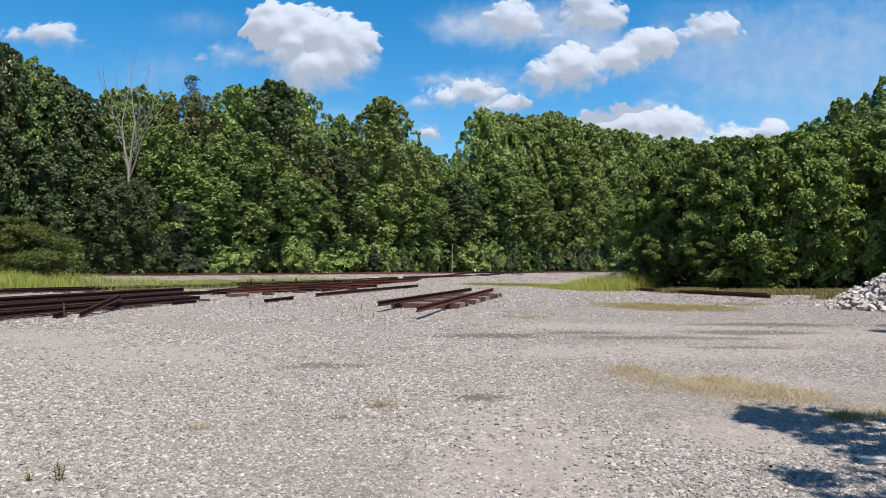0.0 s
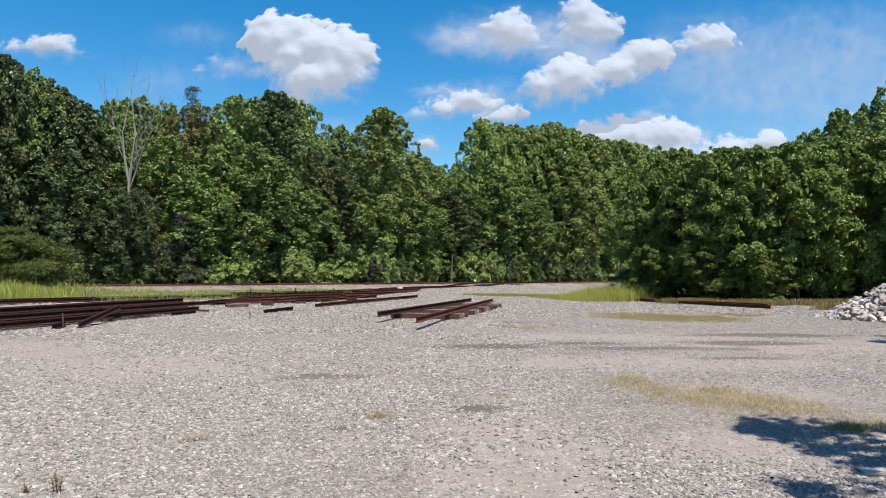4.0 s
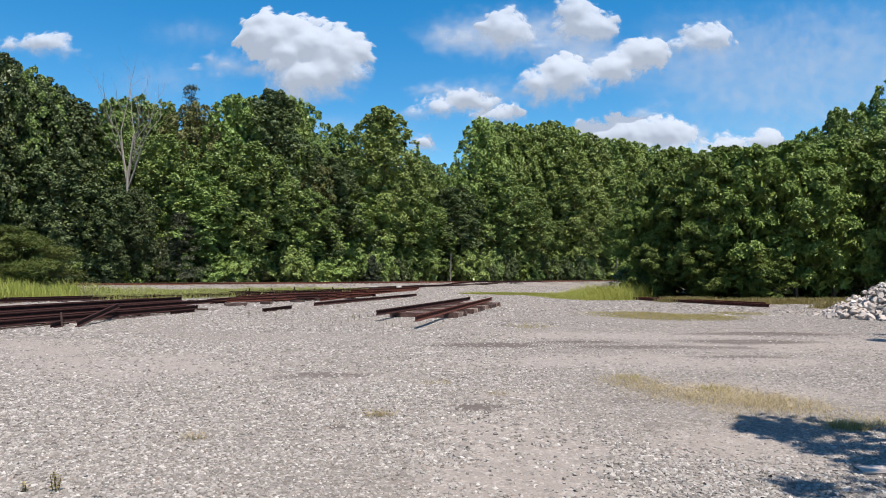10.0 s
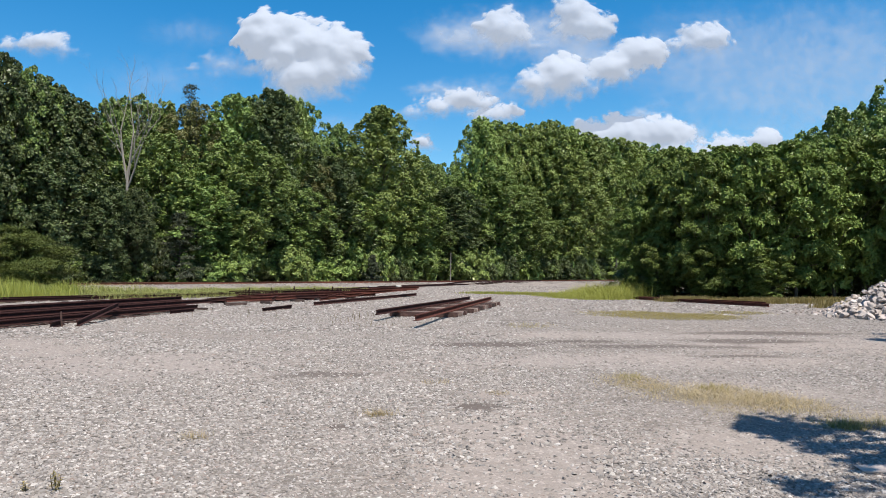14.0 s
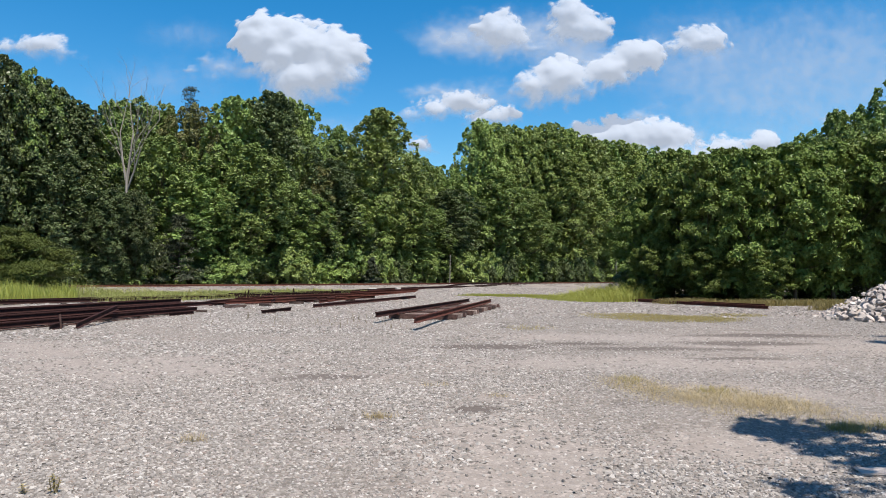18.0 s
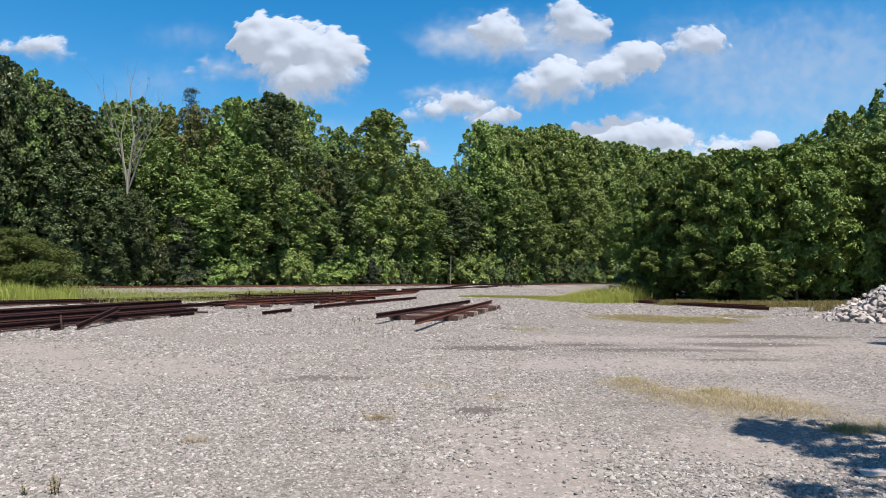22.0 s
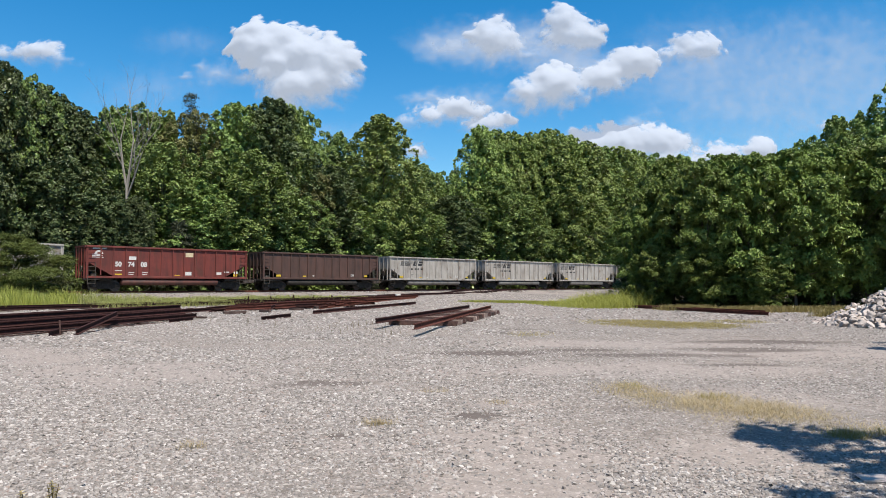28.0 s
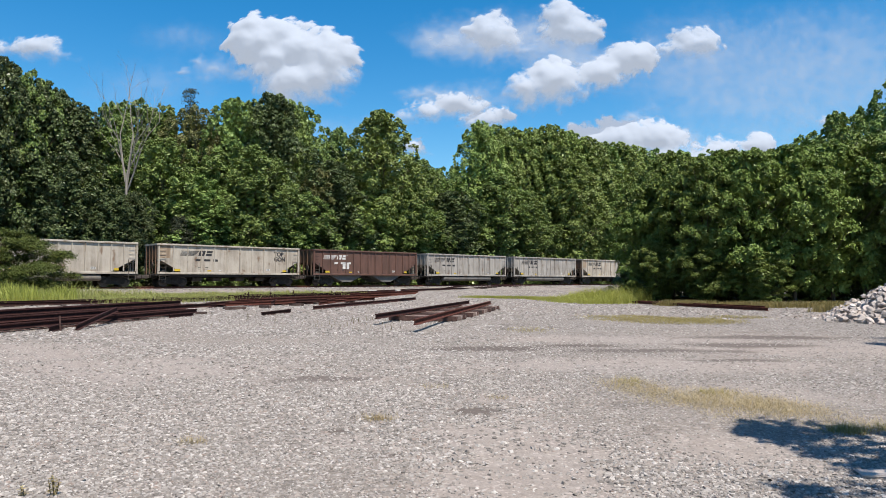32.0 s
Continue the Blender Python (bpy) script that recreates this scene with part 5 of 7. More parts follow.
def build_gravel():
    g = np.random.default_rng(51)
    xs, ys, ss = [], [], []
    for y0, y1, n, lo, hi in ((3.4, 7.0, 90000, 0.012, 0.066), (7.0, 11.0, 90000, 0.018, 0.072), (11.0, 17.0, 80000, 0.03, 0.085), (17.0, 28.0, 60000, 0.045, 0.11)):
        y = np.sqrt(g.uniform(y0 ** 2, y1 ** 2, n))
        x = g.uniform(-0.74, 0.74, n) * y
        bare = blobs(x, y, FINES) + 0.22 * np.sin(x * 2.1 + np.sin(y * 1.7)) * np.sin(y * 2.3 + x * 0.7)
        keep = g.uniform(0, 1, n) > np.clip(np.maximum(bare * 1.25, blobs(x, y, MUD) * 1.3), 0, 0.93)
        xs.append(x[keep]), ys.append(y[keep])
        coarse = 1 + 0.38 * np.sin(0.55 * x[keep] + 1.1 * y[keep] + np.sin(0.8 * x[keep])) * smooth(-0.6, 0.6, np.sin(0.31 * y[keep] - 0.2 * x[keep] + 1.0))
        ss.append(coarse * (lo + (hi - lo) * g.uniform(0, 1, keep.sum()) ** 1.8) * (0.84 - 0.26 * smooth(-0.5, 2.5, x[keep] - 0.1 * y[keep])))
    stones("loose_gravel", "loose pale crushed stones strewn over the yard", g, np.concatenate(xs), np.concatenate(ys), np.concatenate(ss), M_PEBBLE)
    n = 70000
    y = np.sqrt(g.uniform(27.0 ** 2, 80.0 ** 2, n))
    x = g.uniform(-0.62, 0.55, n) * y
    keep = (off_track(x, y) > 5.0) & ~((off_track(x, y) < 18) & (x < -8)) & ~((x > 13) & (y > 46))
    stones("yard_stone", "pale broken stone covering the far yard", g, x[keep], y[keep], g.uniform(0.05, 0.15, keep.sum()), M_PEBBLE)
    n = 14000
    s, d = g.uniform(-60, 62, n), g.uniform(1.5, 6.5, n)
    stones("track_ballast", "grey-brown ballast stones on the track's shoulder", g, MID.x + AXIS.x * s + SIDE.x * d, MID.y + AXIS.y * s + SIDE.y * d, g.uniform(0.08, 0.16, n), M_BALLAST)


build_gravel()


def rock_mesh(seed):
    r = random.Random(seed)
    bm = bmesh.new()
    bmesh.ops.create_icosphere(bm, subdivisions=2, radius=0.5)
    for _ in range(8):
        n = Vector((r.gauss(0, 1), r.gauss(0, 1), r.gauss(0, 1))).normalized()
        cut = r.uniform(0.2, 0.36)
        for v in bm.verts:
            h = v.co.dot(n)
            if h > cut:
                v.co -= n * (h - cut)
    for v in bm.verts:
        v.co += Vector((r.uniform(-1, 1), r.uniform(-1, 1), r.uniform(-1, 1))) * 0.022
        v.co.x *= 1.25
        v.co.z *= 0.8
    me = bpy.data.meshes.new("rock")
    bm.to_mesh(me)
    bm.free()
    me.materials.append(M_ROCK)
    return me


def build_rock_pile():
    r = random.Random(17)
    cx, cy, rad, top = 19.4, 26.0, 4.4, 2.65
    root = empty("rock_pile", pose(cx, cy, 0), "heap of pale grey and pinkish broken quarry rocks", "rock pile")
    rows, cols = 10, 28
    v = [(0, 0, top - 0.3)]
    for i in range(1, rows + 1):
        for k in range(cols):
            a, q = 6.283 * k / cols, i / rows
            rr = rad * q * (1 + 0.06 * math.sin(3 * a))
            v.append((rr * math.cos(a), rr * math.sin(a), (top - 0.3) * (1 - q) ** 0.92 - 0.22 + 0.05 * math.sin(7 * a + i)))
    quads = []
    for i in range(rows - 1):
        for k in range(cols):
            a = 1 + i * cols
            quads.append((a + k, a + cols + k, a + cols + (k + 1) % cols, a + (k + 1) % cols))
    link_mesh("core", v, quads, M_ROCK, root)
    shapes = [rock_mesh(k) for k in range(10)]
    n = 0
    while n < 290:
        a, q = r.uniform(0, 6.283), math.sqrt(r.uniform(0, 1.06))
        x, y = rad * q * math.cos(a), rad * q * math.sin(a)
        if y > 0.3 or x > 0.7:
            continue
        z = max(0.06, (top - 0.25) * max(0, 1 - q) ** 0.92)
        s = r.uniform(0.22, 0.35) if n % 6 else r.uniform(0.33, 0.44)
        share("rock", shapes[r.randrange(10)], root, pose(x, y, z + 0.05, r.uniform(-40, 40), r.uniform(-40, 40), r.uniform(0, 360)) @ Matrix.Diagonal((s, s, s, 1)))
        n += 1
    g = np.random.default_rng(18)
    m = 900
    a, q = g.uniform(0, 6.283, m), np.sqrt(g.uniform(0, 1.1, m))
    v = CHUNK[None] * g.uniform(0.7, 1.15, (m, 8, 1)) + g.normal(0, 0.14, (m, 8, 3))
    v = v * (g.uniform(0.05, 0.11, m))[:, None, None]
    v += np.stack([rad * q * np.cos(a), rad * q * np.sin(a), np.maximum(0.03, (top - 0.22) * np.clip(1 - q, 0, 1) ** 0.92)], -1)[:, None]
    f = (CHUNK_F[None] + (np.arange(m) * 8)[:, None, None]).reshape(-1, 4)
    tagged(link_mesh("rubble", v.reshape(-1, 3), f, M_ROCK, root), "smaller broken stones between the rocks", kind="stuff")


build_rock_pile()


def build_flat_stone():
    """A pale slab lying in the shade at the yard's edge."""
    bm = box(bmesh.new(), -0.2, -0.09, 0, 0.2, 0.09, 0.045, 0.012)
    for k, v in enumerate(bm.verts):
        v.co += Vector((0.018 * math.sin(5 * k), 0.015 * math.cos(3 * k), 0.006 * math.sin(7 * k)))
    ob = part("flat_stone", bm, M_ROCK, None)
    ob.matrix_basis = pose(3.5, 5.4, float(surface(3.5, 5.4)) - 0.008, 2, -3, -12)
    tagged(ob, "pale flat broken slab lying on the gravel", "stone")


build_flat_stone()


# ---- clouds: sunlit, glowing relief far off, drifting with the wind ----
# place across, height, drift in m/s, thickness, and lobes (across, up, half width, half height)
CLOUDS = [
    (-501, 767, -1.86, 1.00, [(-98, 69, 132, 88), (31, 39, 140, 96), (137, 13, 100, 108), (101, -50, 124, 92), (21, -70, 152, 92), (11, -120, 100, 48), (-138, 125, 88, 52), (-68, -20, 96, 68), (-38, 9, 120, 92), (-34, 97, 104, 72), (71, -94, 100, 48)]),
    (-1441, 824, -1.50, 0.80, [(13, 10, 116, 44), (93, -15, 44, 28), (-106, 4, 56, 24)]),
    (-805, 765, -1.80, 0.55, [(27, -2, 100, 56), (-42, 29, 44, 24), (117, -16, 56, 32), (-102, -10, 36, 16)]),
    (519, 731, -1.70, 0.95, [(-187, -52, 80, 68), (-87, -22, 132, 88), (82, 11, 100, 64), (192, 63, 100, 68)]),
    (899, 841, -1.70, 0.75, [(57, 14, 108, 68), (-57, -14, 64, 32)]),
    (340, 881, -2.20, 0.80, [(-128, 7, 96, 88), (-188, -52, 60, 32), (172, 21, 120, 80), (132, 67, 80, 80), (12, -42, 80, 28)]),
    (24, 623, -1.60, 0.90, [(-122, -28, 56, 28), (-42, -4, 80, 44), (57, 23, 92, 44), (107, 9, 56, 36)]),
    (192, 592, -1.50, 0.90, [(-60, -13, 44, 28), (10, -1, 72, 40), (50, 14, 48, 36)]),
    (-84, 491, -1.50, 0.90, [(0, 0, 52, 36)]),
    (702, 496, -1.20, 1.00, [(-150, 18, 100, 64), (-30, 26, 128, 72), (110, 30, 132, 68), (-60, -33, 220, 52), (130, -41, 180, 52)]),
    (912, 535, -1.20, 0.60, [(0, 0, 96, 44)]),
    (1085, 472, -1.10, 1.00, [(-33, 11, 104, 52), (110, 31, 76, 48), (-103, -17, 80, 36), (26, -25, 160, 40)]),
    (752, 617, -1.50, 0.65, [(0, 0, 68, 28)]),
    (1502, 603, -1.00, 0.90, [(0, 0, 68, 28)]),
    (292, 635, -1.60, 0.35, [(-540, -28, 64, 28), (540, 28, 60, 16)]),
    (305, 899, -2.00, 0.66, [(-13, 40, 380, 120), (-233, 20, 200, 68), (246, -60, 200, 88)]),
    (32, 709, -1.60, 0.55, [(80, -10, 220, 80), (-80, 10, 120, 28)]),
    (1292, 805, -1.40, 0.42, [(20, -86, 600, 340), (-260, 33, 440, 250), (330, 53, 420, 270)]),
    (-848, 762, -1.60, 0.30, [(-140, 186, 220, 80), (400, -183, 440, 68), (-260, -3, 320, 120)]),
]
CLOUD_Y = 2400.0
DRIFTING = []


def soften(a, times):
    """Evens out a grid of heights a little."""
    for _ in range(times):
        p = np.pad(a, 1, mode="edge")
        a = (p[1:-1, 1:-1] * 4 + 2 * (p[:-2, 1:-1] + p[2:, 1:-1] + p[1:-1, :-2] + p[1:-1, 2:]) + p[:-2, :-2] + p[2:, 2:] + p[:-2, 2:] + p[2:, :-2]) / 16
    return a


def build_cloud(k, cx, cz, speed, thick, lobes):
    """Heaped cumulus from many round puffs, or a flat thin veil."""
    r = np.random.default_rng(200 + k)
    heaped = thick > 0.7
    x0, x1 = min(b[0] - b[2] for b in lobes) * 1.2 - 60, max(b[0] + b[2] for b in lobes) * 1.2 + 60
    z0, z1 = min(b[1] - b[3] for b in lobes) * 1.2 - 60, max(b[1] + b[3] for b in lobes) * 1.2 + 60
    step = max(4.0, (x1 - x0) / 170)
    xs, zs = np.arange(x0, x1, step), np.arange(z0, z1, step)
    gx, gz = np.meshgrid(xs, zs)
    rough, fine, warp = np.zeros(gx.size), np.zeros(gx.size), np.zeros((gx.size, 2))
    for i, (x, z) in enumerate(zip(gx.ravel(), gz.ravel())):
        v = Vector((x / 85.0 + 37 * k, z / 65.0, k * 5.1))
        rough[i] = noise.fractal(v, 0.75, 2.1, 5)
        fine[i] = noise.fractal(v * 4.0, 0.8, 2.1, 3)
        warp[i] = noise.fractal(v * 1.6, 0.9, 2.0, 3), noise.fractal(v * 1.6 + Vector((9, 3, 1)), 0.9, 2.0, 3)
    rough, fine = rough.reshape(gx.shape), fine.reshape(gx.shape)
    wx, wz = gx + warp[:, 0].reshape(gx.shape) * 20, gz + warp[:, 1].reshape(gx.shape) * 15
    edge = np.minimum(smooth(x0, x0 + 45, gx) * smooth(x1, x1 - 45, gx), smooth(z0, z0 + 45, gz) * smooth(z1, z1 - 45, gz))
    if heaped:
        inside, lumps = np.full(gx.shape, -99.0), np.zeros(gx.shape)
        for bx, bz, rx, rz in lobes:
            q = np.sqrt(((wx - bx) / rx) ** 2 + ((wz - bz) / rz) ** 2)
            inside = np.maximum(inside, (1 - q) * rz * 0.8)
        for bx, bz, rx, rz in lobes:
            n = int(16 + 10 * rx / rz)
            for i in range(n + 12):
                a, q = (r.uniform(0, 6.283), math.sqrt(r.uniform(0, 1)) * 0.9) if i < n else (r.uniform(-0.4, 3.5), 0.95)
                pr = rz * (r.uniform(0.22, 0.5) * (1.1 - 0.5 * q) if i < n else r.uniform(0.12, 0.27))
                d = np.hypot(wx - bx - math.cos(a) * q * rx, wz - bz - math.sin(a) * q * rz)
                inside = np.maximum(inside, pr - d)
                lumps = np.maximum(lumps, np.sqrt(np.clip(pr * pr - d * d, 0, None)))
        mean_rz = np.mean([b[3] for b in lobes])
        under = smooth(0.3, -0.9, (gz - np.mean([b[1] for b in lobes])) / mean_rz)
        cover = smooth(-10 - 14 * under, 16 + 42 * under, inside + 13 * rough + 7 * fine) * edge * min(1.0, thick + 0.04)
        pillow = soften(np.clip(inside, 0, None), 16)
        y = -(1.25 * np.sqrt(pillow * mean_rz) + 0.3 * soften(lumps + 0.1 * mean_rz * rough, 3)) * edge
    else:
        body = np.zeros_like(gx)
        for bx, bz, rx, rz in lobes:
            body += np.clip(1.35 - np.sqrt(((wx - bx) / rx) ** 2 + ((wz - bz) / rz) ** 2), 0, None) ** 2
        body = np.sqrt(body)
        cover = np.clip((body + 0.2 * rough - 0.14) * 0.85, 0, 1) * edge * thick
        y = -body * 8.0 * edge
    idx = np.arange(gx.size).reshape(gx.shape)
    f = np.stack([idx[:-1, :-1], idx[:-1, 1:], idx[1:, 1:], idx[1:, :-1]], -1).reshape(-1, 4)
    c = cover.ravel()
    f = f[c[f].max(1) > 0.004]
    ob = link_mesh("cloud", np.stack([gx, y, gz], -1).reshape(-1, 3), f, M_CLOUD, smooth=True)
    at = ob.data.attributes.new("cover", "FLOAT", "POINT")
    at.data.foreach_set("value", c.astype(np.float32))
    ob.location = (cx, CLOUD_Y + 12.0 * k, cz)
    tagged(ob, "white cumulus cloud with a grey base, sunlit and glowing" if heaped else "thin white veil of cloud in a blue sky", "cloud", "clouds", "structure")
    DRIFTING.append((ob, cx, CLOUD_Y + 12.0 * k, cz, speed))


for k, row in enumerate(CLOUDS):
    build_cloud(k, *row)


# ---- the train ----
SPEED = 22.83
CAR = 16.2
TRAIN = []
M_GREY = mat_paint("grey_car_paint", (0.35, 0.328, 0.298), (0.1, 0.08, 0.064), (0.13, 0.075, 0.045), dirt=0.6)
M_BEIGE = mat_paint("stained_beige_paint", (0.42, 0.375, 0.315), (0.13, 0.098, 0.068), (0.16, 0.09, 0.05), dirt=0.58)
M_RED = mat_paint("oxide_red_paint", (0.154, 0.035, 0.027), (0.05, 0.022, 0.019), (0.086, 0.036, 0.022), dirt=0.7)
M_BROWN = mat_paint("dark_brown_paint", (0.085, 0.046, 0.037), (0.032, 0.025, 0.022), (0.072, 0.043, 0.032), dirt=0.7)
M_MAROON = mat_paint("faded_brown_paint", (0.125, 0.066, 0.05), (0.05, 0.032, 0.027), (0.101, 0.061, 0.043), dirt=0.7)
M_BLACK = mat_paint("black_engine_paint", (0.012, 0.012, 0.013), (0.05, 0.043, 0.036), rough=0.38, dirt=0.6)
M_GRIMY = mat_plain("grimy_iron", (0.025, 0.022, 0.019), rough=0.85, vary=0.5, scale=5.0)
M_DECKEDGE = mat_plain("faded_stripe_paint", (0.25, 0.21, 0.18), rough=0.8, vary=0.5, scale=3.0)
M_PANEL = mat_paint("dusty_black_panel", (0.022, 0.019, 0.017), (0.075, 0.058, 0.045), rough=0.5, dirt=0.75)
M_DUSTY = mat_plain("dusty_iron", (0.061, 0.052, 0.043), rough=0.9, vary=0.45, scale=4.0)
M_WHEEL = mat_plain("wheel_steel", (0.079, 0.065, 0.058), rough=0.5, metal=0.4, vary=0.4)
M_DECAL_W = mat_plain("white_stencil", (0.504, 0.497, 0.475), rough=0.6, vary=0.2)
M_DECAL_K = mat_plain("black_stencil", (0.025, 0.025, 0.027), rough=0.6, vary=0.3)
M_DECAL_Y = mat_plain("yellow_sticker", (0.446, 0.31, 0.029), rough=0.5, vary=0.2)
M_DECAL_Y2 = mat_plain("cream_stencil", (0.475, 0.396, 0.259), rough=0.6, vary=0.2)
M_HANDRAIL = mat_plain("yellow_handrail", (0.418, 0.245, 0.043), rough=0.5, vary=0.25)
M_GLASS = Mat("dark_glass", rough=0.04, spec=1.0).colour((0.014, 0.018, 0.022)).m
M_RADIATOR = mat_plain("radiator_mesh", (0.009, 0.009, 0.01), rough=0.7, vary=0.4, scale=30.0)
M_STAIN = mat_paint("rust_stained_beige", (0.33, 0.25, 0.175), (0.12, 0.075, 0.045), (0.17, 0.085, 0.04), dirt=0.7)
M_ENDRUST = mat_paint("rusty_end_paint", (0.15, 0.092, 0.06), (0.045, 0.033, 0.025), (0.12, 0.06, 0.032), dirt=0.8)
M_ROADDUST = mat_plain("road_dust", (0.06, 0.046, 0.037), rough=0.95, vary=0.55, scale=3.0)


def bm_box(*a, bevel=0.0):
    return box(bmesh.new(), *a, bevel=bevel)


def cyl(bm, x, y, z, r, half, sides=14, axis="y"):
    a, b = ((x, y - half, z), (x, y + half, z)) if axis == "y" else ((x - half, y, z), (x + half, y, z))
    return tube(bm, [a, b], r, sides)


def mirror_parts(name, bm_of, mat, parent, label=""):
    for sgn in (1, -1):
        part(name, bm_of(sgn), mat, parent, label)


def truck(parent, x, axles, wheel_r, gauge_half=0.78, frame_y=1.02, mat=None):
    """A bogie: wheels, axles, two side frames, springs and a bolster."""
    bm = bmesh.new()
    box(bm, -0.3, -1.15, 0.52, 0.3, 1.15, 0.8, 0.03)
    t = part("truck", bm, M_GRIMY, parent, "grimy cast-iron bogie")
    t.location.x = x
    for sgn in (1, -1):
        bm = bmesh.new()
        e = max(axles) + 0.35
        prism(bm, [(-e, 0.38), (-e, 0.62), (-e + 0.25, 0.72), (-0.45, 0.92), (0.45, 0.92), (e - 0.25, 0.72), (e, 0.62), (e, 0.38), (e - 0.3, 0.36), (0.5, 0.22), (-0.5, 0.22), (-e + 0.3, 0.36)],
              sgn * frame_y - 0.09, sgn * frame_y + 0.09)
        part("side_frame", bm, mat or M_GRIMY, t)
        for a in axles:
            bm = bmesh.new()
            cyl(bm, a, sgn * gauge_half, wheel_r, wheel_r, 0.065, 20)
            cyl(bm, a, sgn * (gauge_half - 0.08), wheel_r, wheel_r + 0.028, 0.018, 20)
            part("wheel", bm, M_WHEEL, t)
            bm = bmesh.new()
            cyl(bm, a, sgn * (frame_y + 0.1), wheel_r, 0.13, 0.05, 10)
            part("axle_cap", bm, M_DUSTY, t)
        bm = bmesh.new()
        for k in (-0.22, 0.0, 0.22):
            tube(bm, [(k, sgn * (frame_y + 0.02), 0.3), (k, sgn * (frame_y + 0.02), 0.62)], 0.08, 8)
        part("spring", bm, M_GRIMY, t)
    bm = bmesh.new()
    for a in axles:
        cyl(bm, a, 0, wheel_r, 0.08, gauge_half, 8)
    part("axle", bm, M_GRIMY, t)
    return t


def flat_shape(bm, pts, y):
    """A thin plate with outline (right, up) seen from the yard side."""
    a = [bm.verts.new((-p, y, q)) for p, q in pts]
    b = [bm.verts.new((-p, y + 0.006, q)) for p, q in pts]
    bm.faces.new(b)
    n = len(pts)
    for i in range(n):
        bm.faces.new((a[i], a[(i + 1) % n], b[(i + 1) % n], b[i]))
    bmesh.ops.recalc_face_normals(bm, faces=bm.faces)


def bars(rows, y, mat, parent, name="stencil", label="faded stencilled marks"):
    """Plain bars (right, up, width, height)."""
    for p, q, w, h in rows:
        bm = bmesh.new()
        flat_shape(bm, [(p, q), (p + w, q), (p + w, q + h), (p, q + h)], y)
        part(name, bm, mat, parent, label)


def lettering(words, p, q, size, y, mat, parent, bold=0.0):
    cu = bpy.data.curves.new("lettering", "FONT")
    cu.body, cu.size, cu.extrude, cu.offset = words, size, 0.004, bold
    tmp = new("lettering", cu)
    dg = bpy.context.evaluated_depsgraph_get()
    me = bpy.data.meshes.new_from_object(tmp.evaluated_get(dg))
    bpy.data.objects.remove(tmp)
    me.materials.clear()
    me.materials.append(mat)
    ob = new("lettering", me)
    ob.parent = parent
    ob.matrix_basis = pose(-p, y + 0.005, q, 90, 0, 180)
    return tagged(ob, "stencilled writing")


def striped_emblem(p, q, s, y, mat, parent):
    """A slanted block of stripes and two bold leaning blocks."""
    w = 1.42 * s
    bm = bmesh.new()
    for k in range(5):
        z = q + k * s * 0.2
        flat_shape(bm, [(p + w * 0.05 * k, z), (p + w * (2.0 + 0.16 * k), z), (p + w * (2.08 + 0.16 * k), z + s * 0.1), (p + w * 0.05 * k, z + s * 0.1)], y)
    part("emblem_stripes", bm, mat, parent, "slanting emblem stripes")
    for k in range(2):
        bm = bmesh.new()
        x = p + w * (2.6 + 0.95 * k)
        for a, b, lo, hi in (((0.0, 0.42, 0.0, 1.0), (0.5, 0.86, 0.0, 1.0)), ((0.1, 0.95, 0.0, 0.44), (0.1, 0.95, 0.56, 1.0)))[k]:
            flat_shape(bm, [(x + w * (a + 0.24 * lo), q + s * lo), (x + w * (b + 0.24 * lo), q + s * lo), (x + w * (b + 0.24 * hi), q + s * hi), (x + w * (a + 0.24 * hi), q + s * hi)], y)
        part("emblem", bm, mat, parent, "bold leaning emblem block")


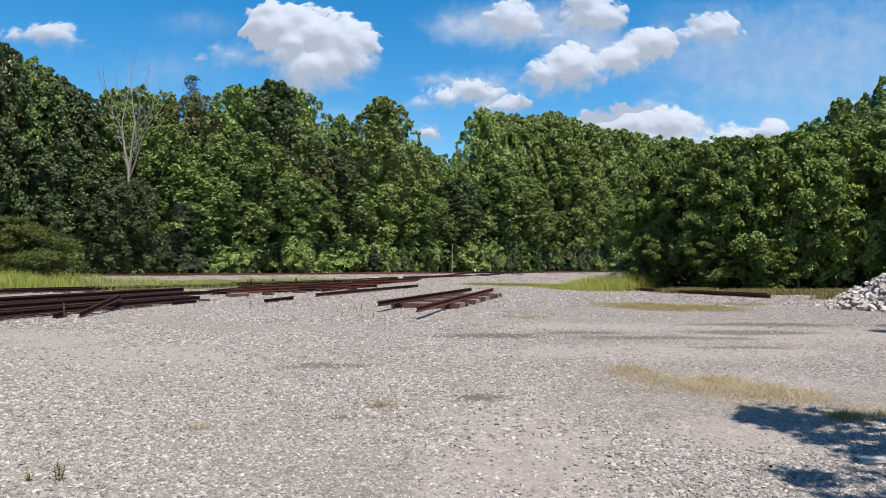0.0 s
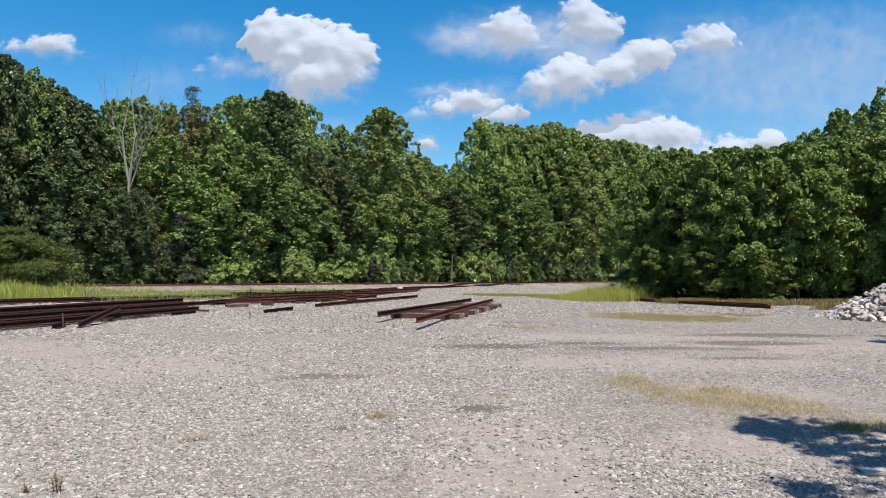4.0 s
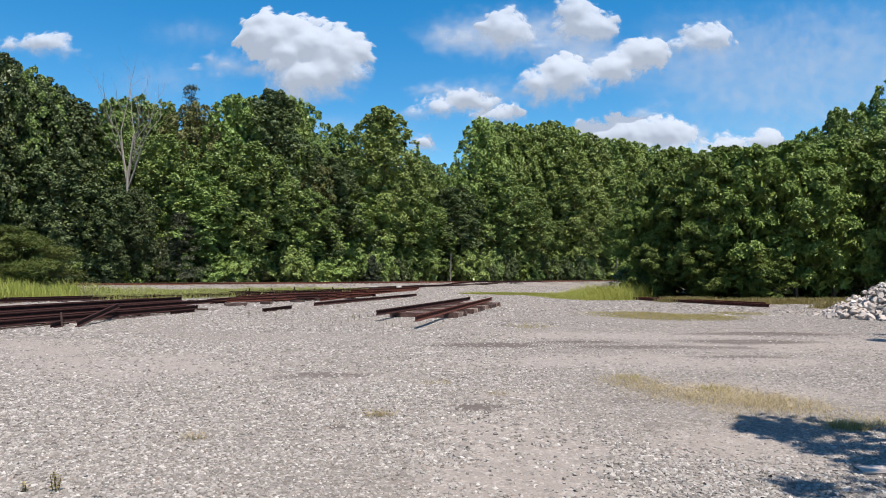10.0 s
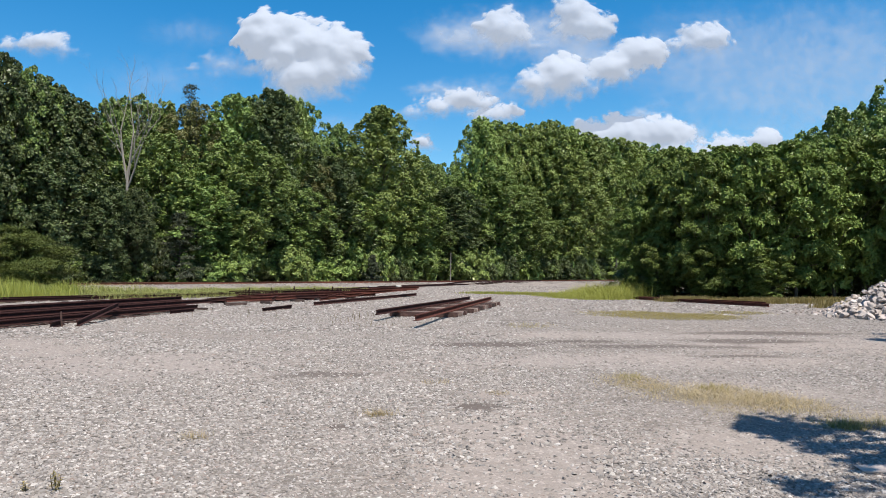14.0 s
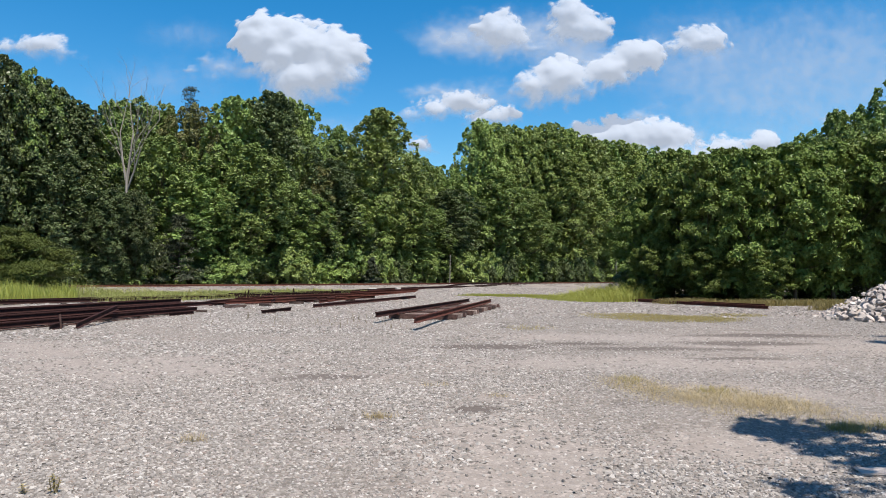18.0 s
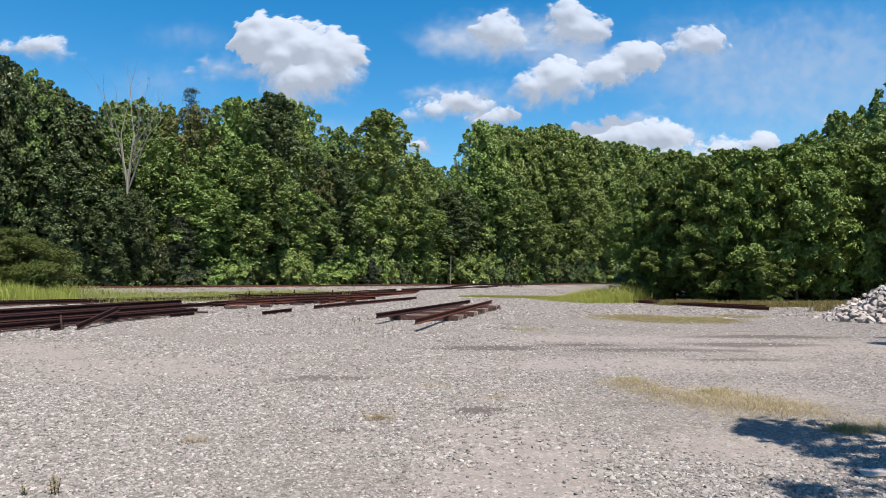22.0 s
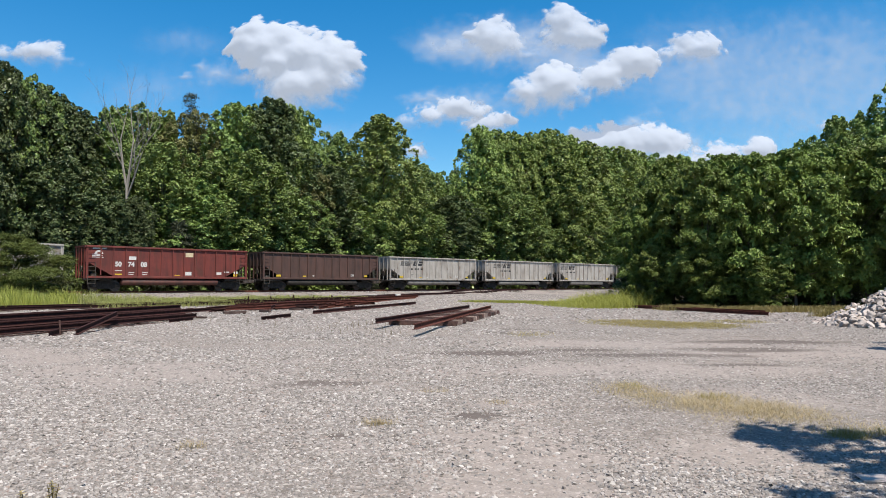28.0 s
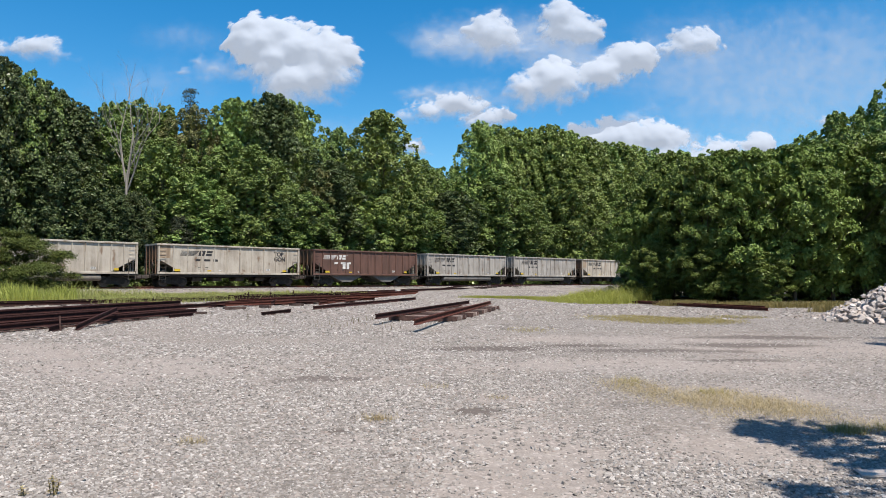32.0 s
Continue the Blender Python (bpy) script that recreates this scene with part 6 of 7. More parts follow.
def hopper(name, back, paint, label, belly="tub", ribs=15, mark=None):
    """An open coal car, with the x axis along its way and z from the rail."""
    root = empty(name, Matrix(), label, "railway car", "coal cars of the train")
    L, W, T = 7.45, 1.48, 3.84
    end_paint = paint if belly == "tub" else M_ENDRUST
    bm = bmesh.new()
    prism(bm, [(-L, T), (L, T), (L, 2.52), (5.3, 1.34), (5.3, 1.2), (-5.3, 1.2), (-5.3, 1.34), (-L, 2.52)], -W, W)
    bm.faces.ensure_lookup_table()
    top = max(bm.faces, key=lambda f: f.calc_center_median().z)
    bmesh.ops.inset_region(bm, faces=[top], thickness=0.07)
    for v in top.verts:
        v.co.z = 2.3
    body = part("body", bm, paint, root)
    post = bm_box(-0.045, 0, 0, 0.045, 0.085, 2.36)
    me = bpy.data.meshes.new("rib")
    post.to_mesh(me)
    post.free()
    me.materials.append(paint)
    for sgn in (1, -1):
        for k in range(ribs):
            x = -7.34 + 14.68 * k / (ribs - 1)
            share("rib", me, body, pose(x, sgn * W, 1.38, 0, 0, 0 if sgn > 0 else 180))
        part("top_chord", bm_box(-L - 0.04, sgn * W - 0.03, T - 0.12, L + 0.04, sgn * W + 0.12, T + 0.03, bevel=0.015), paint, body)
        part("side_sill", bm_box(-L - 0.02, sgn * W - 0.12, 1.12, L + 0.02, sgn * W + 0.07, 1.31, bevel=0.015), paint, body)
        for e in (1, -1):
            part("corner_post", bm_box(e * L - 0.07, sgn * W - 0.07, 1.1, e * L + 0.03, sgn * W + 0.06, T, bevel=0.01), paint, body)
            bm = bmesh.new()
            for x in (e * 6.72, e * 7.32):
                box(bm, x - 0.022, sgn * (W + 0.05) - 0.022, 0.62, x + 0.022, sgn * (W + 0.05) + 0.022, 2.4)
            for z in (0.66, 1.0, 1.36, 1.72, 2.08):
                box(bm, e * 7.02 - 0.3, sgn * (W + 0.05) - 0.016, z, e * 7.02 + 0.3, sgn * (W + 0.05) + 0.016, z + 0.035)
            part("ladder", bm, M_DUSTY, root)
            for z in (2.65, 3.0, 3.35):
                bm = bmesh.new()
                tube(bm, [(e * 6.75, sgn * W, z), (e * 6.75, sgn * (W + 0.09), z - 0.03), (e * 7.3, sgn * (W + 0.09), z - 0.03), (e * 7.3, sgn * W, z)], 0.016, 5)
                part("grab_iron", bm, paint, root)
    if paint is M_BEIGE:
        mirror_parts("end_panel", lambda q: bm_box(6.3, q * W - 0.006, 2.56, 7.38, q * W + 0.006, 3.72), M_STAIN, body, "rust-stained end panel")
    part("end_chord", bm_box(L - 0.02, -W, T - 0.12, L + 0.1, W, T + 0.03), paint, body)
    part("end_chord", bm_box(-L - 0.1, -W, T - 0.12, -L + 0.02, W, T + 0.03), paint, body)
    part("centre_sill", bm_box(-7.7, -0.3, 0.78, 7.7, 0.3, 1.12, bevel=0.02), M_GRIMY, root)
    for e in (1, -1):
        x0, x1 = sorted((e * 6.3, e * 7.62))
        part("body_bolster", bm_box(min(e * 5.2, e * 6.3), -1.4, 0.92, max(e * 5.2, e * 6.3), 1.4, 1.19, bevel=0.02), M_GRIMY, root)
        part("end_sheet", bm_box(min(e * 7.46, e * 7.5), -1.38, 2.44, max(e * 7.46, e * 7.5), 1.38, 3.7), end_paint, body, "rust-stained end sheet")
        part("air_tank", cyl(bmesh.new(), e * 6.85, -0.35, 1.5, 0.24, 0.7, 12), M_GRIMY, root)
        for k in (-1.1, -0.35, 0.35, 1.1):
            part("end_post", bm_box(e * 7.5 - 0.05, k - 0.06, 1.1, e * 7.5 + 0.05, k + 0.06, 3.7), end_paint, body)
        part("end_platform", bm_box(x0, -1.5, 0.98, x1, 1.5, 1.1, bevel=0.01), M_GRIMY, root)
        bm = bm_box(min(e * 7.6, e * 8.36), -0.14, 0.76, max(e * 7.6, e * 8.36), 0.14, 1.02, bevel=0.03)
        box(bm, min(e * 7.9, e * 8.36), -0.2, 0.72, max(e * 7.9, e * 8.36), 0.2, 1.06, 0.03)
        part("coupler", bm, M_WHEEL, root)
        for k in (-1, 1):
            bm = bmesh.new()
            tube(bm, [(e * 6.35, k * 0.7, 1.1), (e * 7.35, k * 0.7, 2.3)], 0.06, 5)
            part("end_brace", bm, M_GRIMY, root)
    bm = bmesh.new()
    cyl(bm, 6.75, 0.9, 1.35, 0.2, 0.35, 10)
    part("brake_cylinder", bm, M_DUSTY, root)
    bm = bmesh.new()
    tube(bm, [(7.55, 0.5, 1.9), (7.62, 0.5, 1.9)], 0.28, 12)
    part("brake_wheel", bm, M_WHEEL, root)
    if belly == "tub":
        for sgn in (1, -1):
            bm = bmesh.new()
            tube(bm, [(-4.5, sgn * 1.2, 0.82), (-4.4, sgn * 1.2, 0.8), (4.4, sgn * 1.2, 0.8), (4.5, sgn * 1.2, 0.82)], [0.2, 0.29, 0.29, 0.2], 14)
            for fc in bm.faces:
                fc.smooth = True
            part("tub", bm, M_TUB.get(paint.name, M_GRIMY), root, "rounded tub bottom, dirty and darkened for the sill's shade")
    elif belly == "pockets":
        for x in (-2.9, 2.9):
            bm = bmesh.new()
            prism(bm, [(x - 2.3, 1.15), (x - 0.6, 0.4), (x + 0.6, 0.4), (x + 2.3, 1.15)], -1.3, 1.3)
            part("hopper_pocket", bm, M_POCKET, root, "pale discharge hopper")
    else:
        part("flat_sill", bm_box(-6.0, 1.2, 0.9, 6.0, 1.42, 1.12, bevel=0.02), M_GRIMY, root)
        bm = bmesh.new()
        for x in (-3.2, -1.0, 1.4, 3.4):
            box(bm, x - 0.5, -0.5, 0.5, x + 0.5, 0.9, 0.85, 0.05)
        part("brake_gear", bm, M_DUSTY, root)
    truck(root, 5.75, (-0.88, 0.88), 0.457)
    truck(root, -5.75, (-0.88, 0.88), 0.457)
    y = W
    if mark == "red":
        bm = bmesh.new()
        ring = [(0.36 * math.cos(a), 0.36 * math.sin(a)) for a in [0.15 + k * 0.33 for k in range(10)]]
        inner = [(0.2 * math.cos(a), 0.2 * math.sin(a)) for a in [0.15 + k * 0.33 for k in range(10)]][::-1]
        flat_shape(bm, [(-6.45 + p, 3.12 + q) for p, q in ring + inner], y)
        for k in range(3):
            flat_shape(bm, [(-7.0, 2.86 + 0.12 * k), (-6.05 - 0.1 * k, 2.86 + 0.12 * k), (-6.05 - 0.1 * k, 2.92 + 0.12 * k), (-7.0, 2.92 + 0.12 * k)], y)
        part("emblem", bm, M_DECAL_W, root, "white wheel-like emblem")
        bars([(-6.95, 3.58, 1.1, 0.12)], y, M_DECAL_W, root)
        bars([(-3.92, 2.72, 0.62, 0.3)], y, M_DECAL_W, root)
        for words, p in (("50", -5.1), ("74", -4.0), ("08", -2.9)):
            lettering(words, p, 2.15, 0.55, y, M_DECAL_W, root, 0.024)
        bars([(-5.1, 1.75, 0.6, 0.05), (-3.95, 1.62, 0.5, 0.05), (-3.95, 1.45, 0.45, 0.05), (-2.75, 1.62, 0.5, 0.05), (-2.75, 1.45, 0.45, 0.05), (5.1, 1.72, 0.5, 0.1), (4.3, 1.5, 0.5, 0.24)], y, M_DECAL_W, root)
        bars([(1.2, 3.1, 0.75, 0.4)], y, M_DECAL_Y2, root, "placard", "faded cream placard")
        bars([(1.2, 1.42, 0.6, 0.32), (6.1, 1.6, 0.4, 0.22)], y, M_DECAL_W, root, "placard", "white placard")
        bars([(-5.1, 1.4, 0.6, 0.12), (0.2, 1.38, 0.5, 0.08), (6.05, 1.36, 0.42, 0.22)], y, M_DECAL_Y, root, "sticker", "yellow reflective sticker")
    elif mark:
        kind, p, size, ink = mark
        if size:
            striped_emblem(p - 0.4, 2.84, size * 0.86, y, ink, root)
            bars([(p + 1.1, 2.34, 0.5, 0.2), (p + 1.95, 2.34, 0.65, 0.2), (p + 2.9, 2.34, 0.45, 0.2)], y, ink, root)
            bars([(p + 1.4, 1.75, 0.3, 0.05), (p + 1.4, 1.6, 0.3, 0.05), (p + 2.1, 1.75, 0.3, 0.05), (p + 2.1, 1.6, 0.3, 0.05)], y, M_DECAL_K, root)
        bars([(-5.9, 1.4, 0.55, 0.2), (-2.7, 1.4, 0.4, 0.12), (5.5, 1.42, 0.4, 0.2)], y, M_DECAL_Y, root, "sticker", "yellow reflective sticker")
        bars([(-1.5, 1.45, 0.22, 0.1), (3.6, 1.5, 0.4, 0.2)], y, M_DECAL_W, root, "placard", "small white placard")
        bars([(3.66, 1.55, 0.1, 0.1), (3.84, 1.55, 0.1, 0.1)], y + 0.006, M_DECAL_K, root)
        if kind == "box":
            bars([(-3.6, 1.8, 0.9, 0.7)], y, M_DECAL_W, root, "placard", "faded white panel")
        if kind == "top":
            lettering("TOP", 4.5, 3.0, 0.56, y, M_DECAL_K, root, 0.026)
            lettering("GON", 4.5, 2.5, 0.56, y, M_DECAL_K, root, 0.026)
    root.scale = (0.967, 1, 1)
    TRAIN.append((root, back))
    return root


# car paints with dirt, base colours darkened for the shade under the sill
M_TUB = {"stained_beige_paint": mat_paint("shaded_dirty_beige_tub", (0.19, 0.165, 0.135), (0.07, 0.055, 0.045), dirt=0.6), "grey_car_paint": mat_paint("shaded_dirty_grey_tub", (0.158, 0.148, 0.137), (0.05, 0.043, 0.036), dirt=0.6), "oxide_red_paint": mat_paint("shaded_dirty_red_tub", (0.108, 0.043, 0.032), (0.036, 0.025, 0.022), dirt=0.6)}
M_POCKET = mat_plain("pale_hopper_steel", (0.11, 0.107, 0.1), rough=0.7)


def locomotive(back):
    """A six-axle black freight engine, its cab leading."""
    root = empty("locomotive", Matrix(), "black diesel freight locomotive with white stripes and yellow handrails", "locomotive")
    part("deck", bm_box(-10.3, -1.5, 1.38, 10.2, 1.5, 1.66, bevel=0.02), M_BLACK, root)
    mirror_parts("deck_edge", lambda s: bm_box(-10.3, s * 1.5 - 0.02, 1.52, 10.2, s * 1.5 + 0.02, 1.68), M_DECKEDGE, root, "faded pale stripe along the deck")
    for x0, x1 in ((-9.4, -4.2), (4.2, 9.4)):
        part("underframe", bm_box(x0, -1.25, 0.98, x1, 1.25, 1.38, bevel=0.04), M_GRIMY, root)
        for k in range(4):
            part("sand_pipe_box", bm_box(x0 + 0.35 + 1.3 * k, 1.2, 0.95, x0 + 0.95 + 1.3 * k, 1.42, 1.36, bevel=0.04), M_ROADDUST, root)
    bm = bmesh.new()
    prism(bm, [(-3.9, 1.32), (-3.6, 0.36), (3.2, 0.36), (3.7, 1.32)], -1.52, 1.52)
    bmesh.ops.bevel(bm, geom=[e for e in bm.edges if abs(e.verts[0].co.x - e.verts[1].co.x) > 2 and e.verts[0].co.z < 0.6], offset=0.42, segments=5, affect="EDGES")
    part("fuel_tank", bm, M_ROADDUST, root, "dusty fuel tank")
    mirror_parts("air_tank", lambda s: cyl(bmesh.new(), 0.2, s * 1.56, 1.2, 0.15, 1.8, 12, "x"), M_GRIMY, root)
    # hood in sections
    hood = part("hood", bm_box(-9.9, -0.95, 1.66, 4.6, 0.95, 4.3, bevel=0.12), M_BLACK, root)
    intake = part("air_intake", bm_box(0.6, -1.3, 1.66, 4.58, 1.3, 4.44, bevel=0.06), M_BLACK, hood)
    for sgn in (1, -1):
        for x0, x1, z0, z1 in ((0.72, 1.95, 1.75, 3.2), (2.1, 4.45, 1.75, 2.42), (2.1, 4.45, 2.48, 3.2), (0.72, 1.95, 3.3, 4.1), (2.1, 3.2, 3.3, 4.2), (3.3, 4.45, 3.3, 4.2)):
            part("panel", bm_box(x0, sgn * 1.315 - 0.025, z0, x1, sgn * 1.315 + 0.025, z1, bevel=0.012), M_PANEL, intake, "dusty black side panel")
    part("brake_grid", bm_box(-4.6, -1.05, 3.66, 0.5, 1.05, 4.3, bevel=0.14), M_BLACK, hood)
    bm = bmesh.new()
    prism(bm, [(-9.85, 3.25), (-9.95, 3.5), (-9.85, 4.56), (-4.9, 4.56), (-4.65, 4.4), (-4.65, 3.25)], -1.42, 1.42)
    bmesh.ops.bevel(bm, geom=[e for e in bm.edges if e.verts[0].co.z > 4.2 and e.verts[1].co.z > 4.2 and abs(e.verts[0].co.x - e.verts[1].co.x) > 2], offset=0.2, segments=2, affect="EDGES")
    rad = part("radiator_housing", bm, M_BLACK, hood)
    mirror_parts("radiator_screen", lambda s: bm_box(-9.5, s * 1.425 - 0.02, 3.35, -5.1, s * 1.425 + 0.02, 4.1), M_RADIATOR, rad, "dark radiator mesh")
    me = bpy.data.meshes.new("hood_door")
    bm = bm_box(-0.42, 0, 0, 0.42, 0.035, 1.35, bevel=0.012)
    box(bm, 0.28, 0.035, 0.6, 0.34, 0.06, 0.75)
    bm.to_mesh(me)
    bm.free()
    me.materials.append(M_BLACK)
    for sgn in (1, -1):
        for k in range(10):
            share("hood_door", me, hood, pose(-9.3 + k * 0.95, sgn * 0.95, 1.78, 0, 0, 0 if sgn > 0 else 180))
    for sgn in (1, -1):
        part("belt_rail", bm_box(-9.9, sgn * 0.96 - 0.02, 3.6, 0.6, sgn * 0.96 + 0.03, 3.65), M_ROADDUST, hood)
    for k, (x, r) in enumerate(((-8.6, 0.62), (-6.2, 0.62), (-2.0, 0.5))):
        bm = bmesh.new()
        tube(bm, [(x, 0, 4.28), (x, 0, 4.52 if k < 2 else 4.4)], r, 16)
        part("fan", bm, M_RADIATOR, hood)
    part("exhaust", bm_box(-0.2, -0.25, 4.2, 0.7, 0.25, 4.5, bevel=0.04), M_GRIMY, hood)
    # cab and nose
    bm = bmesh.new()
    prism(bm, [(4.6, 1.66), (4.6, 4.42), (5.0, 4.56), (7.2, 4.56), (7.75, 4.35), (8.05, 3.45), (8.05, 1.66)], -1.5, 1.5)
    bmesh.ops.bevel(bm, geom=[e for e in bm.edges if e.verts[0].co.z > 4.3 and e.verts[1].co.z > 4.3], offset=0.1, segments=2, affect="EDGES")
    cab = part("cab", bm, M_BLACK, root)
    for sgn in (1, -1):
        for x0, x1 in ((5.35, 6.3), (6.38, 7.3)):
            w = part("side_window", bm_box(x0, sgn * 1.5 - 0.015, 3.35, x1, sgn * 1.5 + 0.015, 3.98, bevel=0.01), M_GLASS, cab, "dark cab side window")
            bm = bmesh.new()
            for a in ((x0 - 0.06, 3.29, x1 + 0.06, 3.35), (x0 - 0.06, 3.98, x1 + 0.06, 4.04), (x0 - 0.06, 3.35, x0, 3.98), (x1, 3.35, x1 + 0.06, 3.98)):
                box(bm, a[0], sgn * 1.5 - 0.02, a[1], a[2], sgn * 1.5 + 0.03, a[3])
            part("window_frame", bm, M_DECKEDGE, w, "pale window frame")
        part("windscreen", prism(bmesh.new(), [(7.79, 4.28), (7.83, 4.28), (8.075, 3.52), (8.035, 3.52)], sgn * 0.15, sgn * 1.32), M_GLASS, cab, "dark windscreen pane")
    part("cab_roof", bm_box(4.9, -1.3, 4.54, 7.4, 1.3, 4.62, bevel=0.03), M_PANEL, cab)
    part("sun_visor", bm_box(7.35, -1.2, 4.42, 7.95, 1.2, 4.5, bevel=0.02), M_DECAL_W, cab, "dusty white visor over the windscreen")
    part("roof_unit", bm_box(6.2, -0.55, 4.62, 6.9, 0.55, 4.86, bevel=0.06), M_DECAL_W, cab, "pale roof cooling unit")
    for sgn in (0.75, -0.75):
        part("number_board", bm_box(7.9, sgn - 0.28, 4.2, 7.98, sgn + 0.28, 4.4, bevel=0.01), M_DECAL_W, cab, "white number board")
    bm = bmesh.new()
    prism(bm, [(8.05, 1.66), (8.05, 3.42), (9.35, 3.12), (9.75, 2.85), (9.8, 1.66)], -1.12, 1.12)
    bmesh.ops.bevel(bm, geom=[e for e in bm.edges if e.verts[0].co.z > 2.8 and e.verts[1].co.z > 2.8], offset=0.12, segments=2, affect="EDGES")
    nose = part("nose", bm, M_BLACK, root)
    for k in range(4):
        z = 2.02 + 0.24 * k
        part("stripe", bm_box(7.5 - 0.17 * k, 1.5 + 0.001, z, 8.05, 1.508, z + 0.15), M_DECAL_W, cab, "white stripe")
        part("stripe", bm_box(8.06, 1.12, z, 9.66, 1.128, z + 0.15), M_DECAL_W, nose, "white stripe")
        part("stripe", bm_box(9.8, -1.05, z - 0.1, 9.812, 1.05, z + 0.06), M_DECAL_W, nose, "white stripe")
    for sgn in (0.2, -0.2):
        bm = bmesh.new()
        tube(bm, [(9.6, sgn, 3.0), (9.82, sgn, 2.98)], 0.13, 12)
        part("headlight", bm, M_DECAL_W, nose, "round headlight")
    for sgn in (0.9, -0.9):
        bm = bmesh.new()
        tube(bm, [(10.2, sgn, 1.45), (10.32, sgn, 1.45)], 0.12, 12)
        part("ditch_light", bm, M_DECAL_W, root, "round ditch light")
    bm = bmesh.new()
    for k in range(3):
        tube(bm, [(6.0, 0.7 + 0.12 * k, 4.75), (6.6 + 0.1 * k, 0.7 + 0.12 * k, 4.75)], [0.03, 0.09], 8)
    box(bm, 6.0, 0.65, 4.6, 6.2, 1.0, 4.72)
    part("horn", bm, M_DUSTY, cab)
    # ends: pilot, steps, coupler
    for e in (1, -1):
        bm = bmesh.new()
        prism(bm, [(e * 10.15, 1.3), (e * 10.3, 1.3), (e * 10.35, 0.8), (e * 10.75, 0.2), (e * 10.5, 0.16), (e * 10.15, 0.5)], -1.4, 1.4)
        part("pilot", bm, M_GRIMY, root, "plough-shaped pilot")
        bm = bmesh.new()
        for y in (-1.35, -0.45, 0.45, 1.35):
            tube(bm, [(e * 10.35, y, 1.6), (e * 10.35, y, 2.6)], 0.022, 6)
        tube(bm, [(e * 10.35, -1.35, 2.6), (e * 10.35, -0.45, 2.6)], 0.022, 6)
        tube(bm, [(e * 10.35, 0.45, 2.6), (e * 10.35, 1.35, 2.6)], 0.022, 6)
        part("end_rail", bm, M_HANDRAIL, root, "yellow end handrail")
        bm = bmesh.new()
        for y in (-1.0, -0.7, 0.7, 1.0):
            tube(bm, [(e * 10.42, y, 1.25), (e * 10.5, y, 0.9), (e * 10.42, y + 0.05, 0.55)], 0.03, 6)
        part("air_hose", bm, M_DUSTY, root, "dangling rubber air hoses")
        tail = 11.02 if e > 0 else 11.8
        part("coupler", bm_box(min(e * 10.4, e * tail), -0.17, 0.74, max(e * 10.4, e * tail), 0.17, 1.06, bevel=0.03), M_WHEEL, root)
        for sgn in (1, -1):
            bm = bmesh.new()
            for k in range(4):
                box(bm, min(e * 9.55, e * 10.15), sgn * (1.46 - 0.03 * k) - 0.14, 0.42 + 0.3 * k, max(e * 9.55, e * 10.15), sgn * (1.46 - 0.03 * k) + 0.1, 0.46 + 0.3 * k)
            part("steps", bm, M_DUSTY, root)
            bm = bmesh.new()
            for x in (9.5, 10.2):
                tube(bm, [(e * x, sgn * 1.5, 0.55), (e * x, sgn * 1.52, 2.1), (e * (x - 0.05), sgn * 1.46, 2.62)], 0.03, 6)
            part("grab_rail", bm, M_HANDRAIL, root, "yellow vertical handrail")
    for sgn in (1, -1):
        bm = bmesh.new()
        tube(bm, [(-10.1, sgn * 1.46, 2.68), (4.5, sgn * 1.46, 2.68)], 0.018, 5)
        for k in range(11):
            x = -10.0 + k * 1.44
            tube(bm, [(x, sgn * 1.46, 1.66), (x, sgn * 1.46, 2.68)], 0.016, 5)
        part("handrail", bm, M_DUSTY, root, "thin walkway handrail")
    # white marks on the hood
    y = 0.992
    bm = bmesh.new()
    for k in range(6):
        z = 2.78 + 0.14 * k
        flat_shape(bm, [(-0.45, z), (1.0 + 0.13 * k, z), (1.08 + 0.13 * k, z + 0.08), (-0.45, z + 0.08)], y)
    part("emblem_stripes", bm, M_DECAL_Y2, hood, "cream speed stripes")
    for k in range(2):
        x = 1.35 + 1.15 * k
        bm = bmesh.new()
        for a, b, lo, hi in (((0.0, 0.42, 0.0, 1.0), (0.52, 0.95, 0.0, 1.0)), ((0.1, 1.0, 0.0, 0.44), (0.1, 1.0, 0.56, 1.0)))[k]:
            flat_shape(bm, [(x + a + 0.36 * lo, 2.76 + 0.84 * lo), (x + b + 0.36 * lo, 2.76 + 0.84 * lo), (x + b + 0.36 * hi, 2.76 + 0.84 * hi), (x + a + 0.36 * hi, 2.76 + 0.84 * hi)], y)
        part("emblem", bm, M_DECAL_W, hood, "bold white leaning emblem block")
    bars([(1.35, 2.44, 1.75, 0.2), (1.25, 2.1, 2.0, 0.2)], y, M_DECAL_W, hood, "stencil", "white name bars")
    bars([(-6.4, 2.66, 0.28, 0.4), (-6.04, 2.66, 0.28, 0.4), (-5.68, 2.66, 0.28, 0.4)], 1.5, M_DECAL_W, cab, "stencil", "white number bar")
    for x in (6.9, -6.9):
        t = truck(root, x, (-1.7, 0.0, 1.7), 0.53, frame_y=1.12, mat=M_ROADDUST)
        for sgn in (1, -1):
            for k in (-1.7, 0.0, 1.7):
                part("axle_box", bm_box(k - 0.24, sgn * 1.24 - 0.1, 0.32, k + 0.24, sgn * 1.24 + 0.1, 0.78, bevel=0.05), M_DUSTY, t)
            for k in (-0.85, 0.85):
                bm = bmesh.new()
                cyl(bm, k, sgn * 1.26, 0.82, 0.13, 0.16, 10, "x")
                part("brake_cylinder", bm, M_DUSTY, t)
                bm = bmesh.new()
                tube(bm, [(k, sgn * 1.22, 0.9), (k - 0.12, sgn * 1.26, 0.3)], 0.035, 6)
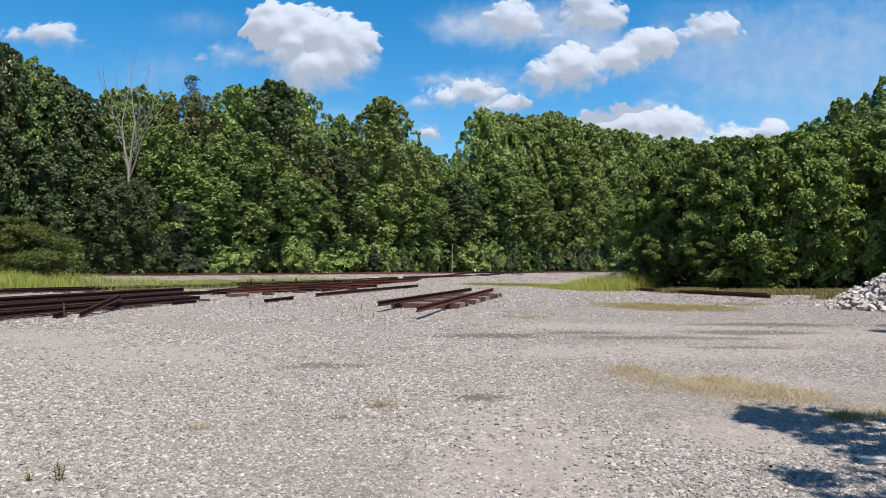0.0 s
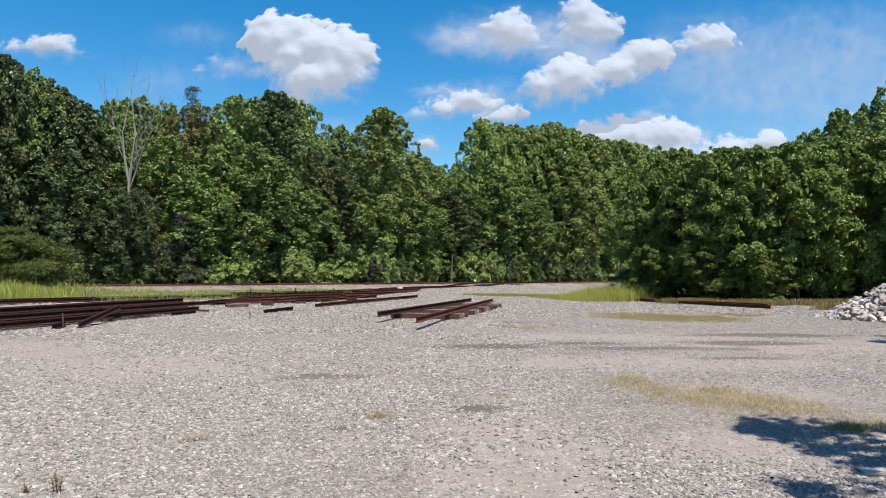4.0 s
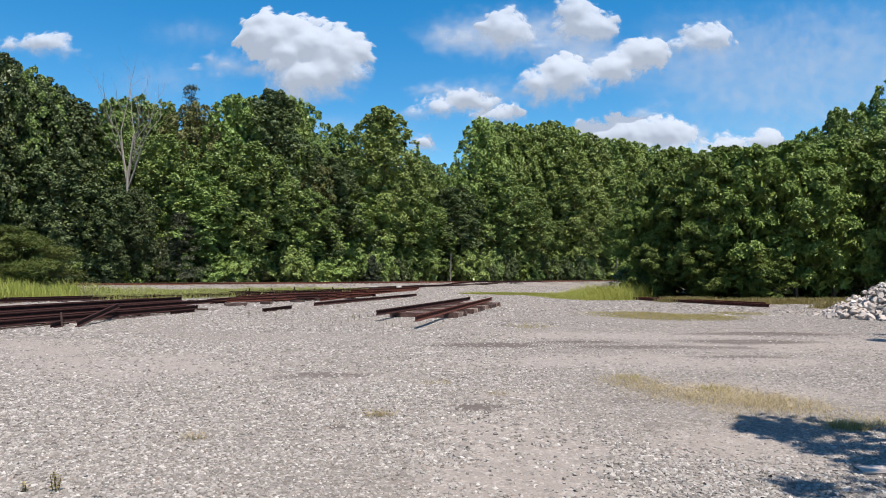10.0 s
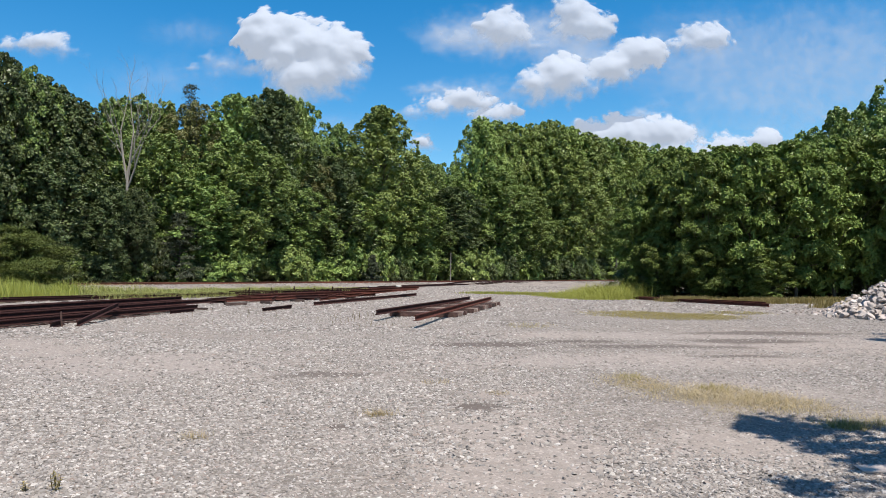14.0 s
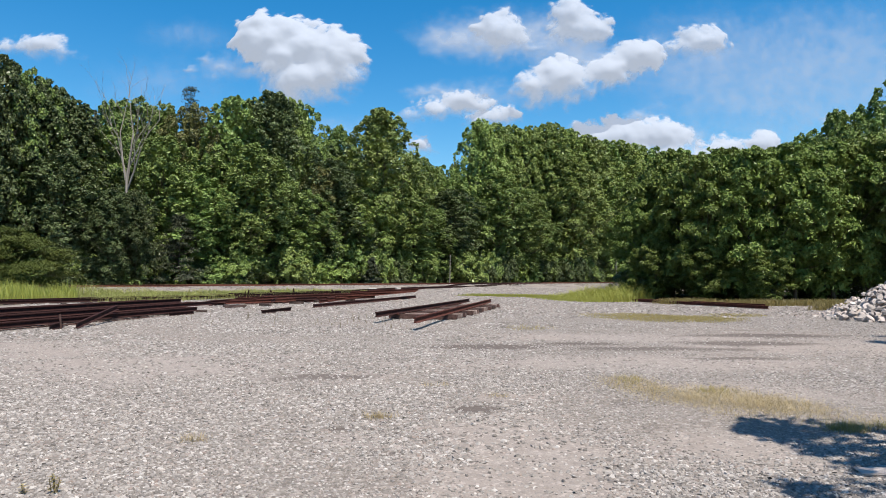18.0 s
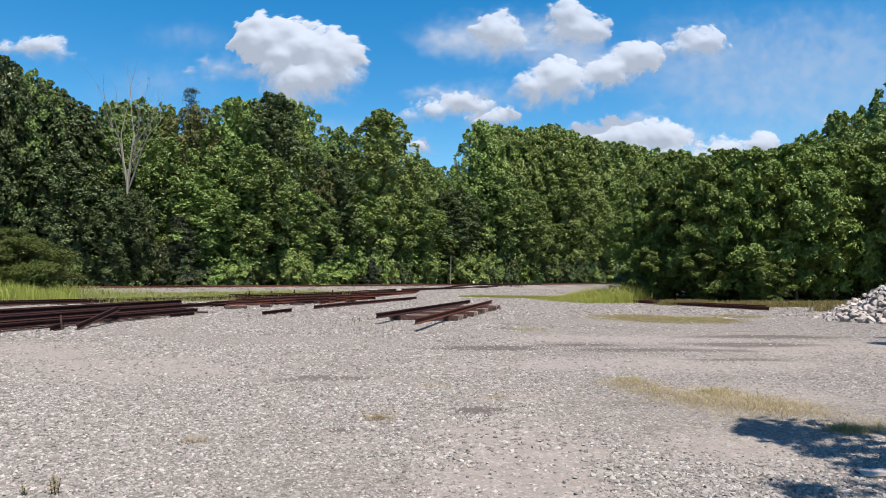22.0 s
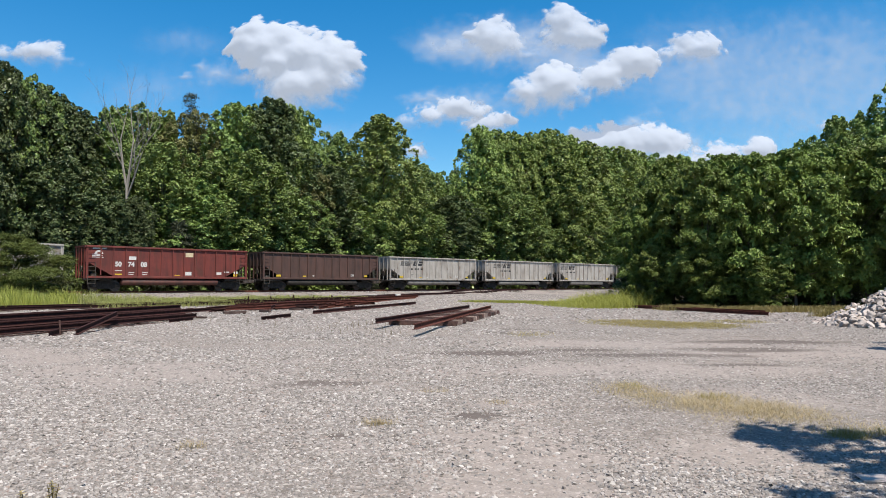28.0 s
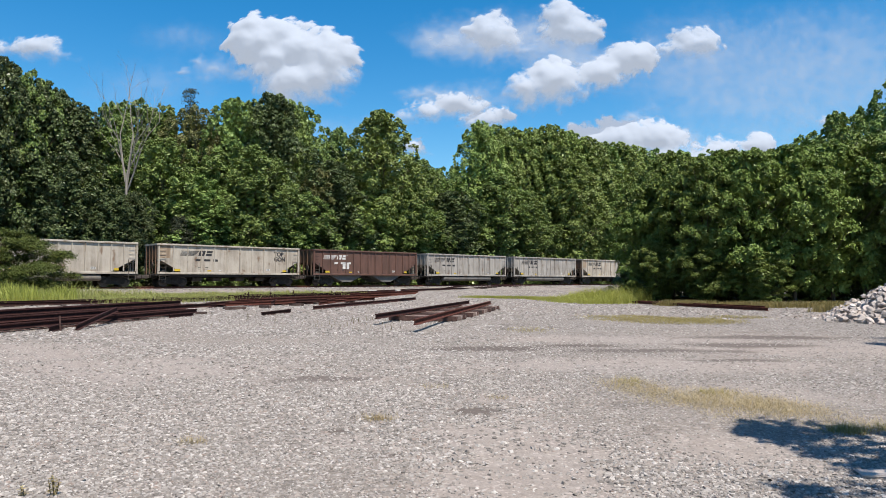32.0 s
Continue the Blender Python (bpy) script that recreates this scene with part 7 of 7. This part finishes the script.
                part("sand_pipe", bm, M_DUSTY, t)
    TRAIN.append((root, back))


def centre(k):
    """How far the middle of car k rides behind the mark on the train."""
    return (k - 5.5) * CAR


locomotive(centre(1) - CAR / 2 - 12.05)
GREY = "weathered pale grey open coal car with rust streaks"
hopper("coal_car", centre(1), M_GREY, GREY, mark=("ns", -5.4, 0.64, M_DECAL_K))
hopper("coal_car", centre(2), M_RED, "oxide-red ribbed open coal car with white markings", mark="red")
hopper("coal_car", centre(3), M_BROWN, "dark brown dirty open coal car", mark=("plain", 0, 0, M_DECAL_W))
for k in (4, 5):
    hopper("coal_car", centre(k), M_GREY, GREY, mark=("ns", -5.4, 0.64, M_DECAL_K))
hopper("coal_car", centre(6), M_GREY, GREY, mark=("ns", -6.7, 0.64, M_DECAL_K))
hopper("coal_car", centre(7), M_BEIGE, "stained beige open coal car with rust streaks", mark=("ns", -6.7, 0.64, M_DECAL_K))
hopper("coal_car", centre(8), M_BEIGE, "cream open coal car with rust stains and a flat sill", "flat", 12, ("top", -5.0, 0.56, M_DECAL_K))
hopper("coal_car", centre(9), M_MAROON, "faded brown hopper car with pale discharge chutes", "pockets", 15, ("box", -5.8, 0.56, M_DECAL_W))
hopper("coal_car", centre(10), M_GREY, GREY, mark=("ns", -5.9, 0.64, M_DECAL_K))
hopper("coal_car", centre(11), M_GREY, GREY, mark=("ns", -5.4, 0.64, M_DECAL_K))
hopper("coal_car", centre(12), M_BEIGE, "stained beige open coal car with rust streaks", "flat", 12, ("ns", -5.4, 0.64, M_DECAL_K))
for k in (13, 14):
    hopper("coal_car", centre(k), M_GREY, GREY, mark=("ns", -5.4, 0.64, M_DECAL_K))


# ---- all that moves ----
def motions():
    times = [-8, 0, 8, 16, 24, 32, 40]
    for ob, x, y, z, speed in DRIFTING:
        walk(ob, [(t, pose(x + speed * (t - 13.0), y, z)) for t in times])
    for ob, back in TRAIN:
        walk(ob, [(t, pose(*on_track(SPEED * (t - 29.0) - back - 0.9, 0, 1.0), 0, 0, TURN)) for t in times])


motions()
